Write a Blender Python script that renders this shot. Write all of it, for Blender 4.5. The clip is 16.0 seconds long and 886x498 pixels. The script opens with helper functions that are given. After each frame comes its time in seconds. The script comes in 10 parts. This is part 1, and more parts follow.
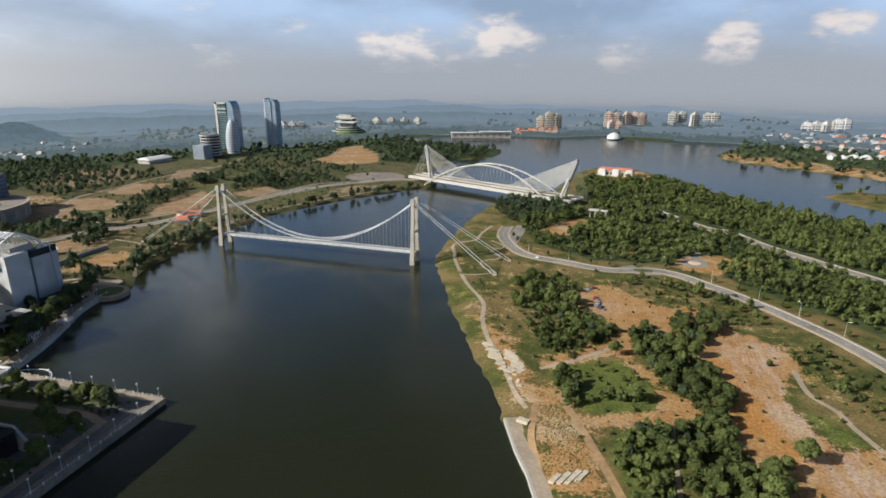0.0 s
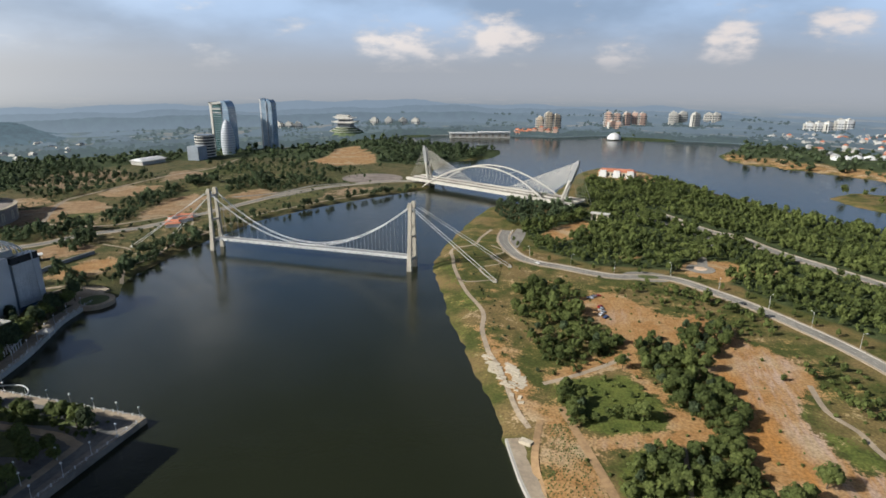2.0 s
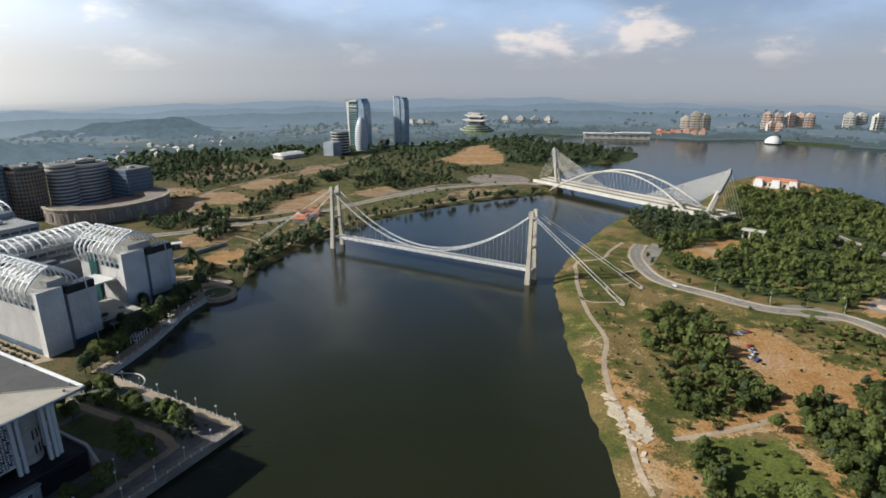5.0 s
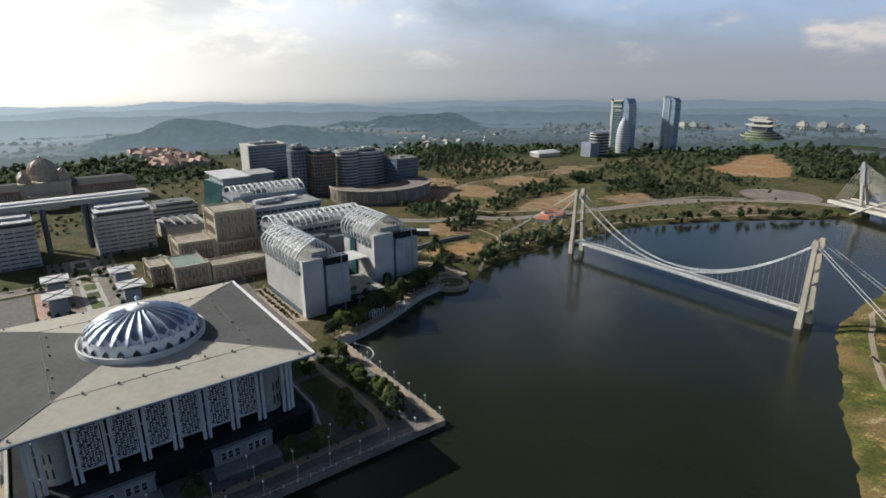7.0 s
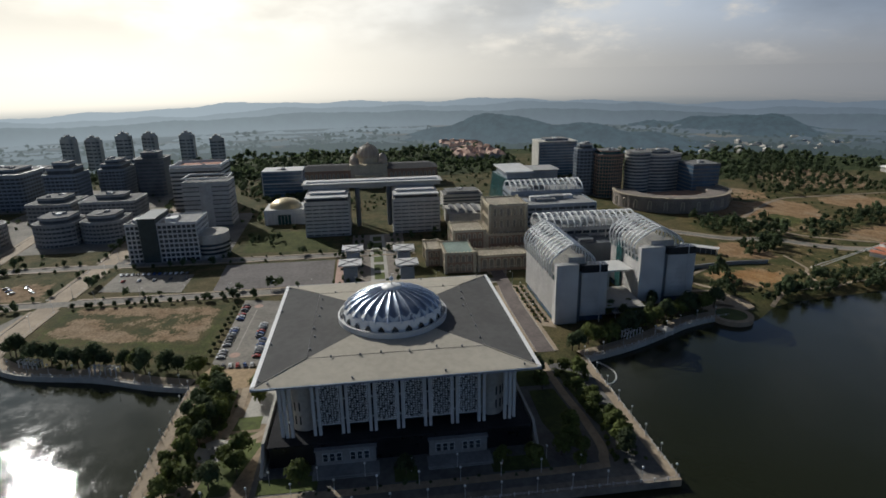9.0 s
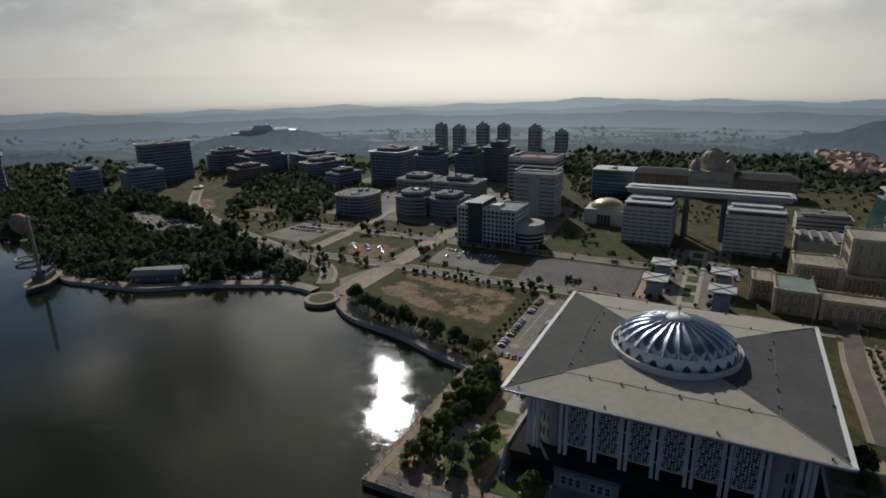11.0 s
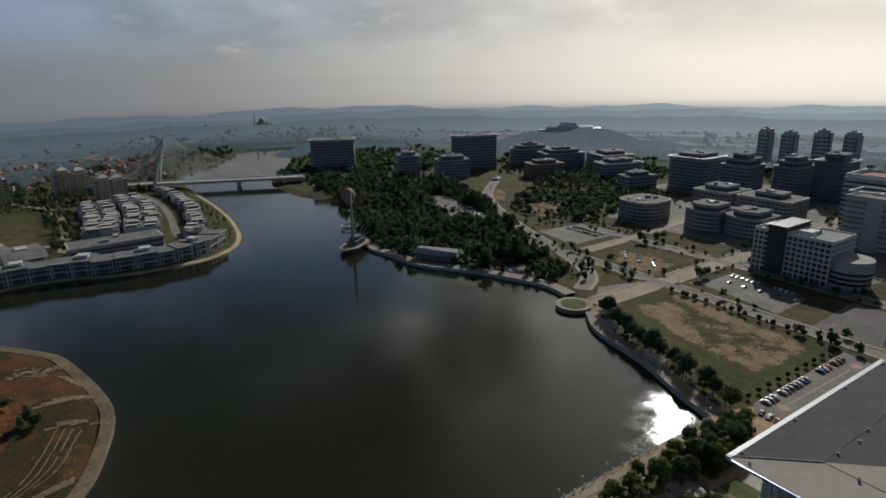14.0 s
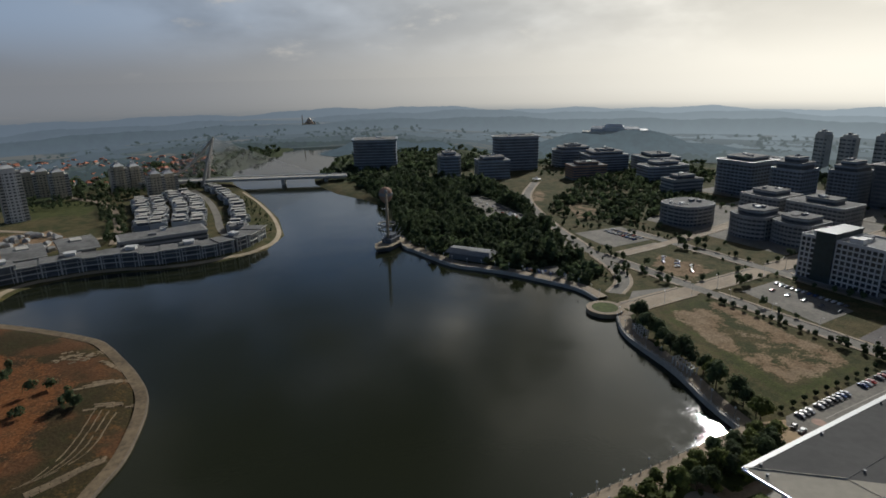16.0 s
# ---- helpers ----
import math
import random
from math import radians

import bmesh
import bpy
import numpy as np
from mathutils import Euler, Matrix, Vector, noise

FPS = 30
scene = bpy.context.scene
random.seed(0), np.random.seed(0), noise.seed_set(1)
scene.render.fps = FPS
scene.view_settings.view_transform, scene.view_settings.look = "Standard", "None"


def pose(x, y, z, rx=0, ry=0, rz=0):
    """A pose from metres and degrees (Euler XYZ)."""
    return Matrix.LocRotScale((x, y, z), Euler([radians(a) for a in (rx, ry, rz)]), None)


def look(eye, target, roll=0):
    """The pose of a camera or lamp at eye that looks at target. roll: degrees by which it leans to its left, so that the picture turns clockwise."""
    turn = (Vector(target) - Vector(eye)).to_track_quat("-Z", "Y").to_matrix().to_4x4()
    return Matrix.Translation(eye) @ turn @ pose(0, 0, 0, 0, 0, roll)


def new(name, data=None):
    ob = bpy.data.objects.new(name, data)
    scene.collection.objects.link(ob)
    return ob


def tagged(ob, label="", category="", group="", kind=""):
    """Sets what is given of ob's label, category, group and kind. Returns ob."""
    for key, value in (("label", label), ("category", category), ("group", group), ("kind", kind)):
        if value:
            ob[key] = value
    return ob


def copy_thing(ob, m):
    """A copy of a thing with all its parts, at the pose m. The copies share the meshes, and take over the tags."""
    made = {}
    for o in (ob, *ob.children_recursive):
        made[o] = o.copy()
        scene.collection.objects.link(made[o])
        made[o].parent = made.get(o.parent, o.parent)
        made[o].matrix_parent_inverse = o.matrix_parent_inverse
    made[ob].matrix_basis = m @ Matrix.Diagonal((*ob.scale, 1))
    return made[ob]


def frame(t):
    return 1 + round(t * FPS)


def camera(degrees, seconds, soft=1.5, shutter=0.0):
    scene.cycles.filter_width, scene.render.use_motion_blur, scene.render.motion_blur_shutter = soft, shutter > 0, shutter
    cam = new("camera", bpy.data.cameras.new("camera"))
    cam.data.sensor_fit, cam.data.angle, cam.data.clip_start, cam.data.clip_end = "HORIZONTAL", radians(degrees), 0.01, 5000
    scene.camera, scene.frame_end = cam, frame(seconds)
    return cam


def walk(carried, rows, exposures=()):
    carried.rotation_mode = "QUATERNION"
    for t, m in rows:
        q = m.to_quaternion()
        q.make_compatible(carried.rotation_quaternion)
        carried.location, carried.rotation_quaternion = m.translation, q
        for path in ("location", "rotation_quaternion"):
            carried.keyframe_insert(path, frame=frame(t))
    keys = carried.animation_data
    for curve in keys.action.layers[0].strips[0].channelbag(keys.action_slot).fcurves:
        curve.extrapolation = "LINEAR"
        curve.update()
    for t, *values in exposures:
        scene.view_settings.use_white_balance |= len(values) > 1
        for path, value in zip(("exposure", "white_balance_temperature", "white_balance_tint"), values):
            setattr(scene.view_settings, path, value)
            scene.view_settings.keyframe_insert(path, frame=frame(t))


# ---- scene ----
cam = camera(75.0, 16.0, soft=1.7)
# seconds, eye, target, roll
PATH = [
    (0, (7.475, 6.71, 137.205), (6.976, 8.558, 136.624), 0.3),
    (0.5, (6.665, 9.794, 137.466), (6.168, 11.642, 136.884), 0.3),
    (1, (5.753, 13.403, 137.141), (5.257, 15.251, 136.561), 0.3),
    (1.5, (5.074, 17.172, 137.158), (4.578, 19.021, 136.576), 0.3),
    (2, (3.988, 20.772, 137.308), (3.494, 22.62, 136.726), 0.3),
    (2.5, (3.456, 24.757, 137.127), (2.962, 26.606, 136.546), 0.3),
    (3, (2.449, 28.77, 137.329), (1.956, 30.619, 136.747), 0.3),
    (3.2, (1.863, 30.709, 137.528), (1.371, 32.557, 136.945), 0.3),
    (5.3, (-1.36, 51.536, 137.545), (-2.361, 53.163, 136.954), -0.1),
    (5.5, (-1.62, 52.893, 137.503), (-2.69, 54.476, 136.912), -0.1),
    (6, (-1.934, 57.703, 137.48), (-3.173, 59.157, 136.888), -0.1),
    (6.5, (-3.667, 62.635, 136.788), (-5.06, 63.942, 136.197), -0.1),
    (7, (-4.119, 67.772, 136.382), (-5.656, 68.907, 135.791), -0.3),
    (7.5, (-6.374, 75.34, 135.095), (-8.042, 76.273, 134.505), -0.7),
    (8, (-8.591, 80.837, 135.395), (-10.361, 81.557, 134.803), -1.0),
    (8.5, (-11.082, 84.919, 135.619), (-12.928, 85.413, 135.026), -1.0),
    (9, (-14.245, 89.232, 134.957), (-16.142, 89.468, 134.369), -1.0),
    (9.5, (-17.467, 93.137, 134.72), (-19.38, 93.086, 134.137), -1.0),
    (10, (-20.298, 96.334, 135.175), (-22.183, 96.006, 134.591), -0.9),
    (10.2, (-21.963, 98.231, 135.104), (-23.825, 97.79, 134.522), -0.9),
    (12.3, (-38.5, 114.636, 139.25), (-39.879, 113.314, 138.661), -1.2),
    (12.5, (-39.864, 115.13, 139.029), (-41.202, 113.764, 138.443), -1.2),
    (13, (-45.037, 116.357, 138.132), (-46.271, 114.894, 137.55), -1.3),
    (13.5, (-48.756, 116.672, 137.802), (-49.884, 115.124, 137.224), -1.2),
    (14, (-51.51, 117.962, 137.53), (-52.551, 116.354, 136.955), -1.2),
    (14.5, (-53.894, 118.783, 137.109), (-54.899, 117.151, 136.536), -1.2),
    (15, (-55.801, 119.695, 136.836), (-56.772, 118.042, 136.265), -1.2),
    (15.5, (-57.357, 121.385, 136.365), (-58.292, 119.71, 135.796), -1.2),
    (16, (-59.036, 123.346, 136.332), (-59.944, 121.657, 135.764), -1.2),
]
walk(cam, [(t, look(eye, target, roll)) for t, eye, target, roll in PATH],
     exposures=[(t, e, 6200, 9) for t, e in ((0, 0.42), (3.2, 0.42), (5.5, 0.44), (7, 0.18), (8, -0.06), (9, -0.44), (10, -0.75), (12.5, -0.86), (16, -0.66))])

# ---------------------------------------------------------------- light
SUN_AZ, SUN_EL = 123.0, 31.8          # degrees: turn from +y towards -x, and height
SUN_DIR = Vector((-math.sin(radians(SUN_AZ)) * math.cos(radians(SUN_EL)),
                  math.cos(radians(SUN_AZ)) * math.cos(radians(SUN_EL)), math.sin(radians(SUN_EL))))
MID = Vector((-100.0, 100.0, 0.0))    # middle of the place
EYE_H = 137.0


def calc(nt, op, a, b=None, c=None, clamp=False):
    n = nt.nodes.new("ShaderNodeMath")
    n.operation, n.use_clamp = op, clamp
    for i, v in enumerate((a, b, c)):
        if v is None:
            continue
        if isinstance(v, (int, float)):
            n.inputs[i].default_value = v
        else:
            nt.links.new(v, n.inputs[i])
    return n.outputs[0]


def blend(nt, f, a, b, mode="MIX"):
    n = nt.nodes.new("ShaderNodeMix")
    n.data_type, n.blend_type = "RGBA", mode
    for sock, v in ((n.inputs["Factor"], f), (n.inputs[6], a), (n.inputs[7], b)):
        if isinstance(v, (int, float)):
            sock.default_value = v
        elif isinstance(v, (tuple, list)):
            sock.default_value = (*v[:3], 1)
        else:
            nt.links.new(v, sock)
    return n.outputs[2]


def smooth(nt, v, lo, hi, a=0.0, b=1.0):
    n = nt.nodes.new("ShaderNodeMapRange")
    n.interpolation_type = "SMOOTHSTEP"
    nt.links.new(v, n.inputs[0])
    for i, q in enumerate((lo, hi, a, b)):
        n.inputs[i + 1].default_value = q
    return n.outputs[0]


def noise_of(nt, vec, scale, detail=4.0, rough=0.55):
    n = nt.nodes.new("ShaderNodeTexNoise")
    n.inputs["Scale"].default_value, n.inputs["Detail"].default_value, n.inputs["Roughness"].default_value = scale, detail, rough
    if vec is not None:
        nt.links.new(vec, n.inputs["Vector"])
    return n.outputs["Fac"]


def sunward(nt, way):
    """How near a direction lies to the sun's, 0 to 1."""
    d = nt.nodes.new("ShaderNodeVectorMath")
    d.operation = "DOT_PRODUCT"
    nt.links.new(way, d.inputs[0])
    d.inputs[1].default_value = Vector((-math.sin(radians(SUN_AZ - 10)), math.cos(radians(SUN_AZ - 10)), 0.25)).normalized()
    return calc(nt, "MAXIMUM", calc(nt, "MULTIPLY_ADD", d.outputs["Value"], 0.5, 0.5), 0.0)


# horizon haze tint, for the sky and for the far land's painted glow
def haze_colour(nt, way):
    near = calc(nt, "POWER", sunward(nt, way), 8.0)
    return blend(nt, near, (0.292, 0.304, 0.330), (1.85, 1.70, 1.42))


def land_haze_tint(nt, way):
    """The dim bluish haze tint that is painted into far land."""
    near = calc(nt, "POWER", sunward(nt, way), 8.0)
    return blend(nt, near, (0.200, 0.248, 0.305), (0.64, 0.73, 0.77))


world = bpy.data.worlds.new("world")
scene.world = world
world.use_nodes = True
nt = world.node_tree
nt.nodes.clear()
sky = nt.nodes.new("ShaderNodeTexSky")
sky.sky_type, sky.sun_disc = "NISHITA", False
sky.sun_elevation, sky.sun_rotation = radians(SUN_EL), radians(-SUN_AZ)
sky.air_density, sky.dust_density, sky.ozone_density, sky.altitude = 1.2, 2.5, 1.5, 150
coord = nt.nodes.new("ShaderNodeTexCoord")
way = coord.outputs["Generated"]
split = nt.nodes.new("ShaderNodeSeparateXYZ")
nt.links.new(way, split.inputs[0])
up = split.outputs["Z"]
# sky light scaled to the height of the other colours
blue = blend(nt, 1.0, sky.outputs["Color"], (0.075, 0.105, 0.15), "MULTIPLY")
haze = haze_colour(nt, way)
# cloud sheet at one height
lift = calc(nt, "ADD", calc(nt, "MAXIMUM", up, 0.0), 0.25)
div = nt.nodes.new("ShaderNodeVectorMath")
div.operation = "DIVIDE"
comb = nt.nodes.new("ShaderNodeCombineXYZ")
for i in range(3):
    nt.links.new(lift, comb.inputs[i])
nt.links.new(way, div.inputs[0])
nt.links.new(comb.outputs[0], div.inputs[1])
n1 = noise_of(nt, div.outputs[0], 1.15, 8.0, 0.58)
cover = smooth(nt, n1, 0.49, 0.60)
near_sun = calc(nt, "POWER", sunward(nt, way), 4.0)
cover = calc(nt, "MULTIPLY", cover, smooth(nt, sunward(nt, way), 0.35, 0.75, 0.12, 1.0))
cover = calc(nt, "MAXIMUM", cover, calc(nt, "MULTIPLY", near_sun, 0.6))
shade = smooth(nt, noise_of(nt, div.outputs[0], 2.2, 5.0), 0.40, 0.60, 0.10, 1.75)
cloud = blend(nt, near_sun, (0.50, 0.50, 0.53), (1.75, 1.63, 1.42))
cloud = blend(nt, 1.0, cloud, shade, "MULTIPLY")
blue = blend(nt, 1.0, blue, smooth(nt, up, 0.08, 0.55, 1.0, 0.5), "MULTIPLY")
col = blend(nt, cover, blue, cloud)
col = blend(nt, 1.0, col, smooth(nt, up, 0.33, 0.58, 1.0, 0.26), "MULTIPLY")
veil = blend(nt, calc(nt, "POWER", sunward(nt, way), 8.0), (0.305, 0.395, 0.530), (1.80, 1.66, 1.40))
stretch = nt.nodes.new("ShaderNodeMapping")
nt.links.new(way, stretch.inputs["Vector"])
stretch.inputs["Scale"].default_value = (4.2, 4.2, 11.0)


def bank(az, el, lo, hi):
    """Where a bank of cumulus stands."""
    d = nt.nodes.new("ShaderNodeVectorMath")
    d.operation = "DOT_PRODUCT"
    nt.links.new(way, d.inputs[0])
    d.inputs[1].default_value = Vector((-math.sin(radians(az)), math.cos(radians(az)), math.tan(radians(el)))).normalized()
    return smooth(nt, d.outputs["Value"], math.cos(radians(hi)), math.cos(radians(lo)))


billow = noise_of(nt, stretch.outputs[0], 2.6, 7.0, 0.55)
for az, el, lo, hi, k in ((20, 1.6, 1, 5.0, 0.25), (14, 2.2, 1, 4.5, 0.20), (8.8, 3.0, 0.8, 3.6, 0.26), (-1.5, 1.5, 0.6, 3.4, 0.24), (-10.3, 2.5, 0.6, 3.2, 0.24), (-18, 3.4, 0.5, 3.0, 0.26),
                          (56, 1.4, 1, 4.5, 0.17), (68, 3.0, 2, 8, 0.18), (36, 1.6, 0.5, 3.0, 0.12), (77, 3.5, 2, 6, 0.12)):
    billow = calc(nt, "ADD", billow, calc(nt, "MULTIPLY", bank(az, el, lo, hi), k))
wisp = noise_of(nt, stretch.outputs[0], 7.5, 6.0, 0.6)
billow = calc(nt, "ADD", billow, calc(nt, "MULTIPLY", calc(nt, "SUBTRACT", wisp, 0.5), 0.28))
heap = smooth(nt, billow, 0.57, 0.90)
heap = calc(nt, "MULTIPLY", heap, smooth(nt, up, -0.008, 0.052))
heap_colour = blend(nt, near_sun, blend(nt, smooth(nt, billow, 0.62, 0.84), (0.40, 0.385, 0.39), (0.62, 0.55, 0.51)), (1.50, 1.40, 1.20))
heap = calc(nt, "MULTIPLY", heap, smooth(nt, up, 0.12, 0.24, 1.0, 0.0))
veil = blend(nt, 1.0, veil, smooth(nt, noise_of(nt, stretch.outputs[0], 0.75, 5.0, 0.5), 0.36, 0.64, 0.74, 1.16), "MULTIPLY")
col = blend(nt, smooth(nt, up, 0.13, 0.30), veil, col)
# bright broken cloud round the sun
sd = nt.nodes.new("ShaderNodeVectorMath")
sd.operation = "DOT_PRODUCT"
nt.links.new(way, sd.inputs[0])
sd.inputs[1].default_value = SUN_DIR
halo = calc(nt, "POWER", calc(nt, "MAXIMUM", sd.outputs["Value"], 0.0), 26.0)
halo = calc(nt, "MULTIPLY", halo, smooth(nt, noise_of(nt, div.outputs[0], 2.4, 5.0, 0.55), 0.40, 0.60, 0.06, 1.0))
col = blend(nt, 1.0, col, blend(nt, halo, (0, 0, 0), (1.4, 1.28, 1.1)), "ADD")
gap_ = calc(nt, "MULTIPLY", bank(132, 26, 1.5, 8), smooth(nt, noise_of(nt, div.outputs[0], 2.8, 5.0, 0.6), 0.34, 0.56, 0.25, 1.0))
col = blend(nt, calc(nt, "MULTIPLY", gap_, 0.40), col, (0.58, 0.68, 0.75))
for az, el, lo, hi, k in ((142.5, 27.5, 2, 7.5, 0.5), (162, 33, 4, 16, 0.45), (176, 26, 4, 14, 0.35)):
    ragged = calc(nt, "MULTIPLY", bank(az, el, lo, hi), smooth(nt, noise_of(nt, div.outputs[0], 3.1, 6.0, 0.6), 0.36, 0.58))
    col = blend(nt, calc(nt, "MULTIPLY", ragged, k * 1.6), col, (0.07, 0.08, 0.09))
low = smooth(nt, up, 0.0, 0.10, 1.0, 0.0)
col = blend(nt, low, col, haze)
col = blend(nt, calc(nt, "MULTIPLY", heap, 0.92), col, heap_colour)
bg = nt.nodes.new("ShaderNodeBackground")
nt.links.new(col, bg.inputs["Color"])
bg.inputs["Strength"].default_value = 1.0
out = nt.nodes.new("ShaderNodeOutputWorld")
nt.links.new(bg.outputs[0], out.inputs[0])

sun = new("sun", bpy.data.lights.new("sun", "SUN"))
sun.data.energy, sun.data.angle, sun.data.color = 4.5, radians(0.6), (1.0, 0.95, 0.87)
sun.matrix_world = look(SUN_DIR * 900, (0, 0, 0))


# ---------------------------------------------------------------- materials
def mat(name, base, rough=0.8, metal=0.0, vary=0.25, grain=1.5, patch=0.08, bump=0.15, tint=None, island=0.0, spec=0.4, per_object=0.0):
    m = bpy.data.materials.new(name)
    m.use_nodes = True
    t = m.node_tree
    p = t.nodes["Principled BSDF"]
    pos = t.nodes.new("ShaderNodeNewGeometry").outputs["Position"]
    fine, wide = noise_of(t, pos, grain, 5.0), noise_of(t, pos, patch, 4.0)
    f = calc(t, "ADD", calc(t, "MULTIPLY", fine, 0.5), calc(t, "MULTIPLY", wide, 0.5))
    f = smooth(t, f, 0.35, 0.65)
    dark, light = tuple(c * (1 - vary) for c in base), tuple(min(1, c * (1 + vary)) for c in (tint or base))
    c = blend(t, f, dark, light)
    if island:
        g = t.nodes.new("ShaderNodeNewGeometry").outputs["Random Per Island"]
        c = blend(t, 1.0, c, calc(t, "MULTIPLY_ADD", g, 2 * island, 1 - island), "MULTIPLY")
    if per_object:
        g = t.nodes.new("ShaderNodeObjectInfo").outputs["Random"]
        c = blend(t, 1.0, c, calc(t, "MULTIPLY_ADD", g, 2 * per_object, 1 - per_object), "MULTIPLY")
    t.links.new(c, p.inputs["Base Color"])
    p.inputs["Metallic"].default_value = metal
    p.inputs["Specular IOR Level"].default_value = spec
    t.links.new(calc(t, "MULTIPLY_ADD", fine, 0.25, rough - 0.12, clamp=True), p.inputs["Roughness"])
    if bump:
        b = t.nodes.new("ShaderNodeBump")
        b.inputs["Strength"].default_value, b.inputs["Distance"].default_value = bump, 0.3
        t.links.new(fine, b.inputs["Height"])
        t.links.new(b.outputs[0], p.inputs["Normal"])
    return m


WHITE = mat("white_paint", (0.58, 0.575, 0.555), 0.6, vary=0.10, grain=0.7, bump=0.05)
TAN = mat("tan_render", (0.40, 0.335, 0.245), 0.8, vary=0.16, grain=0.6)
RUST = mat("weathered_brown_render", (0.36, 0.225, 0.155), 0.85, vary=0.2, grain=0.6)
MIDGREY = mat("mid_grey_cladding", (0.34, 0.335, 0.32), 0.75, vary=0.16, grain=0.6, per_object=0.1)
OFFWHITE = mat("off_white_render", (0.50, 0.475, 0.42), 0.7, vary=0.12, grain=0.6)
HOOPWHITE = mat("bright_white_steel", (0.78, 0.78, 0.76), 0.45, vary=0.06, bump=0.0)
CREAM = mat("cream_render", (0.48, 0.42, 0.31), 0.8, vary=0.14, grain=0.6)
CLAD = mat("pale_grey_perforated_cladding", (0.60, 0.58, 0.55), 0.6, vary=0.14, grain=1.2, patch=0.1, bump=0.1)
GREY = mat("grey_concrete", (0.25, 0.25, 0.245), 0.85, vary=0.18, grain=0.8)
PALE = mat("pale_concrete", (0.42, 0.40, 0.355), 0.85, vary=0.16, grain=0.7)
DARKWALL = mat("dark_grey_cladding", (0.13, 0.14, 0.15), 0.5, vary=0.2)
SLATE = mat("blue_grey_cladding", (0.26, 0.29, 0.32), 0.5, vary=0.18)
BRICKRED = mat("rust_red_render", (0.36, 0.17, 0.11), 0.85, vary=0.2)
TERRA = mat("terracotta_tiles", (0.42, 0.16, 0.09), 0.85, vary=0.3, grain=2.0)
ROOFGREEN = mat("grey_green_roof", (0.22, 0.28, 0.24), 0.8, vary=0.2)
ROOFGREY = mat("weathered_flat_roof", (0.30, 0.30, 0.29), 0.9, vary=0.25, grain=0.4)
GLASSDARK = mat("dark_window_glass", (0.035, 0.045, 0.055), 0.16, vary=0.3, grain=0.2, bump=0.0, spec=0.7, per_object=0.3)
GLASSTEAL = mat("teal_curtain_glass", (0.030, 0.080, 0.080), 0.18, vary=0.25, grain=0.3, bump=0.0, spec=0.7)
GLASSBLUE = mat("blue_curtain_glass", (0.07, 0.12, 0.18), 0.15, vary=0.25, grain=0.3, bump=0.0, spec=0.7)
GLASSGREY = mat("grey_window_glass", (0.075, 0.085, 0.095), 0.35, vary=0.3, grain=0.3, bump=0.0, spec=0.4, per_object=0.25)
ROOFDARK = mat("dark_flat_roof", (0.17, 0.168, 0.16), 0.9, vary=0.3, grain=0.3)
BLACKGLASS = mat("black_polished_cladding", (0.012, 0.013, 0.016), 0.3, vary=0.3, grain=0.3, bump=0.02, spec=0.5)
STEELWHITE = mat("white_steel", (0.55, 0.55, 0.54), 0.45, vary=0.08, bump=0.0)
BLUESTEEL = mat("polished_blue_steel", (0.37, 0.435, 0.54), 0.32, metal=0.8, vary=0.12, grain=0.5, bump=0.02)
SILVER = mat("brushed_silver_steel", (0.62, 0.66, 0.72), 0.3, metal=0.7, vary=0.08, bump=0.02)
ROOFCREAM = mat("cream_metal_roof", (0.445, 0.41, 0.34), 0.9, spec=0.05, vary=0.09, grain=0.35, patch=0.05, bump=0.03)
ROOFSLATE = mat("grey_metal_roof", (0.122, 0.120, 0.116), 0.9, spec=0.05, vary=0.11, grain=0.35, patch=0.05, bump=0.03)
ASPHALT = mat("worn_asphalt", (0.215, 0.198, 0.168), 0.9, vary=0.25, grain=0.5, patch=0.05)
PAVING = mat("sandy_paving", (0.34, 0.27, 0.19), 0.85, vary=0.2, grain=0.6, patch=0.06)
PINKPAVE = mat("pink_paving", (0.42, 0.28, 0.22), 0.85, vary=0.2, grain=0.6)
CONCRETE = mat("warm_grey_concrete", (0.40, 0.36, 0.29), 0.85, vary=0.18, grain=0.5)
BRIDGEWHITE = mat("creamy_white_paint", (0.47, 0.44, 0.38), 0.7, vary=0.12, grain=0.5, bump=0.05)
FOOTWAY = mat("tan_footway_paving", (0.40, 0.325, 0.225), 0.9, vary=0.2, grain=0.6)
SANDSLAB = mat("pale_sandy_slabs", (0.50, 0.43, 0.32), 0.9, vary=0.16, grain=0.8)
DIRT = mat("bare_sandy_earth", (0.50, 0.30, 0.16), 0.95, vary=0.25, grain=0.25, patch=0.05, tint=(0.55, 0.42, 0.30))
GRASS = mat("mown_grass", (0.085, 0.105, 0.03), 0.95, vary=0.3, grain=0.4, patch=0.06)
KERB = mat("white_kerb", (0.42, 0.39, 0.34), 0.8, vary=0.1)
BARK = mat("bark", (0.10, 0.075, 0.05), 0.95, vary=0.3)
LEAF = mat("mixed_green_leaves", (0.098, 0.128, 0.038), 0.8, vary=0.30, grain=0.10, patch=0.03, bump=0.0, island=0.30, tint=(0.128, 0.150, 0.044), spec=0.2)
LEAFDARK = mat("dark_green_leaves", (0.086, 0.114, 0.056), 0.85, vary=0.35, grain=0.12, patch=0.04, bump=0.0, island=0.36, spec=0.2)
GOLD = mat("pale_gold_dome", (0.55, 0.46, 0.28), 0.35, metal=0.4, vary=0.1)
PINKDOME = mat("pinkish_gold_dome", (0.40, 0.315, 0.235), 0.5, vary=0.15)
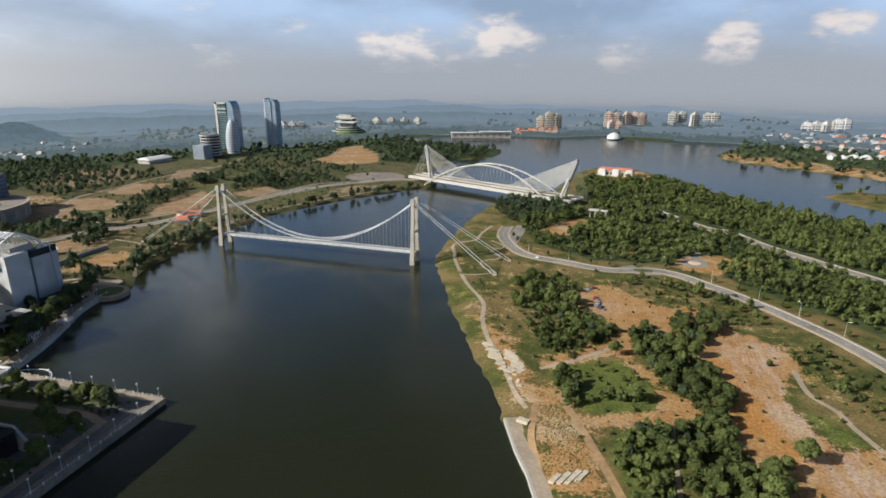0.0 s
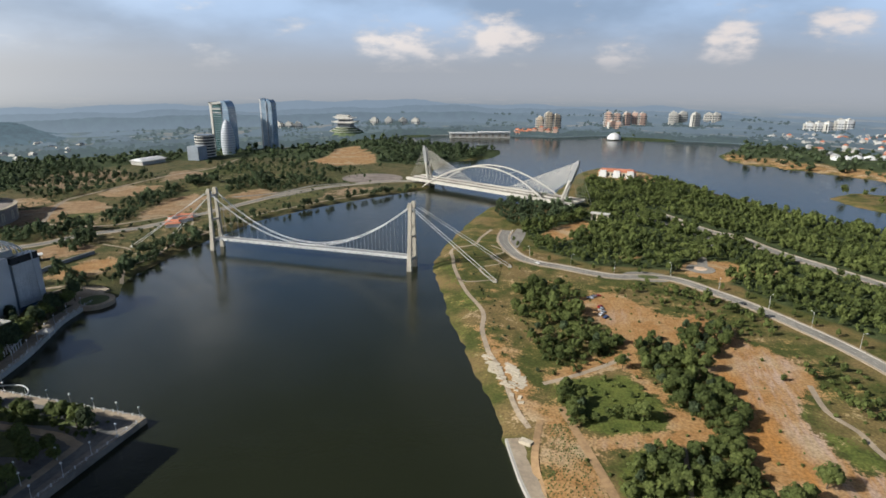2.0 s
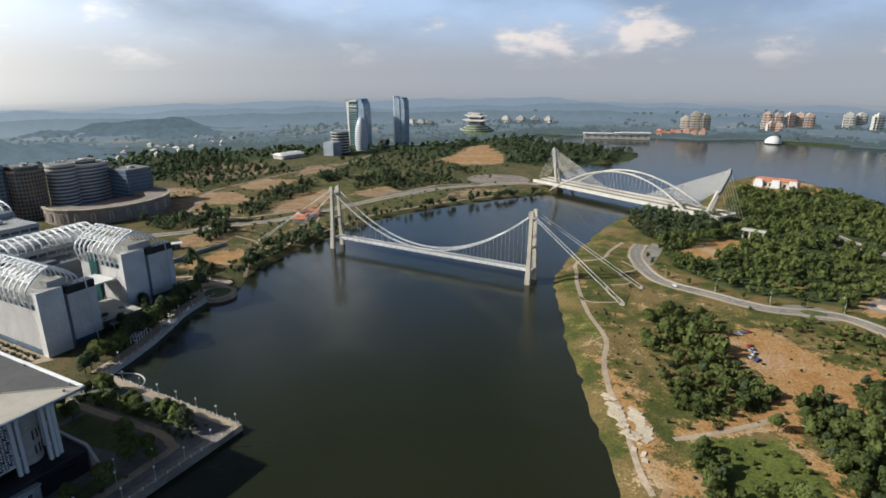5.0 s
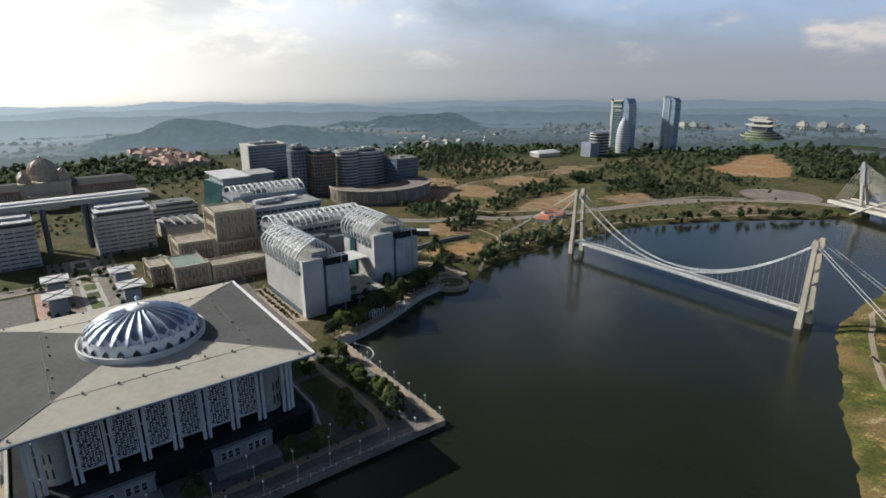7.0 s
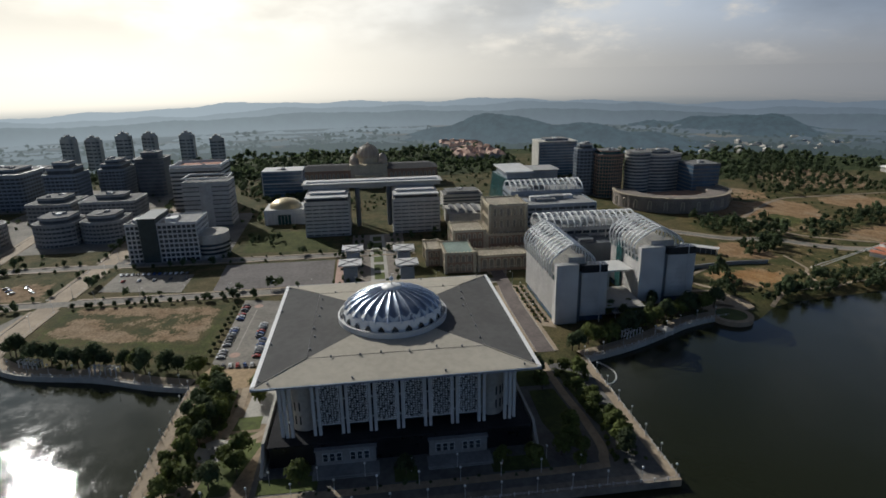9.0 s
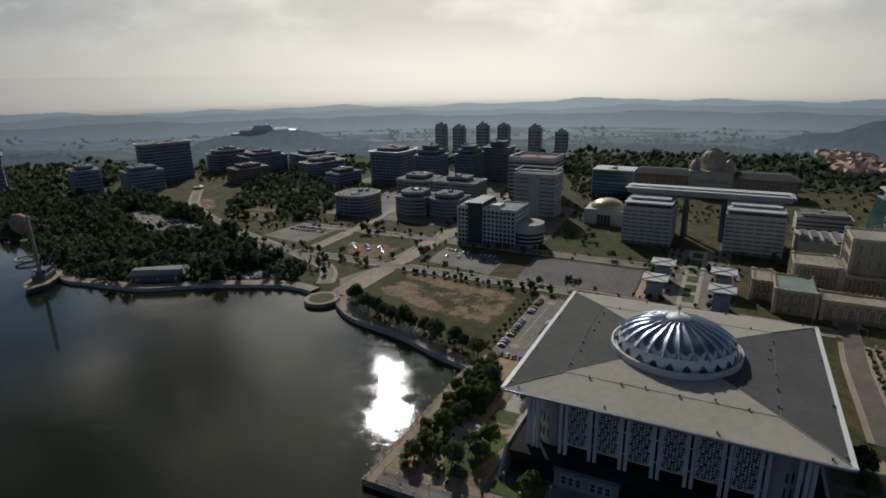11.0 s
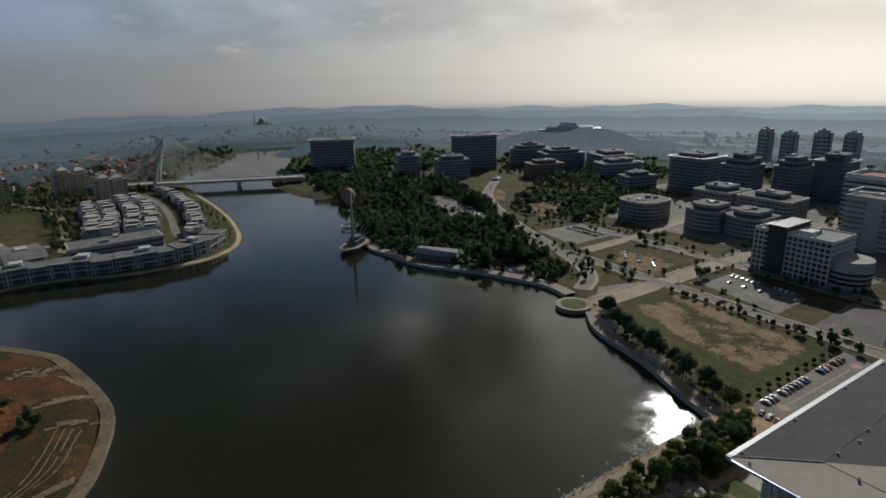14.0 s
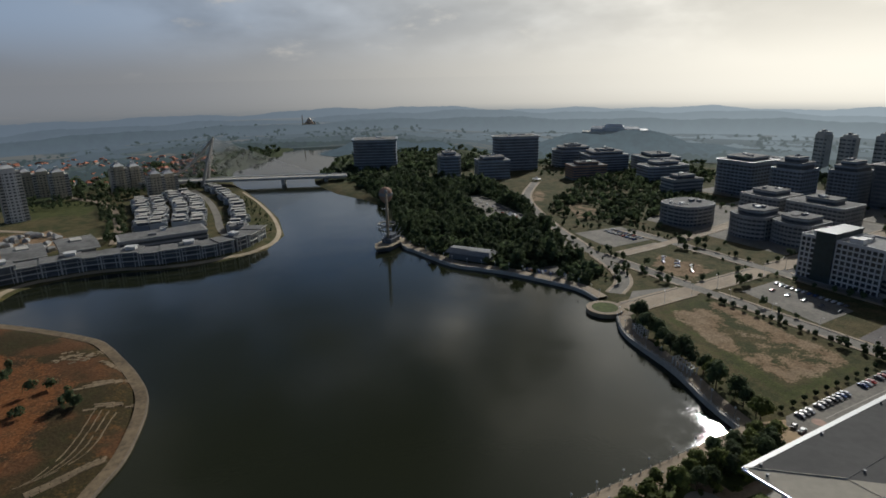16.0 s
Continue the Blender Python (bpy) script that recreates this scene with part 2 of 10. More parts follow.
STEELGREY = mat("galvanised_steel", (0.40, 0.41, 0.42), 0.5, metal=0.5, vary=0.1, bump=0.0)
TYRE = mat("rubber", (0.02, 0.02, 0.02), 0.9, vary=0.2, bump=0.0)
LAMPHEAD = mat("opal_lamp_glass", (0.78, 0.78, 0.74), 0.4, vary=0.05, bump=0.0)


def let_light_through(m, share):
    """Thin leaves pass part of the light that falls on them."""
    t = m.node_tree
    p = t.nodes["Principled BSDF"]
    tr, mx = t.nodes.new("ShaderNodeBsdfTranslucent"), t.nodes.new("ShaderNodeMixShader")
    t.links.new(p.inputs["Base Color"].links[0].from_socket, tr.inputs["Color"])
    mx.inputs[0].default_value = share
    t.links.new(p.outputs[0], mx.inputs[1])
    t.links.new(tr.outputs[0], mx.inputs[2])
    t.links.new(mx.outputs[0], t.nodes["Material Output"].inputs["Surface"])


let_light_through(LEAF, 0.40)
let_light_through(LEAFDARK, 0.50)


def perforate(m, size, depth):
    """A regular pattern of small dark perforations."""
    t = m.node_tree
    p = t.nodes["Principled BSDF"]
    ch = t.nodes.new("ShaderNodeTexChecker")
    t.links.new(t.nodes.new("ShaderNodeNewGeometry").outputs["Position"], ch.inputs["Vector"])
    ch.inputs["Scale"].default_value = 1.0 / size
    c = blend(t, 1.0, p.inputs["Base Color"].links[0].from_socket, smooth(t, ch.outputs["Fac"], 0.0, 1.0, 1.12, depth), "MULTIPLY")
    t.links.new(c, p.inputs["Base Color"])


perforate(CLAD, 0.8, 0.86)
CARPAINT = [mat("car_paint_" + n, c, 0.25, vary=0.03, bump=0.0, spec=0.6) for n, c in
            (("white", (0.70, 0.70, 0.69)), ("silver", (0.42, 0.43, 0.44)), ("black", (0.02, 0.02, 0.022)), ("red", (0.35, 0.03, 0.02)), ("blue", (0.04, 0.08, 0.22)), ("grey", (0.14, 0.14, 0.15)))]

# water
WATER = bpy.data.materials.new("lake_water")
WATER.use_nodes = True
t = WATER.node_tree
p = t.nodes["Principled BSDF"]
pos = t.nodes.new("ShaderNodeNewGeometry").outputs["Position"]
murk = noise_of(t, pos, 0.006, 3.0)
t.links.new(blend(t, murk, (0.0142, 0.0170, 0.0086), (0.0192, 0.0220, 0.0108)), p.inputs["Base Color"])
p.inputs["IOR"].default_value = 1.33
w1, w2 = noise_of(t, pos, 0.75, 3.0), noise_of(t, pos, 0.035, 3.0)
gust = noise_of(t, pos, 0.09, 6.0, 0.7)
north = t.nodes.new("ShaderNodeSeparateXYZ")
t.links.new(pos, north.inputs[0])
breeze = smooth(t, calc(t, "ADD", north.outputs["Y"], calc(t, "MULTIPLY", gust, 120.0)), 60.0, 330.0)
t.links.new(calc(t, "ADD", smooth(t, gust, 0.40, 0.62, 0.026, 0.068), calc(t, "MULTIPLY", breeze, 0.10)), p.inputs["Roughness"])
b = t.nodes.new("ShaderNodeBump")
b.inputs["Distance"].default_value = 0.18
t.links.new(calc(t, "MULTIPLY_ADD", breeze, 0.25, 0.30), b.inputs["Strength"])
t.links.new(calc(t, "MULTIPLY", w1, smooth(t, w2, 0.4, 0.65, 0.35, 1.0)), b.inputs["Height"])
t.links.new(b.outputs[0], p.inputs["Normal"])


def eye_way(t):
    """Position and direction from the middle of the place, at flying height."""
    pos = t.nodes.new("ShaderNodeNewGeometry").outputs["Position"]
    sub = t.nodes.new("ShaderNodeVectorMath")
    sub.operation = "SUBTRACT"
    t.links.new(pos, sub.inputs[0])
    sub.inputs[1].default_value = (MID.x, MID.y, EYE_H)
    nor = t.nodes.new("ShaderNodeVectorMath")
    nor.operation = "NORMALIZE"
    t.links.new(sub.outputs[0], nor.inputs[0])
    return pos, nor.outputs[0]


# far land is no lamp: it emits the colour that haze gives it
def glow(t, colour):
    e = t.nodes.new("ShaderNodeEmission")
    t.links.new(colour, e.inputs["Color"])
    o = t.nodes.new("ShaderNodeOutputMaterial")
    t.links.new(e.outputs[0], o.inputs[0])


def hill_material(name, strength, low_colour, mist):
    """Far wooded hills that glow in a painted haze colour, stronger at the foot."""
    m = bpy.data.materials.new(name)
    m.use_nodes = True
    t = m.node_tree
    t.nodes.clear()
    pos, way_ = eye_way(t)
    air = land_haze_tint(t, way_)
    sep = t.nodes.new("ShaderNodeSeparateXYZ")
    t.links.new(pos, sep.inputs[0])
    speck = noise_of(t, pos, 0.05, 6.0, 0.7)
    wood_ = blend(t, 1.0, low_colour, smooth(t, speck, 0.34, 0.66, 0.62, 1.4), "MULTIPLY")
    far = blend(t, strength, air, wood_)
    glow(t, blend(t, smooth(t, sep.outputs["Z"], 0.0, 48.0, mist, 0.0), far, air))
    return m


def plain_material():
    """Woods, fields and roofs of the far plain; painted haze thickens towards the horizon."""
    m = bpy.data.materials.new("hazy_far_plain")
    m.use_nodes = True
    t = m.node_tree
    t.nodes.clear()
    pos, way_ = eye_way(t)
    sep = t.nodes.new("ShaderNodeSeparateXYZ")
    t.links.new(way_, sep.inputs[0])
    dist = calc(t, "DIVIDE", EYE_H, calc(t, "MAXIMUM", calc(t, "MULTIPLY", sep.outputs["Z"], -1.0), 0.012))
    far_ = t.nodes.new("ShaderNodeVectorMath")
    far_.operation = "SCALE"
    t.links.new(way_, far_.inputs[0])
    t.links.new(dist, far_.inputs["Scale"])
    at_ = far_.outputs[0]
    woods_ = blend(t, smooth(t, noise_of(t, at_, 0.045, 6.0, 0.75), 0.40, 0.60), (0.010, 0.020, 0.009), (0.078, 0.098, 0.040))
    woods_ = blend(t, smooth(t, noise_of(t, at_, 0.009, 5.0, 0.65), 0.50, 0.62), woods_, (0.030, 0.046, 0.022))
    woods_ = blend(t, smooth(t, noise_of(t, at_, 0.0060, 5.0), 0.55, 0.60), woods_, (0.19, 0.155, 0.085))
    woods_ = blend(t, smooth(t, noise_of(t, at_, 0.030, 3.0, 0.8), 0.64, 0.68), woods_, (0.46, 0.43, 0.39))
    # backlit shade painted in: woods emit less towards the sun
    backlit_dark = calc(t, "POWER", sunward(t, way_), 5.0)
    woods_ = blend(t, 1.0, woods_, calc(t, "MULTIPLY_ADD", backlit_dark, -0.62, 1.0), "MULTIPLY")
    air = blend(t, smooth(t, dist, 1700.0, 3300.0), land_haze_tint(t, way_), haze_colour(t, way_))
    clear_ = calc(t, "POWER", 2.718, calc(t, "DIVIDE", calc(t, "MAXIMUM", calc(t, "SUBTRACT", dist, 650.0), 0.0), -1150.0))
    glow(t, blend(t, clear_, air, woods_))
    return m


HAZY_PLAIN = plain_material()
# lower strength means more haze painted into the glow
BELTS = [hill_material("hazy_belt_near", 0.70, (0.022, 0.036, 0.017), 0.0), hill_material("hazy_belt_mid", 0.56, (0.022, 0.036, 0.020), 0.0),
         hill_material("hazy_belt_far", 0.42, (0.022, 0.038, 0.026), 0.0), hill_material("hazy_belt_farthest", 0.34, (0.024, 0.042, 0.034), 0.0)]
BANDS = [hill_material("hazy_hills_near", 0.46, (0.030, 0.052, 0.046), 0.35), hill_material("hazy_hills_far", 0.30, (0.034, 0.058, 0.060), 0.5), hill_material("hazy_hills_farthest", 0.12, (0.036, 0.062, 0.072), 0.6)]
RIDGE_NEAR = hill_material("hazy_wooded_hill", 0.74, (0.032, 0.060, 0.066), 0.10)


# ---------------------------------------------------------------- mesh tools
class Geo:
    """Gathers faces for one mesh."""

    def __init__(self):
        self.v, self.f = [], []

    def face(self, *pts):
        n = len(self.v)
        self.v += [tuple(q) for q in pts]
        self.f.append(tuple(range(n, n + len(pts))))
        return self

    def box(self, x0, x1, y0, y1, z0, z1, m=None):
        return self.prism([(x0, y0), (x1, y0), (x1, y1), (x0, y1)], z0, z1, m=m)

    def prism(self, poly, z0, z1, top=None, m=None):
        n, k = len(self.v), len(poly)
        lo = [Vector((x, y, z0)) for x, y in poly]
        hi = [Vector((x, y, z1)) for x, y in (top or poly)]
        self.v += [tuple(m @ q if m else q) for q in lo + hi]
        self.f += [tuple(range(n + k - 1, n - 1, -1)), tuple(range(n + k, n + 2 * k))]
        self.f += [(n + i, n + (i + 1) % k, n + k + (i + 1) % k, n + k + i) for i in range(k)]
        return self

    def tube(self, pts, r, n=6):
        pts = [Vector(q) for q in pts]
        rad = r if isinstance(r, (list, tuple)) else [r] * len(pts)
        base = len(self.v)
        for i, q in enumerate(pts):
            a, b = pts[max(i - 1, 0)], pts[min(i + 1, len(pts) - 1)]
            d = (b - a).normalized()
            s = d.cross(Vector((0, 0, 1)) if abs(d.z) < 0.95 else Vector((1, 0, 0))).normalized()
            u = s.cross(d)
            for k in range(n):
                w = 2 * math.pi * k / n
                self.v.append(tuple(q + (s * math.cos(w) + u * math.sin(w)) * rad[i]))
        for i in range(len(pts) - 1):
            for k in range(n):
                a, b = base + i * n + k, base + i * n + (k + 1) % n
                self.f.append((a, b, b + n, a + n))
        self.f.append(tuple(base + k for k in range(n - 1, -1, -1)))
        self.f.append(tuple(base + (len(pts) - 1) * n + k for k in range(n)))
        return self

    def lathe(self, prof, n=24, at=(0, 0, 0), a0=0.0, a1=2 * math.pi):
        full = abs(a1 - a0 - 2 * math.pi) < 1e-6
        base, cols = len(self.v), n if full else n + 1
        for r, z in prof:
            for k in range(cols):
                w = a0 + (a1 - a0) * k / n
                self.v.append((at[0] + r * math.cos(w), at[1] + r * math.sin(w), at[2] + z))
        for i in range(len(prof) - 1):
            for k in range(n):
                a, b = base + i * cols + k, base + i * cols + (k + 1) % cols
                self.f.append((a, b, b + cols, a + cols))
        return self

    def mesh(self, name, material, soft=False):
        me = bpy.data.meshes.new(name)
        me.from_pydata(self.v, [], self.f)
        if material:
            me.materials.append(material)
        if soft:
            me.polygons.foreach_set("use_smooth", [True] * len(me.polygons))
        me.update()
        return me


def part(name, geo, material, parent, label="", soft=False, m=None):
    me = geo if isinstance(geo, bpy.types.Mesh) else geo.mesh(name, material, soft)
    ob = new(name, me)
    ob.parent = parent
    if m is not None:
        ob.matrix_basis = m
    if label:
        tagged(ob, label)
    return ob


def thing(name, label, category, at=(0, 0, 0), turn=0.0, group="", kind=""):
    ob = new(name)
    ob.empty_display_size = 1.0
    ob.matrix_basis = pose(*at, 0, 0, turn)
    return tagged(ob, label, category, group, kind)


def solid(name, geo, material, label, category="", kind="", group="", soft=False):
    ob = new(name, geo.mesh(name, material, soft))
    return tagged(ob, label, category, group, kind)


# ---------------------------------------------------------------- ground and lake
WEST = [(-700, -1500), (-450, -1019), (-410, -937), (-349, -803), (-304, -730), (-278, -659), (-281, -560), (-298, -507), (-299, -451), (-271, -379),
        (-258, -330), (-250, -301), (-253, -280), (-260, -238), (-273, -217), (-285, -199), (-296, -174), (-305, -149), (-303, -128), (-293, -101),
        (-279, -80), (-270, -42), (-259, -14), (-254, 4), (-166, 5), (-166, 187), (-253, 187), (-265, 222), (-282, 256), (-287, 283), (-283, 297),
        (-299, 318), (-305, 334), (-307, 358), (-312, 394), (-311, 434), (-308, 498), (-289, 548), (-263, 599), (-233, 645), (-200, 690), (-198, 711),
        (-212, 760), (-230, 837), (-227, 930), (-171, 982), (-165, 1045), (-175, 1102), (-384, 1163), (-437, 1204), (-504, 1206), (-900, 1240),
        (-4900, 1500), (-4900, -4900), (-1500, -4900)]
EAST = [(-31, -82), (-39, -98), (-44, -121), (-49, -155), (-41, -192), (-28, -227), (-7, -252), (17, -276), (33, -290), (38, -312), (30, -331), (22, -350),
        (1, -358), (-35, -358), (-73, -345), (-115, -346), (-149, -359), (-174, -398), (-186, -472), (-189, -558), (-186, -652), (-182, -725),
        (-200, -830), (-290, -960), (-350, -1060), (-520, -1500), (-900, -4900), (4900, -4900), (4900, 0), (900, 250), (330, 520), (266, 606), (246, 637),
        (221, 654), (187, 707), (144, 768), (112, 840), (65, 916), (7, 932), (-20, 880), (-26, 836), (-40, 740), (-48, 680), (-70, 650), (-103, 621),
        (-111, 556), (-113, 458), (-108, 407), (-95, 380), (-76, 331), (-60, 296), (-41, 257), (-27, 227), (-22, 214), (-5, 172), (12, 110), (15, 50),
        (4, -10), (-15, -50)]
NORTH = [(-900, 1300), (-513, 1240), (-441, 1258), (-329, 1327), (-197, 1331), (-76, 1410), (14, 1439), (32, 1343), (166, 1340), (290, 1370), (270, 1260),
         (212, 1150), (201, 1105), (222, 1048), (291, 996), (352, 951), (385, 913), (600, 800), (4900, 500), (4900, 4900), (-4900, 4900), (-4900, 1600)]
ISLE = [(267, 776), (278, 734), (303, 701), (500, 620), (700, 560), (720, 640), (480, 770), (345, 810), (306, 816)]
FAR_LAKES = [[(-640, 1010), (-700, 960), (-900, 1000), (-930, 1040), (-760, 1075)]]
LAND = [WEST, EAST, NORTH, ISLE]


def signed(poly, X, Y):
    """Distance to a polygon's edge, positive inside."""
    best, inside = np.full(X.shape, 1e9), np.zeros(X.shape, bool)
    for (ax, ay), (bx, by) in zip(poly, poly[1:] + poly[:1]):
        dx, dy = bx - ax, by - ay
        u = np.clip(((X - ax) * dx + (Y - ay) * dy) / (dx * dx + dy * dy), 0, 1)
        best = np.minimum(best, np.hypot(X - ax - u * dx, Y - ay - u * dy))
        if ay != by:
            inside ^= ((ay > Y) != (by > Y)) & (X < dx * (Y - ay) / dy + ax)
    return np.where(inside, best, -best)


def shore(X, Y):
    d = np.max([signed(q, X, Y) for q in LAND], axis=0)
    for q in FAR_LAKES:
        d = np.minimum(d, -signed(q, X, Y))
    return d


PLAIN = 2.5


def plain_edge(a):
    """How far off the hazy far plain begins, by direction in degrees from +y towards -x."""
    return np.interp(np.asarray(a) % 360, [0, 10, 16, 21, 27, 66, 120, 146, 157, 173, 186, 262, 300, 336, 343, 348, 355, 360],
                     [1250, 1258, 1235, 1100, 1010, 960, 920, 960, 1240, 1240, 960, 1000, 1250, 1250, 1300, 1290, 1340, 1250])


def height(X, Y):
    X, Y = np.asarray(X, float), np.asarray(Y, float)
    d = shore(X, Y)
    wild = np.clip((X + 130) / 20, 0, 1) * np.clip((Y - 175) / 20, 0, 1)
    d = d + wild * (0.8 * np.sin(X * 0.13 + Y * 0.17) + 0.5 * np.sin(X * 0.31 - Y * 0.23 + 1.0) + 0.5 * np.sin(Y * 0.71))
    z = np.clip(d * 0.25, -3.0, PLAIN)
    r = np.hypot(X - MID.x, Y - MID.y)
    beyond = r - plain_edge(np.degrees(np.arctan2(MID.x - X, Y - MID.y)))
    far = np.clip((r - 900) / 600, 0, 1)
    roll = (np.sin(X * 0.011 + 1.3) * np.cos(Y * 0.013) + np.sin(X * 0.004 - Y * 0.006)) * 2.5 + 2.5
    z = z + np.where(d > 15, far * np.clip((d - 15) / 80, 0, 1) * roll, 0)
    return z - np.clip(beyond / 40, 0, 1) * 6.0


def spread(lo, hi, step, reach=4900, grow=1.13):
    core = list(np.arange(lo, hi + 0.1, step))
    s, a = step, core[0]
    while a > -reach:
        s *= grow
        a -= s
        core.insert(0, max(a, -reach))
    s, a = step, core[-1]
    while a < reach:
        s *= grow
        a += s
        core.append(min(a, reach))
    return np.array(core)


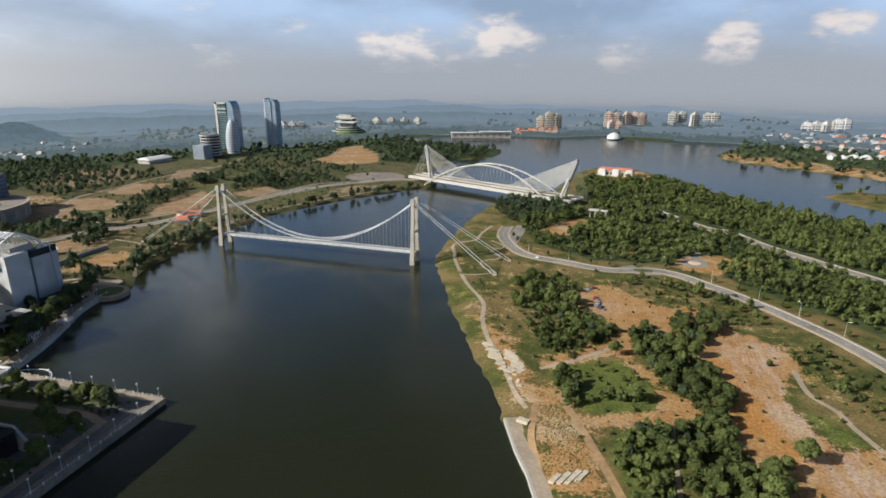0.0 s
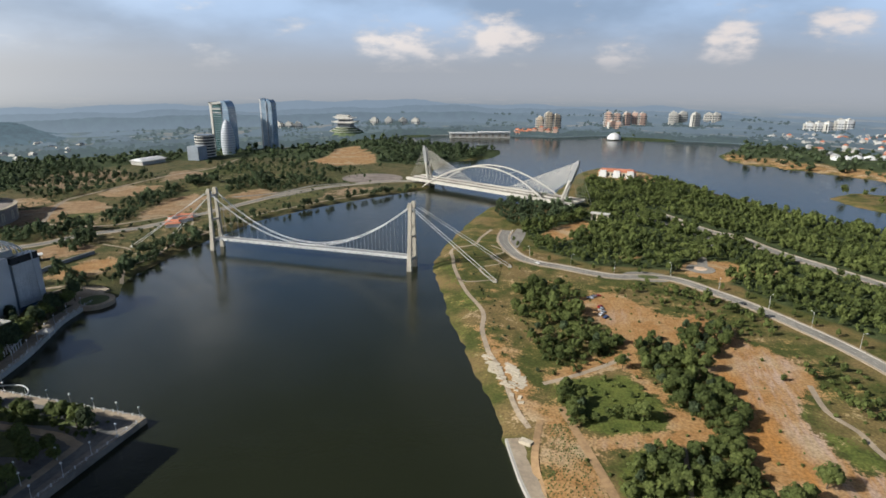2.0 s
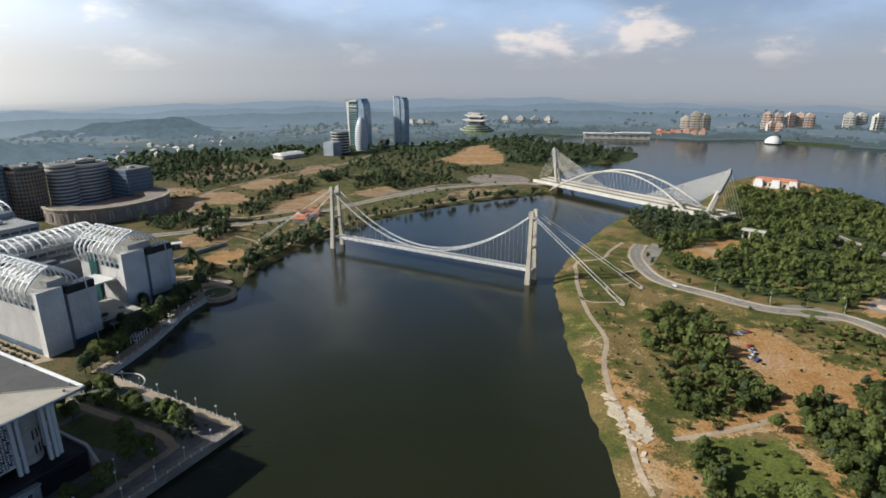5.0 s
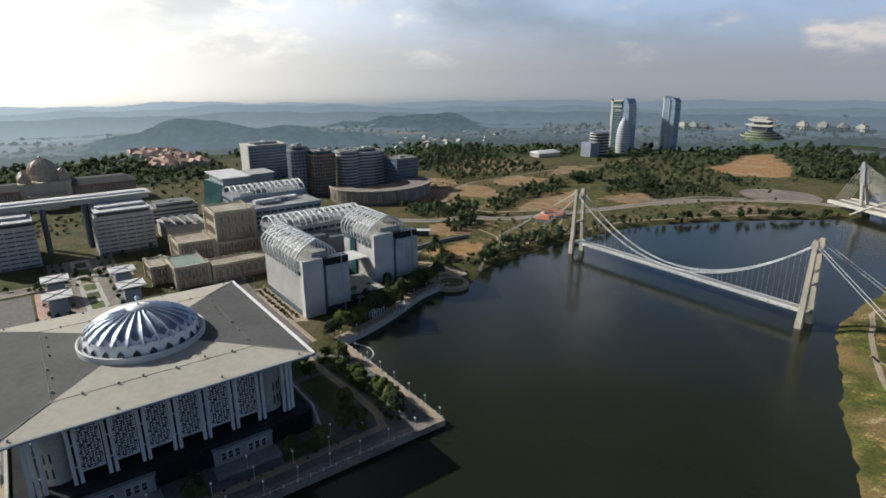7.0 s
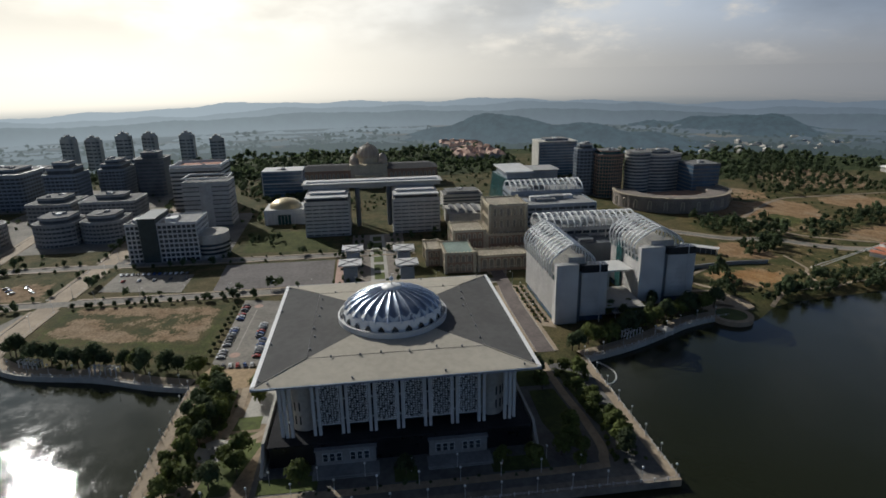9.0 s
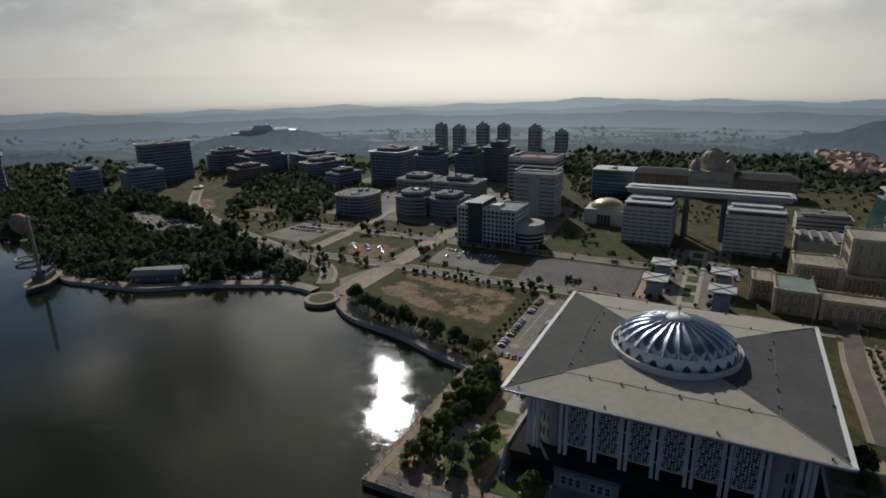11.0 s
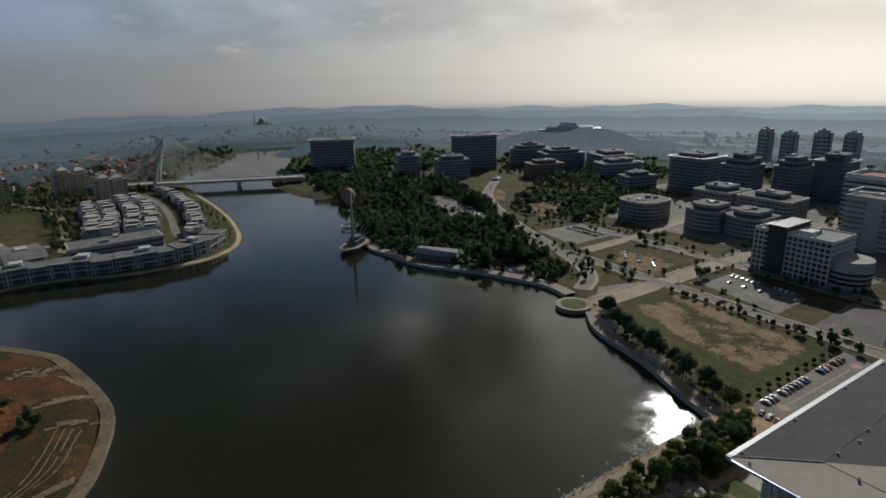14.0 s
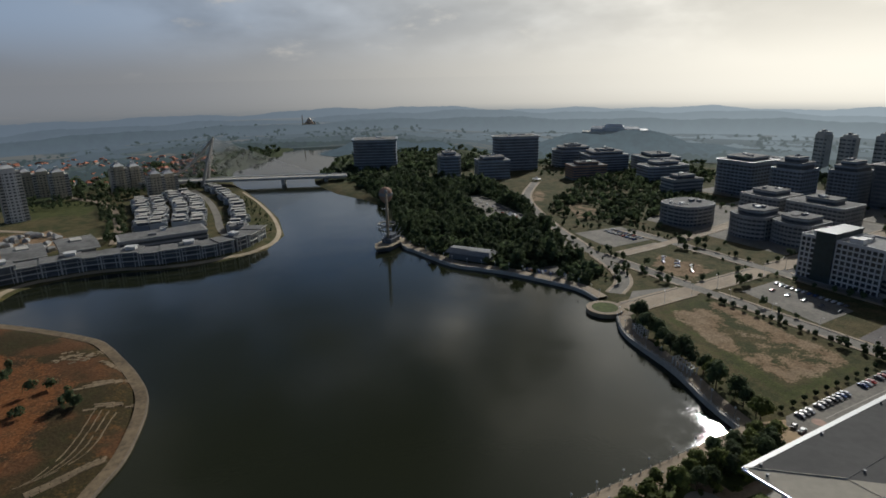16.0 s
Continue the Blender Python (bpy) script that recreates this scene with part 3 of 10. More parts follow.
# bare and lush patches of the ground cover: polygon, bareness, lushness
COVER = [
    ([(-112, 520), (-60, 500), (-40, 470), (-20, 440), (-30, 400), (-40, 345), (-12, 250), (-22, 216), (-108, 405)], 0.36, 0.22),
    ([(-112, 540), (-60, 520), (-56, 470), (-30, 436), (-46, 400), (-60, 372), (-96, 385)], 0.26, 0.22),
    ([(-60, 400), (-20, 420), (40, 412), (110, 350), (150, 250), (130, 190), (20, 160), (-10, 220), (-30, 300)], 0.33, 0.32),
    ([(66, 360), (84, 332), (100, 316), (110, 300), (96, 262), (103, 232), (122, 226), (122, 190), (76, 180), (70, 207), (67, 228), (72, 246), (69, 275), (62, 300), (50, 326), (40, 335)], 1.0, 0),
    ([(-8, 360), (18, 384), (36, 366), (54, 346), (56, 318), (38, 322), (28, 301), (31, 276), (46, 251), (58, 238), (45, 223), (14, 216), (12, 223), (38, 233), (41, 246), (30, 272), (22, 286), (-6, 262), (-8, 267), (24, 300), (20, 330), (10, 340)], 1.0, 0),
    ([(98, 283), (98, 259), (104, 246), (116, 236), (114, 229), (103, 226), (97, 244), (93, 261)], 0.1, 0.8),
    ([(-5, 262), (25, 274), (39, 252), (39, 236), (18, 226), (9, 228), (0, 241)], 0.0, 1.0),
    ([(-10, 232), (-2, 242), (8, 220), (18, 196), (26, 174), (-3, 172), (-8, 200)], 0.72, 0.0),
    ([(19, 203), (28, 221), (43, 225), (41, 178), (24, 170)], 0.12, 0.75),
    ([(-50, 300), (-38, 292), (-12, 240), (-10, 228), (-22, 226), (-30, 250), (-44, 276)], 0.75, 0),
    ([(-96, 430), (-74, 372), (-54, 336), (-48, 300), (-54, 300), (-60, 330), (-80, 366), (-102, 425)], 0.55, 0.1),
    ([(-98, 420), (-60, 345), (-56, 330), (-66, 335), (-88, 380), (-100, 405)], 0.1, 0.6),
    ([(-104, 412), (-86, 378), (-70, 340), (-52, 300), (-32, 258), (-20, 226), (-30, 222), (-66, 290), (-104, 380)], 0.2, 0.30),
    ([(-33, 537), (-21, 558), (-3, 578), (6, 565), (-10, 512), (-23, 510)], 0.8, 0),
    ([(84, 446), (107, 453), (135, 466), (138, 456), (107, 440), (91, 426)], 0.95, 0),
    ([(-40, 516), (-29, 540), (-7, 550), (2, 560), (2, 530), (-20, 495), (-36, 492)], 0.85, 0),
    ([(66, 456), (83, 474), (110, 478), (114, 457), (92, 428), (70, 430)], 0.75, 0.1),
    ([(20, 470), (44, 474), (40, 464), (24, 462)], 0.8, 0),
    ([(-18, 835), (20, 905), (75, 885), (84, 820), (40, 795), (2, 800)], 0.6, 0),
    ([(201, 1105), (222, 1048), (385, 913), (450, 960), (300, 1090), (225, 1150)], 0.6, 0),
    ([(-363, -92), (-346, 4), (-285, 5), (-318, -96)], 0.0, 0.75),
    ([(-359, -84), (-346, -3), (-300, -5), (-322, -88)], 0.78, 0),
    ([(-352, -78), (-344, -40), (-334, -44), (-340, -80)], 0.30, 0.05),
    ([(-338, -60), (-334, -20), (-316, -16), (-312, -40), (-326, -62)], 0.34, 0.1),
    ([(-346, -30), (-344, -8), (-330, -10), (-336, -30)], 0.30, 0.0),
    ([(-330, -84), (-322, -60), (-310, -40), (-306, -44), (-318, -66), (-324, -86)], 1.0, 0),
    ([(-356, -84), (-349, -50), (-343, -8), (-347, -6), (-353, -48), (-359, -84)], 1.0, 0),
    ([(-521, -17), (-515, 32), (-458, 62), (-457, -12)], 0.0, 1.0),
    ([(-424, -90), (-412, -35), (-376, -34), (-386, -89)], 0.55, 0),
    ([(-430, -19), (-429, 61), (-364, 62), (-373, -16)], 0.6, 0),
    ([(-458, -347), (-494, -348), (-473, -296), (-425, -288)], 0.55, 0.2),
    ([(-470, -435), (-503, -434), (-464, -379), (-438, -386)], 0.6, 0.1),
    ([(-409, -172), (-413, -121), (-379, -121), (-377, -159)], 0.7, 0),
    ([(-320, 320), (-360, 330), (-420, 390), (-470, 420), (-520, 500), (-440, 560), (-330, 520), (-322, 420)], 0.30, 0.25),
    ([(-330, 560), (-380, 540), (-470, 600), (-540, 680), (-560, 800), (-440, 850), (-330, 820), (-240, 740), (-290, 620)], 0.28, 0.42),
    ([(-545, 420), (-558, 448), (-547, 470), (-550, 508), (-520, 523), (-472, 493), (-443, 438), (-494, 430), (-510, 392)], 0.85, 0),
    ([(-470, 480), (-444, 440), (-484, 436), (-500, 462)], 0.30, 0.6),
    ([(-600, 400), (-548, 424), (-560, 450), (-552, 505), (-600, 520), (-660, 450)], 0.6, 0),
    ([(-551, 548), (-561, 601), (-514, 615), (-496, 557), (-524, 535)], 0.9, 0),
    ([(-428, 486), (-452, 550), (-445, 579), (-417, 570), (-393, 516), (-401, 479), (-412, 461)], 0.85, 0),
    ([(-534, 630), (-576, 703), (-554, 748), (-517, 721), (-522, 670)], 0.85, 0),
    ([(-436, 852), (-439, 921), (-473, 1028), (-439, 1057), (-358, 939), (-330, 858), (-379, 825)], 1.0, 0),
    ([(-440, 850), (-470, 960), (-480, 1030), (-500, 1010), (-490, 900), (-460, 850)], 0.1, 0.9),
    ([(-356, 308), (-354, 328), (-356, 340), (-347, 358), (-329, 349), (-326, 326), (-340, 308)], 1.0, 0),
    ([(-422, 368), (-406, 386), (-375, 370), (-386, 340), (-410, 344)], 0.85, 0),
    ([(-403, 574), (-388, 633), (-354, 613), (-364, 570)], 0.75, 0),
    ([(-297, 589), (-302, 659), (-254, 689), (-261, 634)], 0.62, 0.1),
    ([(-600, 560), (-680, 560), (-740, 660), (-640, 700), (-580, 640)], 0.55, 0),
    ([(-500, 700), (-560, 720), (-520, 800), (-450, 780)], 0.25, 0.6),
    ([(60, -240), (20, -230), (-5, -200), (-15, -160), (0, -120), (60, -110)], 0.9, 0),
    ([(-41, -192), (-49, -155), (-44, -121), (-31, -82), (-10, -70), (-20, -120), (-30, -160), (-20, -200)], 0.45, 0.15),
    ([(30, -420), (120, -420), (140, -520), (20, -540), (-10, -470)], 0.85, 0),
    ([(40, -600), (-7, -590), (-24, -652), (-6, -700), (60, -720)], 0.0, 0.9),
    ([(-150, -370), (-185, -480), (-196, -600), (-160, -600), (-150, -480), (-125, -370)], 0.25, 0.4),
    ([(-480, -1100), (-600, -900), (-760, -900), (-700, -1150)], 0.3, 0.2),
]
# stretches of far woodland
FAR_WOODS = [
    [(-1250, 340), (-800, 370), (-660, 480), (-700, 700), (-600, 900), (-600, 1180), (-1000, 1230), (-1250, 1000)],
    [(-1200, -480), (-800, -400), (-790, 60), (-770, 180), (-800, 300), (-1250, 350)],
    [(-500, 1260), (-330, 1345), (-60, 1425), (200, 1380), (300, 1380), (700, 1200), (900, 1500), (200, 1640), (-500, 1600)],
    [(-900, 1250), (-520, 1270), (-480, 1380), (-500, 1640), (-950, 1560)],
    [(-620, 880), (-250, 870), (-195, 980), (-180, 1090), (-440, 1190), (-620, 1200)],
    [(-1200, -700), (-950, -480), (-740, -420), (-620, -620), (-470, -1010), (-600, -1300)],
    [(-190, -760), (-320, -1000), (-400, -1400), (500, -1400), (700, -700), (240, -520), (100, -640), (-20, -780)],
    [(-620, -600), (-470, -620), (-320, -620), (-290, -690), (-420, -900), (-560, -900)],
    [(-258, -330), (-262, -262), (-292, -196), (-312, -150), (-336, -162), (-360, -230), (-392, -300), (-440, -400), (-470, -520), (-400, -620), (-320, -600), (-306, -500), (-300, -450), (-275, -385)],
    [(-58, 528), (-22, 590), (10, 640), (-20, 700), (-5, 800), (0, 850), (60, 880), (105, 800), (140, 735), (182, 680), (259, 588), (300, 480), (300, 200), (185, 150), (172, 330), (139, 372), (110, 404), (84, 440), (50, 442), (9, 438), (-38, 470)]]
gx, gy = spread(-700, 320, 5.0), spread(-420, 780, 5.0)
GX, GY = np.meshgrid(gx, gy)
GZ = height(GX, GY)
bare, lush = np.zeros(GX.shape), np.zeros(GX.shape)
for poly, b_, l_ in COVER:
    d = signed(poly, GX, GY)
    w = np.clip(0.5 + d / 10.0, 0, 1)
    bare = bare * (1 - w) + b_ * w
    lush = lush * (1 - w) + l_ * w
nx_, ny_ = len(gx), len(gy)
idx = np.arange(nx_ * ny_).reshape(ny_, nx_)
quads = np.stack([idx[:-1, :-1], idx[:-1, 1:], idx[1:, 1:], idx[1:, :-1]], -1).reshape(-1, 4)
me = bpy.data.meshes.new("ground")
me.from_pydata(np.stack([GX, GY, GZ], -1).reshape(-1, 3).tolist(), [], quads.tolist())
pale_, red_ = np.zeros(GX.shape), np.zeros(GX.shape)
for poly, w_ in (([(84, 330), (104, 312), (96, 264), (103, 231), (124, 226), (124, 190), (96, 190), (92, 224), (85, 249), (74, 275)], 1.0), ([(0, 350), (40, 362), (30, 340), (10, 330)], 0.6), ([(46, 226), (14, 224), (14, 216), (40, 218)], 0.8)):
    pale_ = np.maximum(pale_, np.clip(0.5 + signed(poly, GX, GY) / 8.0, 0, 1) * w_)
for poly in ([(66, 297), (71.6, 261), (68, 229), (80, 218), (83, 204), (91, 209), (86, 230), (80, 259), (73, 295)], [(-60, -60), (80, -60), (80, -300), (-60, -300)], [(0, -420), (140, -420), (140, -540), (0, -540)]):
    red_ = np.maximum(red_, np.clip(0.5 + signed(poly, GX, GY) / 8.0, 0, 1))
dull_ = np.maximum(np.clip((-200 - GX) / 30, 0, 1), np.clip((-330 - GY) / 20, 0, 1))
for poly, w_ in (([(-436, 852), (-439, 921), (-473, 1028), (-439, 1057), (-358, 939), (-330, 858), (-379, 825)], 0.75), ([(-356, 308), (-356, 340), (-347, 358), (-326, 349), (-326, 308)], 0.8), ([(-600, 400), (-300, 300), (-300, 620), (-600, 640)], 0.3)):
    dull_ = dull_ * (1 - w_ * np.clip(0.5 + signed(poly, GX, GY) / 10.0, 0, 1))
# southern point, where cloud shade is put into the ground colour
shade_dark_ = np.clip(0.5 + signed([(-70, -60), (90, -60), (90, -330), (-70, -330)], GX, GY) / 12.0, 0, 1)
clay_ = np.clip(0.5 + signed([(22, -234), (3, -217), (-9, -199), (-20, -172), (-20, -158), (-13, -151), (-12, -134), (-6, -118), (0, -110), (22, -108), (44, -140), (44, -230)], GX, GY) / 9.0, 0, 1)
wooded_ = np.zeros(GX.shape)
for poly in FAR_WOODS:
    wooded_ = np.maximum(wooded_, np.clip(0.5 + signed(poly, GX, GY) / 25.0, 0, 1))
wooded_ = np.maximum(wooded_, np.clip((np.hypot(GX - MID.x, GY - MID.y) - 820) / 120, 0, 0.85)) * (1 - np.clip(bare * 1.3, 0, 1))
for nm, arr in (("wooded", wooded_), ("clay", clay_), ("bare", bare), ("lush", lush), ("pale", pale_), ("red", red_), ("dark", shade_dark_), ("dull", dull_)):
    me.attributes.new(nm, "FLOAT", "POINT").data.foreach_set("value", arr.reshape(-1).astype(np.float32))
me.polygons.foreach_set("use_smooth", [True] * len(me.polygons))

GROUND = bpy.data.materials.new("scrubby_ground")
GROUND.use_nodes = True
t = GROUND.node_tree
p = t.nodes["Principled BSDF"]
pos = t.nodes.new("ShaderNodeNewGeometry").outputs["Position"]


def turned_pos(t, pos, angle, scale):
    m = t.nodes.new("ShaderNodeMapping")
    t.links.new(pos, m.inputs["Vector"])
    m.inputs["Rotation"].default_value = (0, 0, radians(angle))
    m.inputs["Scale"].default_value = scale
    return m.outputs[0]


def attr(name):
    a = t.nodes.new("ShaderNodeAttribute")
    a.attribute_name = name
    return a.outputs["Fac"]


fine, mid_, wide = noise_of(t, pos, 0.9, 5.0), noise_of(t, pos, 0.12, 6.0, 0.65), noise_of(t, pos, 0.03, 5.0)
grass = blend(t, smooth(t, mid_, 0.38, 0.62), (0.066, 0.076, 0.019), (0.122, 0.114, 0.033))
grass = blend(t, smooth(t, wide, 0.44, 0.62), grass, (0.200, 0.142, 0.058))
green = blend(t, smooth(t, mid_, 0.35, 0.65), (0.085, 0.108, 0.024), (0.140, 0.155, 0.036))
grass = blend(t, calc(t, "MULTIPLY", attr("dull"), 0.7), grass, blend(t, smooth(t, mid_, 0.38, 0.62), (0.060, 0.064, 0.028), (0.105, 0.094, 0.048)))
green = blend(t, calc(t, "MULTIPLY", attr("dull"), 0.85), green, blend(t, smooth(t, mid_, 0.35, 0.65), (0.055, 0.066, 0.020), (0.090, 0.096, 0.034)))
earth = blend(t, smooth(t, mid_, 0.38, 0.62), (0.35, 0.185, 0.068), (0.41, 0.245, 0.105))
earth = blend(t, smooth(t, wide, 0.50, 0.66), earth, (0.45, 0.33, 0.195))
streak = noise_of(t, turned_pos(t, pos, 35, (0.22, 0.035, 1)), 1.0, 5.0, 0.6)
earth = blend(t, calc(t, "MULTIPLY", attr("pale"), smooth(t, streak, 0.42, 0.66, 0.0, 0.85)), earth, (0.49, 0.355, 0.27))
earth = blend(t, calc(t, "MULTIPLY", attr("red"), smooth(t, streak, 0.80, 0.45)), earth, (0.43, 0.205, 0.058))
earth = blend(t, calc(t, "MULTIPLY", attr("dull"), 0.8), earth, blend(t, smooth(t, mid_, 0.38, 0.62), (0.20, 0.145, 0.092), (0.30, 0.225, 0.150)))
ragged = calc(t, "ADD", calc(t, "MULTIPLY", calc(t, "SUBTRACT", mid_, 0.5), 1.5), calc(t, "MULTIPLY", calc(t, "SUBTRACT", fine, 0.5), 0.7))
c = blend(t, smooth(t, calc(t, "ADD", attr("lush"), ragged), 0.35, 0.6), grass, green)
c = blend(t, smooth(t, calc(t, "ADD", attr("bare"), ragged), 0.40, 0.62), c, earth)
under = blend(t, smooth(t, mid_, 0.38, 0.62), (0.036, 0.052, 0.020), (0.072, 0.090, 0.034))
c = blend(t, smooth(t, calc(t, "ADD", attr("wooded"), calc(t, "MULTIPLY", ragged, 0.5)), 0.40, 0.65), c, under)
# brown and red earth of the point, darkened to carry cloud shade too
tip = blend(t, smooth(t, mid_, 0.40, 0.62), (0.052, 0.033, 0.017), (0.034, 0.032, 0.013))
tip = blend(t, smooth(t, wide, 0.50, 0.60), tip, (0.105, 0.043, 0.020))
clay = blend(t, smooth(t, mid_, 0.36, 0.60), (0.060, 0.032, 0.018), (0.165, 0.058, 0.022))
clay = blend(t, smooth(t, fine, 0.52, 0.70), clay, (0.20, 0.092, 0.042))
tip = blend(t, smooth(t, calc(t, "ADD", attr("clay"), ragged), 0.40, 0.62), tip, clay)
c = blend(t, calc(t, "MULTIPLY", attr("dark"), 0.85), c, tip)
c = blend(t, 1.0, c, smooth(t, fine, 0.3, 0.7, 0.64, 1.12), "MULTIPLY")
t.links.new(c, p.inputs["Base Color"])
p.inputs["Roughness"].default_value, p.inputs["Specular IOR Level"].default_value = 0.95, 0.15
b = t.nodes.new("ShaderNodeBump")
b.inputs["Strength"].default_value, b.inputs["Distance"].default_value = 0.5, 0.6
t.links.new(fine, b.inputs["Height"])
t.links.new(b.outputs[0], p.inputs["Normal"])
me.materials.append(GROUND)
tagged(new("ground", me), "scrubby grass ground with bare sandy earth patches", kind="structure")

g = Geo().face((-4800, -4800, 0), (4800, -4800, 0), (4800, 4800, 0), (-4800, 4800, 0))
solid("water", g, WATER, "calm dark green lake water", kind="structure")

# distance all round, haze painted in: a far plain that climbs to the horizon
def plain_z(x, y):
    """Height of the far plain, or of the level land before it."""
    a, r = math.degrees(math.atan2(MID.x - x, y - MID.y)), math.hypot(x - MID.x, y - MID.y)
    r0 = float(plain_edge(a))
    u = (min(r, 1719) - r0) / (1720 - r0)
    return 2.5 if u <= 0 else max(2.5, 0.5 + (36 + 24 * (r0 - 1160) / 530) * u ** 1.1)


g, n = Geo(), 180
for i in range(n + 1):
    a = radians(360 * i / n)
    r0 = plain_edge(360 * i / n)
    top = 36 + 24 * (r0 - 1160) / 530
    for u in [k / 8 for k in range(9)]:
        r = r0 + (1720 - r0) * u
        g.v.append((MID.x - math.sin(a) * r, MID.y + math.cos(a) * r, 0.5 + top * u ** 1.1))
    g.v.append((MID.x - math.sin(a) * 1725, MID.y + math.cos(a) * 1725, 139.0))
g.f = [(i * 10 + k, i * 10 + k + 10, i * 10 + k + 11, i * 10 + k + 1) for i in range(n) for k in range(9)]
solid("backdrop", g, HAZY_PLAIN, "hazy distant plain fading into the sky", kind="structure", soft=True)


def ridge(name, label, cx, cy, top, along, across, turn, material, seed):
    """A wooded hill: an uneven mound, rough with treetops."""
    g, rs = Geo(), np.random.RandomState(seed)
    n, k = 110, 44
    ph = rs.rand(6) * 6.28
    m = pose(cx, cy, 0, 0, 0, turn)
    for j in range(k + 1):
        for i in range(n + 1):
            u, w = i / n * 2 - 1, j / k * 2 - 1
            s = max(0.0, 1 - u * u) ** 1.2 * max(0.0, 1 - w * w) ** 1.1
            s *= 0.78 + 0.16 * math.sin(5 * u + ph[0]) + 0.08 * math.sin(11 * u + ph[1] + 2 * w) + 0.05 * math.sin(17 * u + ph[2] + 5 * w)
            z = -4 + (top + 4) * s + rs.rand() * 3.6 * (s > 0.02)
            g.v.append(tuple(m @ Vector((u * along, w * across, z))))
    for j in range(k):
        for i in range(n):
            a = j * (n + 1) + i
            g.f.append((a, a + 1, a + n + 2, a + n + 1))
    return solid(name, g, material, label, "hill", kind="structure", soft=False)


# these hills emit their hazy colour instead of taking light
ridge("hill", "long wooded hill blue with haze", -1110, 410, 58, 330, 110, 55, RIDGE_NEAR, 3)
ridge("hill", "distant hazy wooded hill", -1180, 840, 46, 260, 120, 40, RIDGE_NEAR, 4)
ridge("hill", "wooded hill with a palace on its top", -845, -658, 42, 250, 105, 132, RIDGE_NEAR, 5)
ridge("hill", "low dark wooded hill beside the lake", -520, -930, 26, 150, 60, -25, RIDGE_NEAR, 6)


def hill_range(share, dip, wave, material, seed, label):
    """A line of low wooded hills all round; dip: degrees of its crest below the horizon."""
    g, rs = Geo(), np.random.RandomState(seed)
    n, ph = 1080, rs.rand(5) * 6.28
    for i in range(n):
        u = 360 * i / n
        a, r0 = radians(u), float(plain_edge(u))
        r = r0 + (1716 - r0) * share
        w = 0.45 * math.sin(5 * a + ph[0]) + 0.3 * math.sin(13 * a + ph[1]) + 0.25 * math.sin(29 * a + ph[2]) + 0.15 * math.sin(61 * a + ph[3])
        z = EYE_H - r * math.tan(radians(dip - wave * w)) + rs.rand() * 2.0
        for dr, zz in ((-34, -2.0), (-20, z * 0.86 + rs.rand() * 1.5), (-8, z * 0.96 + rs.rand() * 1.5), (0, z), (4, z - 20)):
            g.v.append((MID.x - math.sin(a) * (r + dr), MID.y + math.cos(a) * (r + dr), max(zz, -2.0)))
    for i in range(n):
        for k in range(4):
            a, b = i * 5 + k, (i + 1) % n * 5 + k
            g.f.append((a, b, b + 1, a + 1))
    return solid("hill_range", g, material, label, "hills", kind="structure", soft=False)


def tree_belts(share, material, seed, label):
    """Broken belts of far woodland on the plain, one line all round."""
    g, rs = Geo(), np.random.RandomState(seed)
    n, ph = 1500, rs.rand(6) * 6.28
    for i in range(n):
        u = 360 * i / n
        a, r0 = radians(u), float(plain_edge(u))
        w = math.sin(9 * a + ph[0]) + math.sin(23 * a + ph[1]) + 0.7 * math.sin(51 * a + ph[2]) + 0.5 * math.sin(118 * a + ph[3])
        r = r0 + (1716 - r0) * (share + 0.012 * math.sin(17 * a + ph[4]) + 0.008 * math.sin(41 * a + ph[5]))
        x, y = MID.x - math.sin(a) * r, MID.y + math.cos(a) * r
        tall = max(0.0, min(1.0, 0.5 + 0.45 * w)) * (8.5 - 3.0 * share)
        base = plain_z(x, y) - 0.6
        for dr, f in ((-7, 0.0), (-4, 0.75), (0, 1.0), (6, 0.4)):
            g.v.append((MID.x - math.sin(a) * (r + dr), MID.y + math.cos(a) * (r + dr), base + (tall * f) * rs.uniform(0.75, 1.3) - (0.5 if tall < 0.1 else 0)))
    for i in range(n):
        for k in range(3):
            a, b = i * 4 + k, (i + 1) % n * 4 + k
            g.f.append((a, b, b + 1, a + 1))
    return solid("tree_belt", g, material, label, "woods", kind="structure", soft=False)


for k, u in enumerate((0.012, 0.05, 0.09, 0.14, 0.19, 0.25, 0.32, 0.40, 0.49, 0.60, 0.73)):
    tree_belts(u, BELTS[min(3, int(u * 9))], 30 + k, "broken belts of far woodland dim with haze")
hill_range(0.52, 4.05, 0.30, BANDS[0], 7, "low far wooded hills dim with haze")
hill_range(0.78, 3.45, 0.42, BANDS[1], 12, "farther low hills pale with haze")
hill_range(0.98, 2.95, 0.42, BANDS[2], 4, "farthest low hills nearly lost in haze")


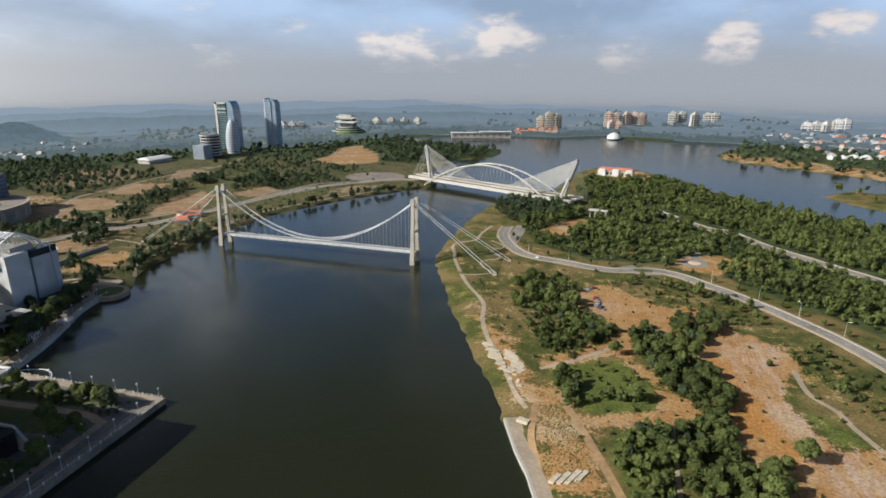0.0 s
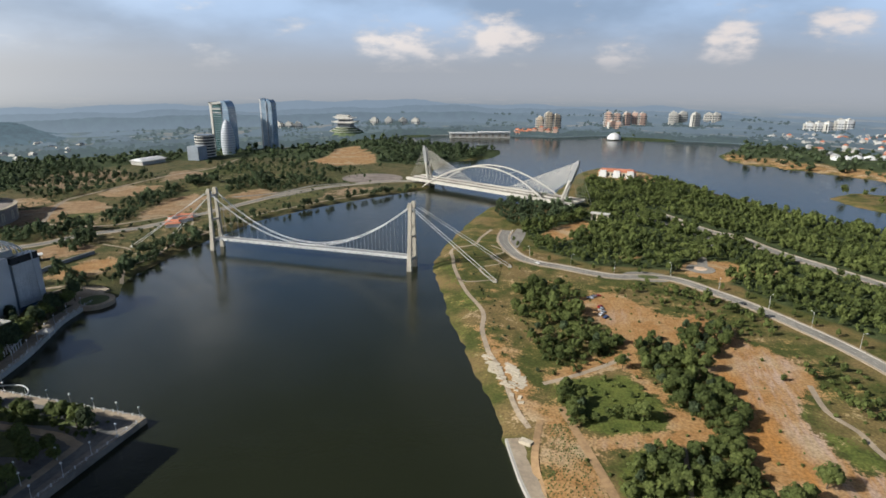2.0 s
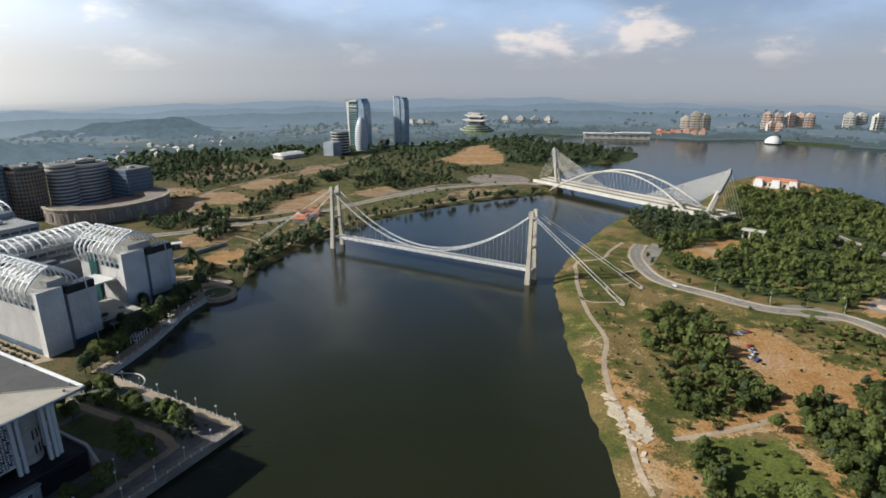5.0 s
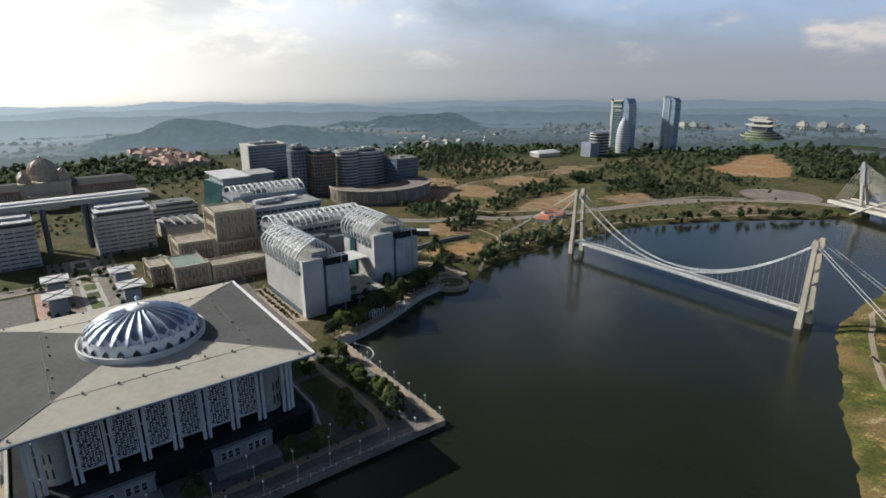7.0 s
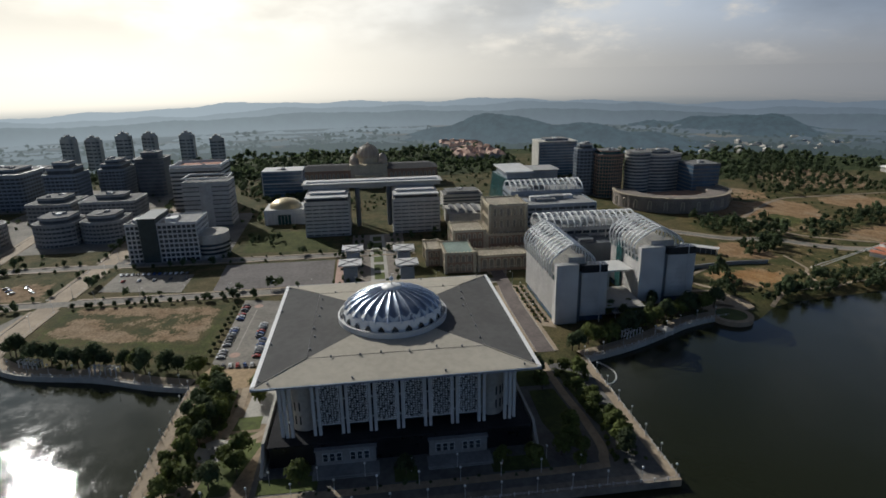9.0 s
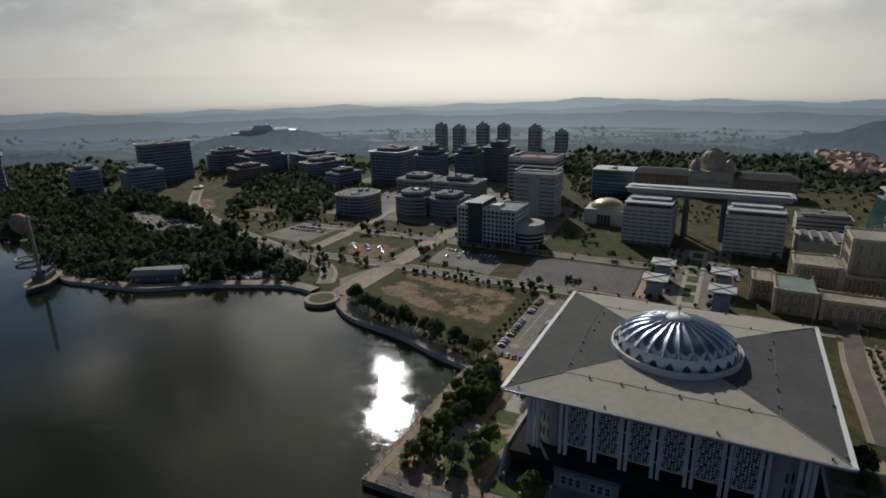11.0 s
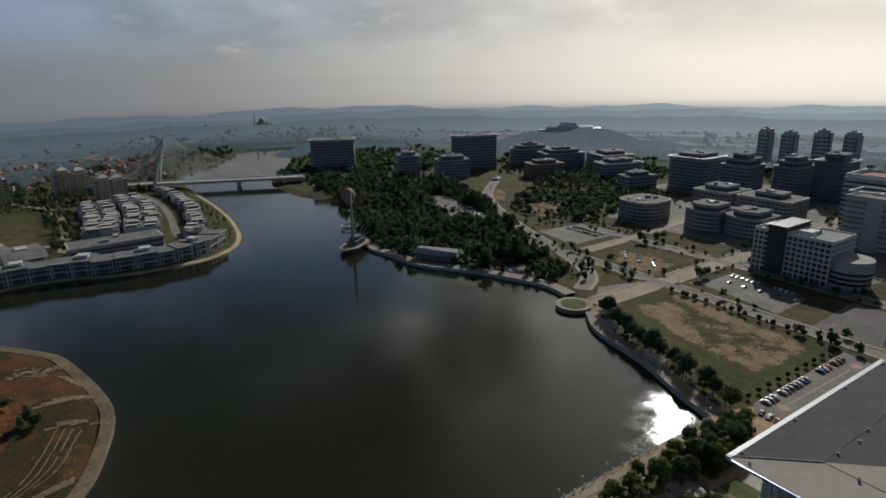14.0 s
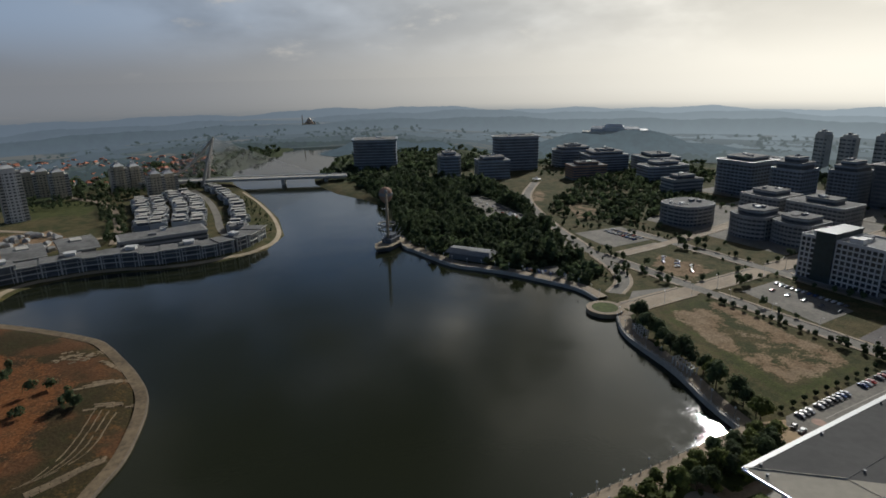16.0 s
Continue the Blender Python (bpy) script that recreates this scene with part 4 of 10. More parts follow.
# ---------------------------------------------------------------- steel mosque
def lattice_screen():
    """Basket-weave metal screen, 6.6 wide and 17 high, in the local x-z plane."""
    g, s = Geo(), 0.94
    for i in range(7):
        for j in range(18):
            x, z = -3.29 + (i + 0.5) * s, (j + 0.5) * s
            if (i + 2 * j) % 5 in (0, 1, 3):
                g.box(x - 0.54, x + 0.54, -0.1, 0.1, z - 0.12, z + 0.12)
            if (2 * i + j) % 5 in (0, 2, 3):
                g.box(x - 0.12, x + 0.12, -0.13, 0.13, z - 0.54, z + 0.54)
    for a, b in ((-3.5, -3.2), (3.2, 3.5)):
        g.box(a, b, -0.18, 0.18, -0.1, 17.3)
    g.box(-3.5, 3.5, -0.18, 0.18, -0.4, -0.05)
    g.box(-3.5, 3.5, -0.18, 0.18, 17.1, 17.4)
    return g.mesh("screen", HOOPWHITE)


def mosque():
    q = thing("mosque", "modern steel mosque with square overhanging roof and fluted blue dome", "mosque", (-238, 95.5, 2.5))
    hx, hy, ze, ix, iy, zi = 48.5, 49.5, 33.2, 32.0, 32.5, 34.6
    o = [(hx, -hy), (hx, hy), (-hx, hy), (-hx, -hy)]
    n = [(ix, -iy), (ix, iy), (-ix, iy), (-ix, -iy)]
    for k in range(4):
        a, b, c, d = o[k], o[(k + 1) % 4], n[(k + 1) % 4], n[k]
        m_ = ROOFCREAM if k % 2 == 0 else ROOFSLATE
        lab = "cream metal roof slope" if k % 2 == 0 else "grey metal roof slope"
        part("roof_slope", Geo().face((*a, ze), (*b, ze), (*c, zi), (*d, zi)), m_, q, lab)
        part("roof_deck", Geo().face((*d, zi), (*c, zi), (0, 0, 36.4)), m_, q, lab)
    # eaves: white edge, sloping soffit
    g = Geo()
    g.prism([(-hx, -hy), (hx, -hy), (hx, hy), (-hx, hy)], ze - 0.9, ze - 0.02)
    part("fascia", g, STEELWHITE, q, "thin white steel roof edge")
    for s in (-1, 1):
        part("roof_edge", Geo().box(-hx, hx, min(s * (hy - 1.3), s * (hy + 0.15)), max(s * (hy - 1.3), s * (hy + 0.15)), ze + 0.04, ze + 0.22), HOOPWHITE, q, "bright white roof edge")
        part("gutter", Geo().box(min(s * (hx - 0.1), s * (hx + 0.5)), max(s * (hx - 0.1), s * (hx + 0.5)), -hy, hy, ze - 0.75, ze - 0.1), BLUESTEEL, q, "blue-grey steel gutter")
    g = Geo().prism([(-42, -43), (42, -43), (42, 43), (-42, 43)], ze - 3.0, ze - 0.9, top=[(-hx + 0.5, -hy + 0.5), (hx - 0.5, -hy + 0.5), (hx - 0.5, hy - 0.5), (-hx + 0.5, hy - 0.5)])
    part("soffit", g, GREY, q, "grey sloping soffit")
    # gutters and hip seams
    for k in range(4):
        g = Geo().tube([(*o[k], ze + 0.05), (*n[k], zi + 0.1)], 0.22, 5)
        part("hip_seam", g, ROOFCREAM, q)
        a, b = n[k], n[(k + 1) % 4]
        part("roof_walkway", Geo().tube([(*a, zi + 0.1), (*b, zi + 0.1)], 0.07, 4), GREY, q)
    # small roof lights and vents
    rs = np.random.RandomState(4)
    vent = Geo().box(-0.25, 0.25, -0.25, 0.25, 0, 0.6).box(-0.36, 0.36, -0.36, 0.36, 0.6, 0.75).mesh("roof_vent", DARKWALL)
    for k in range(4):
        for s in (-24, -14, -5, 6, 15, 25):
            x, y = [(31, s), (s, 31), (-31, s), (s, -31)][k]
            part("roof_vent", vent, None, q, "small dark roof vent", m=pose(x + rs.uniform(-1.5, 1.5), y + rs.uniform(-1.5, 1.5), zi + 0.05))
        for s in (-44, -16, 16, 44):
            x, y = [(46.5, s), (s, 47.5), (-46.5, s), (s, -47.5)][k]
            part("roof_lamp", vent, None, q, "small dark lamp on the roof edge", m=pose(x, y, ze + 0.1))
    dome = part("dome", Geo().lathe([(20.0, 33.0), (20.0, 36.0), (0.1, 36.2)], 48), SILVER, q, "fluted blue steel dome")
    dome.matrix_basis = pose(0, 0, -1.3) @ Matrix.Diagonal((0.96, 0.96, 1.0, 1.0))
    # dome: ring gutter, drum, gores, ribs
    g = Geo().lathe([(21.0, 34.4), (23.2, 34.6), (23.5, 38.9), (22.9, 39.0), (22.5, 37.4), (20.5, 37.6)], 64)
    part("dome_ring", g, STEELWHITE, dome, "pale steel ring round the dome", soft=False)
    drum = Geo().lathe([(21.4, 36.4), (21.3, 39.0), (20.5, 42.3)], 64)
    part("drum", drum, HOOPWHITE, dome, "white steel drum")
    prof = [(20.9, 41.6), (20.3, 42.3), (18.9, 43.4), (16.9, 44.8), (14.2, 46.2), (10.9, 47.3), (7.2, 48.5), (3.6, 49.3), (1.6, 49.6)]
    N = 24
    g, cols = Geo(), 4
    for r, z in prof:
        for k in range(cols + 1):
            w = (k / cols - 0.5) * 2 * math.pi / N
            f = 1 - 0.045 * math.sin(math.pi * k / cols)
            g.v.append((r * f * math.cos(w), r * f * math.sin(w), z - 0.25 * math.sin(math.pi * k / cols)))
    for i in range(len(prof) - 1):
        for k in range(cols):
            a = i * (cols + 1) + k
            g.f.append((a, a + 1, a + cols + 2, a + cols + 1))
    gore = g.mesh("gore", BLUESTEEL, True)
    g, cols = Geo(), 4
    for k in range(cols + 1):
        w = (k / cols - 0.5) * 2 * math.pi / N * 0.96
        lift = 1.9 - 1.35 * (1 - abs(2 * k / cols - 1))
        for z, extra in ((41.4, 0.10), (42.4 + max(lift, 0.25), 0.10)):
            r = float(np.interp(z, [e[1] for e in prof], [e[0] for e in prof])) * (1 - 0.045 * math.sin(math.pi * k / cols)) + extra
            g.v.append((r * math.cos(w), r * math.sin(w), z))
    g.f = [(2 * k, 2 * k + 2, 2 * k + 3, 2 * k + 1) for k in range(cols)]
    petal = g.mesh("petal", HOOPWHITE, True)
    w = math.pi / N
    rib = Geo().tube([(r * math.cos(w), r * math.sin(w), z + 0.1) for r, z in prof], [0.42, 0.42, 0.4, 0.38, 0.34, 0.3, 0.26, 0.2, 0.15], 5).mesh("rib", SILVER, True)
    g = Geo()
    pts = [(-1.9, 0), (1.9, 0), (1.75, 1.1), (1.0, 2.2), (0, 3.1), (-1.0, 2.2), (-1.75, 1.1)]
    g.v = [(0.12, y, z) for y, z in pts] + [(-0.2, y, z) for y, z in pts]
    g.f = [tuple(range(7))] + [(i, (i + 1) % 7, 7 + (i + 1) % 7, 7 + i) for i in range(7)]
    arch = g.mesh("dome_window", GLASSDARK)
    g = Geo()
    g.tube([(0.25, y, z) for y, z in pts[1:] + pts[:1]], 0.16, 4)
    trim = g.mesh("window_trim", STEELWHITE)
    for k in range(N):
        r_ = pose(0, 0, 0, 0, 0, 360 / N * k)
        part("gore", gore, None, dome, "polished blue steel dome panel", m=r_)
        part("rib", rib, None, dome, "silver dome rib", m=r_)
        part("petal", petal, None, dome, "white petal at the dome foot", m=r_)
        part("dome_window", arch, None, dome, "pointed dark window under the dome", m=r_ @ pose(21.35, 0, 38.3, 0, -10) @ Matrix.Diagonal((1, 0.82, 0.78, 1)))
        part("window_trim", trim, None, dome, "white steel trim", m=r_ @ pose(21.35, 0, 38.3, 0, -10) @ Matrix.Diagonal((1, 0.82, 0.78, 1)))
    part("crown", Geo().lathe([(4.4, 49.15), (4.2, 49.75), (1.6, 50.3), (0.5, 50.6)], 24), HOOPWHITE, dome, "white steel crown of the dome", soft=True)
    fin = Geo().tube([(0, 0, 50.3), (0, 0, 55.0)], [0.25, 0.1], 6)
    fin.lathe([(0.05, 52.0), (0.75, 52.4), (0.95, 53.0), (0.75, 53.6), (0.05, 54.0)], 12)
    part("finial", fin, SILVER, dome, "steel finial with a ball", soft=True)
    # hall behind the screens, podium and corner drums
    part("hall", Geo().box(-36, 36, -37, 37, 8.2, 31.0), BLACKGLASS, q, "dark glazed hall wall")
    for sx in (-1, 1):
        for sy in (-1, 1):
            part("corner_drum", Geo().lathe([(5.2, 8.0), (5.2, 31.0)], 20, (sx * 33.0, sy * 34.5, 0)), PALE, q, "cream curved corner wall", soft=True)
            slot = Geo().box(-0.25, 0.25, -0.1, 0.1, 0, 3.4).mesh("slot_window", GLASSDARK)
            for i in range(4):
                for lv in (11.5, 17.0):
                    a_ = math.atan2(sy, sx) + (i - 1.5) * 0.35
                    part("slot_window", slot, None, q, "narrow slot window", m=pose(sx * 33 + 5.22 * math.cos(a_), sy * 34.5 + 5.22 * math.sin(a_), lv, 0, 0, math.degrees(a_) + 90))
    part("podium", Geo().box(-47, 46, -46.5, 47, 0, 8.2), BLACKGLASS, q, "black polished podium")
    part("podium_coping", Geo().box(-47.4, 46.4, -46.9, 47.4, 8.2, 8.7), mat("charcoal_paving", (0.030, 0.030, 0.032), 0.9, vary=0.3, spec=0.1), q)
    for sy in (-1, 1):
        g = Geo()
        y = sy * 48.6
        g.prism([(-47, y - 1.2), (50, y - 1.2), (50, y + 1.2), (-47, y + 1.2)], 0, 1.0, top=None)
        g.v += [(-47, y - 0.5, 9.2), (44, y - 0.5, 9.2), (52, y - 0.5, 1.0), (52, y + 0.5, 1.0), (44, y + 0.5, 9.2), (-47, y + 0.5, 9.2), (-47, y - 0.5, 1.0), (-47, y + 0.5, 1.0)]
        b0 = len(g.v) - 8
        g.f += [(b0, b0 + 1, b0 + 2, b0 + 6), (b0 + 5, b0 + 7, b0 + 3, b0 + 4), (b0, b0 + 5, b0 + 4, b0 + 1), (b0 + 1, b0 + 4, b0 + 3, b0 + 2)]
        part("flank_wall", g, PALE, q, "pale sloping flank wall")
    win = Geo().box(-0.8, 0.8, -0.08, 0.08, 0, 2.9).mesh("entrance_window", GLASSDARK)
    frm = Geo().box(-1.0, -0.8, -0.14, 0.14, -0.1, 3.1).box(0.8, 1.0, -0.14, 0.14, -0.1, 3.1).box(-1.0, 1.0, -0.14, 0.14, 2.9, 3.1).box(-0.8, 0.8, -0.14, 0.14, 1.4, 1.5).mesh("window_frame", STEELWHITE)
    for yc in (-20.0, 20.0):
        part("entrance_block", Geo().box(46, 47.6, yc - 10.5, yc + 10.5, 0, 6.4).box(46, 48.0, yc - 10.9, yc + 10.9, 6.4, 6.8), GREY, q, "pale grey entrance block")
        for i in (-7.2, -4.8, -2.4, 2.4, 4.8, 7.2):
            w_ = part("entrance_window", win, None, q, m=pose(47.66, yc + i, 2.2, 0, 0, 90))
            part("window_frame", frm, None, w_)
        part("landing", Geo().box(47.6, 54, yc - 11.5, yc + 11.5, 0, 0.5).box(54, 55, yc - 11.5, yc + 11.5, 0, 0.25), GREY, q, "pale paved landing")
    # twin-shaft pillars and screens on four sides
    g = Geo()
    for s in (-0.92, 0.92):
        g.prism([(s - 0.55, -0.6), (s + 0.55, -0.6), (s + 0.55, 0.6), (s - 0.55, 0.6)], 0, 18.5)
        g.prism([(s - 0.55, -0.6), (s + 0.55, -0.6), (s + 0.55, 0.6), (s - 0.55, 0.6)], 18.5, 21.5, top=[(s * 1.5 - 0.7, -0.9), (s * 1.5 + 0.7, -0.9), (s * 1.5 + 0.7, 0.9), (s * 1.5 - 0.7, 0.9)])
    g.box(-0.3, 0.3, -0.2, 0.2, 6.0, 6.5)
    g.box(-0.3, 0.3, -0.2, 0.2, 14.0, 14.5)
    pillar = g.mesh("pillar", STEELWHITE)
    screen = lattice_screen()
    back = Geo().box(-3.2, 3.2, 0.9, 1.1, 0, 17.2).mesh("screen_glass", BLACKGLASS)
    for side in range(4):
        r_ = pose(0, 0, 0, 0, 0, 90 * side)
        for i in range(9):
            off = (i - 4) * 10.05
            part("pillar", pillar, None, q, "white twin-shaft steel pillar", m=r_ @ pose(41 if side % 2 == 0 else 42, off * (0.985 if 0 < i < 8 else 0.98), 8.4, 0, 0, 90))
            if 1 <= i < 7:
                sc = part("screen", screen, None, q, "white basket-weave lattice screen", m=r_ @ pose(40.2 if side % 2 == 0 else 41.2, off + 5.0, 12.4, 0, 0, 90))
                part("screen_glass", back, None, sc, "dark glass behind the lattice")
    return q


mosque()


# ---------------------------------------------------------------- suspension bridge
def suspension_bridge():
    a, b = Vector((-121.5, 403.0, 0)), Vector((-289.5, 408.5, 0))
    d = (b - a).normalized()
    n = Vector((-d.y, d.x, 0))
    if n.y < 0:
        n = -n
    q = thing("suspension_bridge", "white concrete suspension bridge with unused narrow deck over the lake", "bridge")
    L, top, deck = (b - a).length, 48.5, 9.0
    for c, out in ((a, -1), (b, 1)):
        py = part("pylon", Geo().prism([(c.x - 2.4, c.y - 8), (c.x + 2.4, c.y - 8), (c.x + 2.4, c.y + 8), (c.x - 2.4, c.y + 8)], -2.5, -0.15), CONCRETE, q, "warm grey concrete twin-leg pylon")
        for s in (-1, 1):
            g = Geo()
            lo, mid_, hi = c + n * s * 6.2, c + n * s * 5.0, c + n * s * 3.8
            for p0, p1, w0, w1, z0, z1 in ((lo, mid_, 1.8, 1.4, -1.0, 18), (mid_, hi, 1.4, 1.15, 18, top - 3)):
                g.prism([(p0.x - w0, p0.y - w0 * 0.7), (p0.x + w0, p0.y - w0 * 0.7), (p0.x + w0, p0.y + w0 * 0.7), (p0.x - w0, p0.y + w0 * 0.7)], z0, z1,
                        top=[(p1.x - w1, p1.y - w1 * 0.7), (p1.x + w1, p1.y - w1 * 0.7), (p1.x + w1, p1.y + w1 * 0.7), (p1.x - w1, p1.y + w1 * 0.7)])
            part("pylon_leg", g, CONCRETE, py, "warm grey concrete pylon leg")
            g = Geo().box(hi.x - 1.7, hi.x + 1.7, hi.y - 1.25, hi.y + 1.25, top - 3, top).box(hi.x - 1.2, hi.x + 1.2, hi.y - 1.0, hi.y + 1.0, top, top + 1.2)
            part("saddle", g, CONCRETE, py, "capping block at the pylon head")
        for z in (deck - 2.2, top - 6, 24.0):
            h = 4.6 if z < 20 else 3.6
            g = Geo().prism([(c.x - 1.2, c.y - h), (c.x + 1.2, c.y - h), (c.x + 1.2, c.y + h), (c.x - 1.2, c.y + h)], z, z + (2.2 if z != 24.0 else 1.4))
            part("cross_beam", g, CONCRETE, py)
    # deck: girder with edge beams, rails and white panels
    M = Matrix((( d.x, n.x, 0, a.x), (d.y, n.y, 0, a.y), (0, 0, 1, 0), (0, 0, 0, 1)))
    g = Geo().box(1.5, L - 1.5, -2.6, 2.6, deck - 0.4, deck + 0.3, M).box(1.5, L - 1.5, -1.6, 1.6, deck - 1.3, deck - 0.4, M)
    part("deck", g, CONCRETE, q, "pale concrete deck slab")
    for s in (-1, 1):
        y0, y1 = sorted((s * 2.6, s * 3.1))
        part("edge_beam", Geo().box(1.5, L - 1.5, y0, y1, deck - 1.0, deck + 1.0, M), WHITE, q, "white edge beam")
        part("guide_rail", Geo().box(2, L - 2, s * 1.4 - 0.35, s * 1.4 + 0.35, deck + 0.3, deck + 1.1, M), GREY, q, "concrete guide rail")
    me_ = Geo().box(-1.9, 1.9, -0.15, 0.15, -0.8, 0.8).mesh("side_panel", WHITE)
    brk = Geo().box(-0.35, 0.35, -0.5, 0.5, -1.4, 0.2).mesh("bracket", GREY)
    for i in range(28):
        x = 4.5 + i * (L - 9) / 27
        for s in (-1, 1):
            part("side_panel", me_, None, q, "white deck side panel", m=M @ pose(x, s * 3.3, deck))
            part("bracket", brk, None, q, m=M @ pose(x + 2.9, s * 2.9, deck))

    def cable_z(x):
        u = x / L * 2 - 1
        return deck + 2.4 + (top - 1.5 - deck - 2.4) * u * u
    for s in (-1, 1):
        pts = []
        for i in range(41):
            x = L * i / 40
            u = abs(x / L * 2 - 1)
            pts.append(M @ Vector((x, s * (3.1 + 0.7 * u), cable_z(x))))
        part("main_cable", Geo().tube(pts, 0.26, 6), WHITE, q, "white main cable", soft=True)
        part("main_cable", Geo().tube([v + Vector((0, 0, 0.75)) for v in pts], 0.16, 5), WHITE, q, "white main cable", soft=True)
        for i in range(1, 28):
            x = L * i / 28
            u = abs(x / L * 2 - 1)
            z = cable_z(x)
            if z - deck < 2.8:
                continue
            part("hanger", Geo().tube([M @ Vector((x, s * 3.05, deck + 0.9)), M @ Vector((x, s * (3.1 + 0.7 * u), z))], 0.09, 4), STEELGREY, q)
    for c, anchors in ((a, ((-57, 385), (-52, 419))), (b, ((-352, 386), (-347, 428)))):
        for k, (x, y) in enumerate(anchors):
            s = -1 if y < 404 else 1
            for e in (-1.0, 1.0):
                h = c + n * s * 3.8
                part("back_stay", Geo().tube([(h.x, h.y + e * 0.5, top - 0.6 + e * 0.6), (x + e * 1.1, y + e * 1.3, 3.0)], 0.19, 6), WHITE, q, "white back stay cable")
            part("anchor_block", Geo().prism([(x - 2, y - 2.2), (x + 2, y - 2.2), (x + 2, y + 2.2), (x - 2, y + 2.2)], 1.5, 3.2, top=[(x - 1.2, y - 1.6), (x + 1.2, y - 1.6), (x + 1.2, y + 1.6), (x - 1.2, y + 1.6)]), CONCRETE, q, "concrete anchor block")
    return q


suspension_bridge()


# ---------------------------------------------------------------- cable-stayed arch bridge
def arch_bridge():
    a, b = Vector((-203, 722, 0)), Vector((-27, 637, 0))
    d = (b - a).normalized()
    n = Vector((-d.y, d.x, 0))
    L = (b - a).length
    M = Matrix(((d.x, n.x, 0, a.x), (d.y, n.y, 0, a.y), (0, 0, 1, 0), (0, 0, 0, 1)))
    q = thing("arch_bridge", "white cable-stayed road bridge with leaning masts and tied arches", "bridge")
    W, dz = 15.0, 9.0
    g = Geo().box(-25, L + 16, -W, W, dz - 1.4, dz, M).box(-22, L + 12, -8, 8, dz - 2.6, dz - 1.4, M)
    part("deck", g, CONCRETE, q, "pale concrete road deck")
    part("carriageway", Geo().box(-25, L + 16, -W + 3, -1.2, dz + 0.01, dz + 0.08, M), ASPHALT, q)
    part("carriageway", Geo().box(-25, L + 16, 1.2, W - 3, dz + 0.01, dz + 0.08, M), ASPHALT, q)
    for y in (-W, -W + 2.6, -0.9, 0.9, W - 2.6, W):
        part("barrier", Geo().box(-25, L + 16, y - 0.25, y + 0.25, dz, dz + 1.1, M), BRIDGEWHITE, q, "white concrete barrier")
    for s in (-1, 1):
        part("deck_edge", Geo().box(-25, L + 16, s * (W + 0.35) - 0.3, s * (W + 0.35) + 0.3, dz - 1.9, dz + 0.4, M), BRIDGEWHITE, q, "white deck edge")
    for x, lean, top in ((2, -9.0, 50.0), (L - 2, 15.0, 52.0)):
        mast = part("mast", Geo().prism([tuple((M @ Vector((x + i, j, 0)))[:2]) for i, j in ((-4, -5), (4, -5), (4, 5), (-4, 5))], -2.5, dz - 1.4), CONCRETE, q, "leaning white mast")
        for s in (-1, 1):
            pts = [M @ Vector((x + lean * k, s * 2.6 * (1 - k) + s * 0.9, dz + (top - dz) * k)) for k in (0, 0.5)]
            part("mast_leg", Geo().tube(pts, [1.7, 1.5], 8), BRIDGEWHITE, mast)
        g = Geo()
        secs = []
        for k, wx, wy in ((0.42, 1.3, 2.4), (0.5, 2.4, 2.6), (0.9, 2.6, 1.8), (1.0, 0.9, 1.0)):
            secs.append([M @ Vector((x + lean * k + i * wx, j * wy, dz + (top - dz) * k)) for i, j in ((-1, -1), (1, -1), (1, 1), (-1, 1))])
        for s0, s1 in zip(secs, secs[1:]):
            for i in range(4):
                g.face(s0[i], s0[(i + 1) % 4], s1[(i + 1) % 4], s1[i])
        g.face(*secs[-1])
        part("mast_head", g, GREY, mast, "broad grey mast head")
        inward = 1 if lean < 0 else -1
        for i in range(30):
            k = 0.52 + 0.46 * i / 29
            far = 22 + 58 * i / 29
            for s in (-1, 1):
                p0 = M @ Vector((x + lean * k, s * 0.7, dz + (top - dz) * k))
                p1 = M @ Vector((x + inward * far, s * 1.2, dz + 0.6))
                part("stay_cable", Geo().tube([p0, p1], 0.085, 3), BRIDGEWHITE, q)
        for i in range(6):
            k = 0.6 + 0.38 * i / 5
            p0 = M @ Vector((x + lean * k, 0, dz + (top - dz) * k))
            p1 = M @ Vector((x - inward * (18 + 3 * i), 0, dz))
            part("back_stay", Geo().tube([p0, p1], 0.16, 3), BRIDGEWHITE, q)
    for s in (-1, 1):
        pts, n_ = [], 36
        for i in range(n_ + 1):
            u = i / n_ * 2 - 1
            pts.append(M @ Vector((L * 0.03 + (L * 0.94) * i / n_, s * (W + 3.0 - 9.5 * (1 - u * u)), 1.5 + 33.0 * (1 - u * u))))
        part("arch", Geo().tube(pts, 0.85, 8), BRIDGEWHITE, q, "white steel arch rib", soft=True)
        for i in range(5, n_ - 4):
            u = i / n_ * 2 - 1
            z = 1.5 + 33.0 * (1 - u * u)
            if z < dz + 3:
                continue
            p1 = M @ Vector((L * 0.03 + (L * 0.94) * i / n_, s * W, dz))
            part("hanger", Geo().tube([pts[i], p1], 0.09, 3), BRIDGEWHITE, q)
    for i in range(8, 29, 4):
        u = i / 36 * 2 - 1
        x, y, z = L * 0.03 + L * 0.94 * i / 36, W + 3.0 - 9.5 * (1 - u * u), 1.5 + 33.0 * (1 - u * u)
        part("strut", Geo().tube([M @ Vector((x, -y, z)), M @ Vector((x, y, z))], 0.35, 5), BRIDGEWHITE, q)
    return q


arch_bridge()


# ---------------------------------------------------------------- buildings
PIER = {}


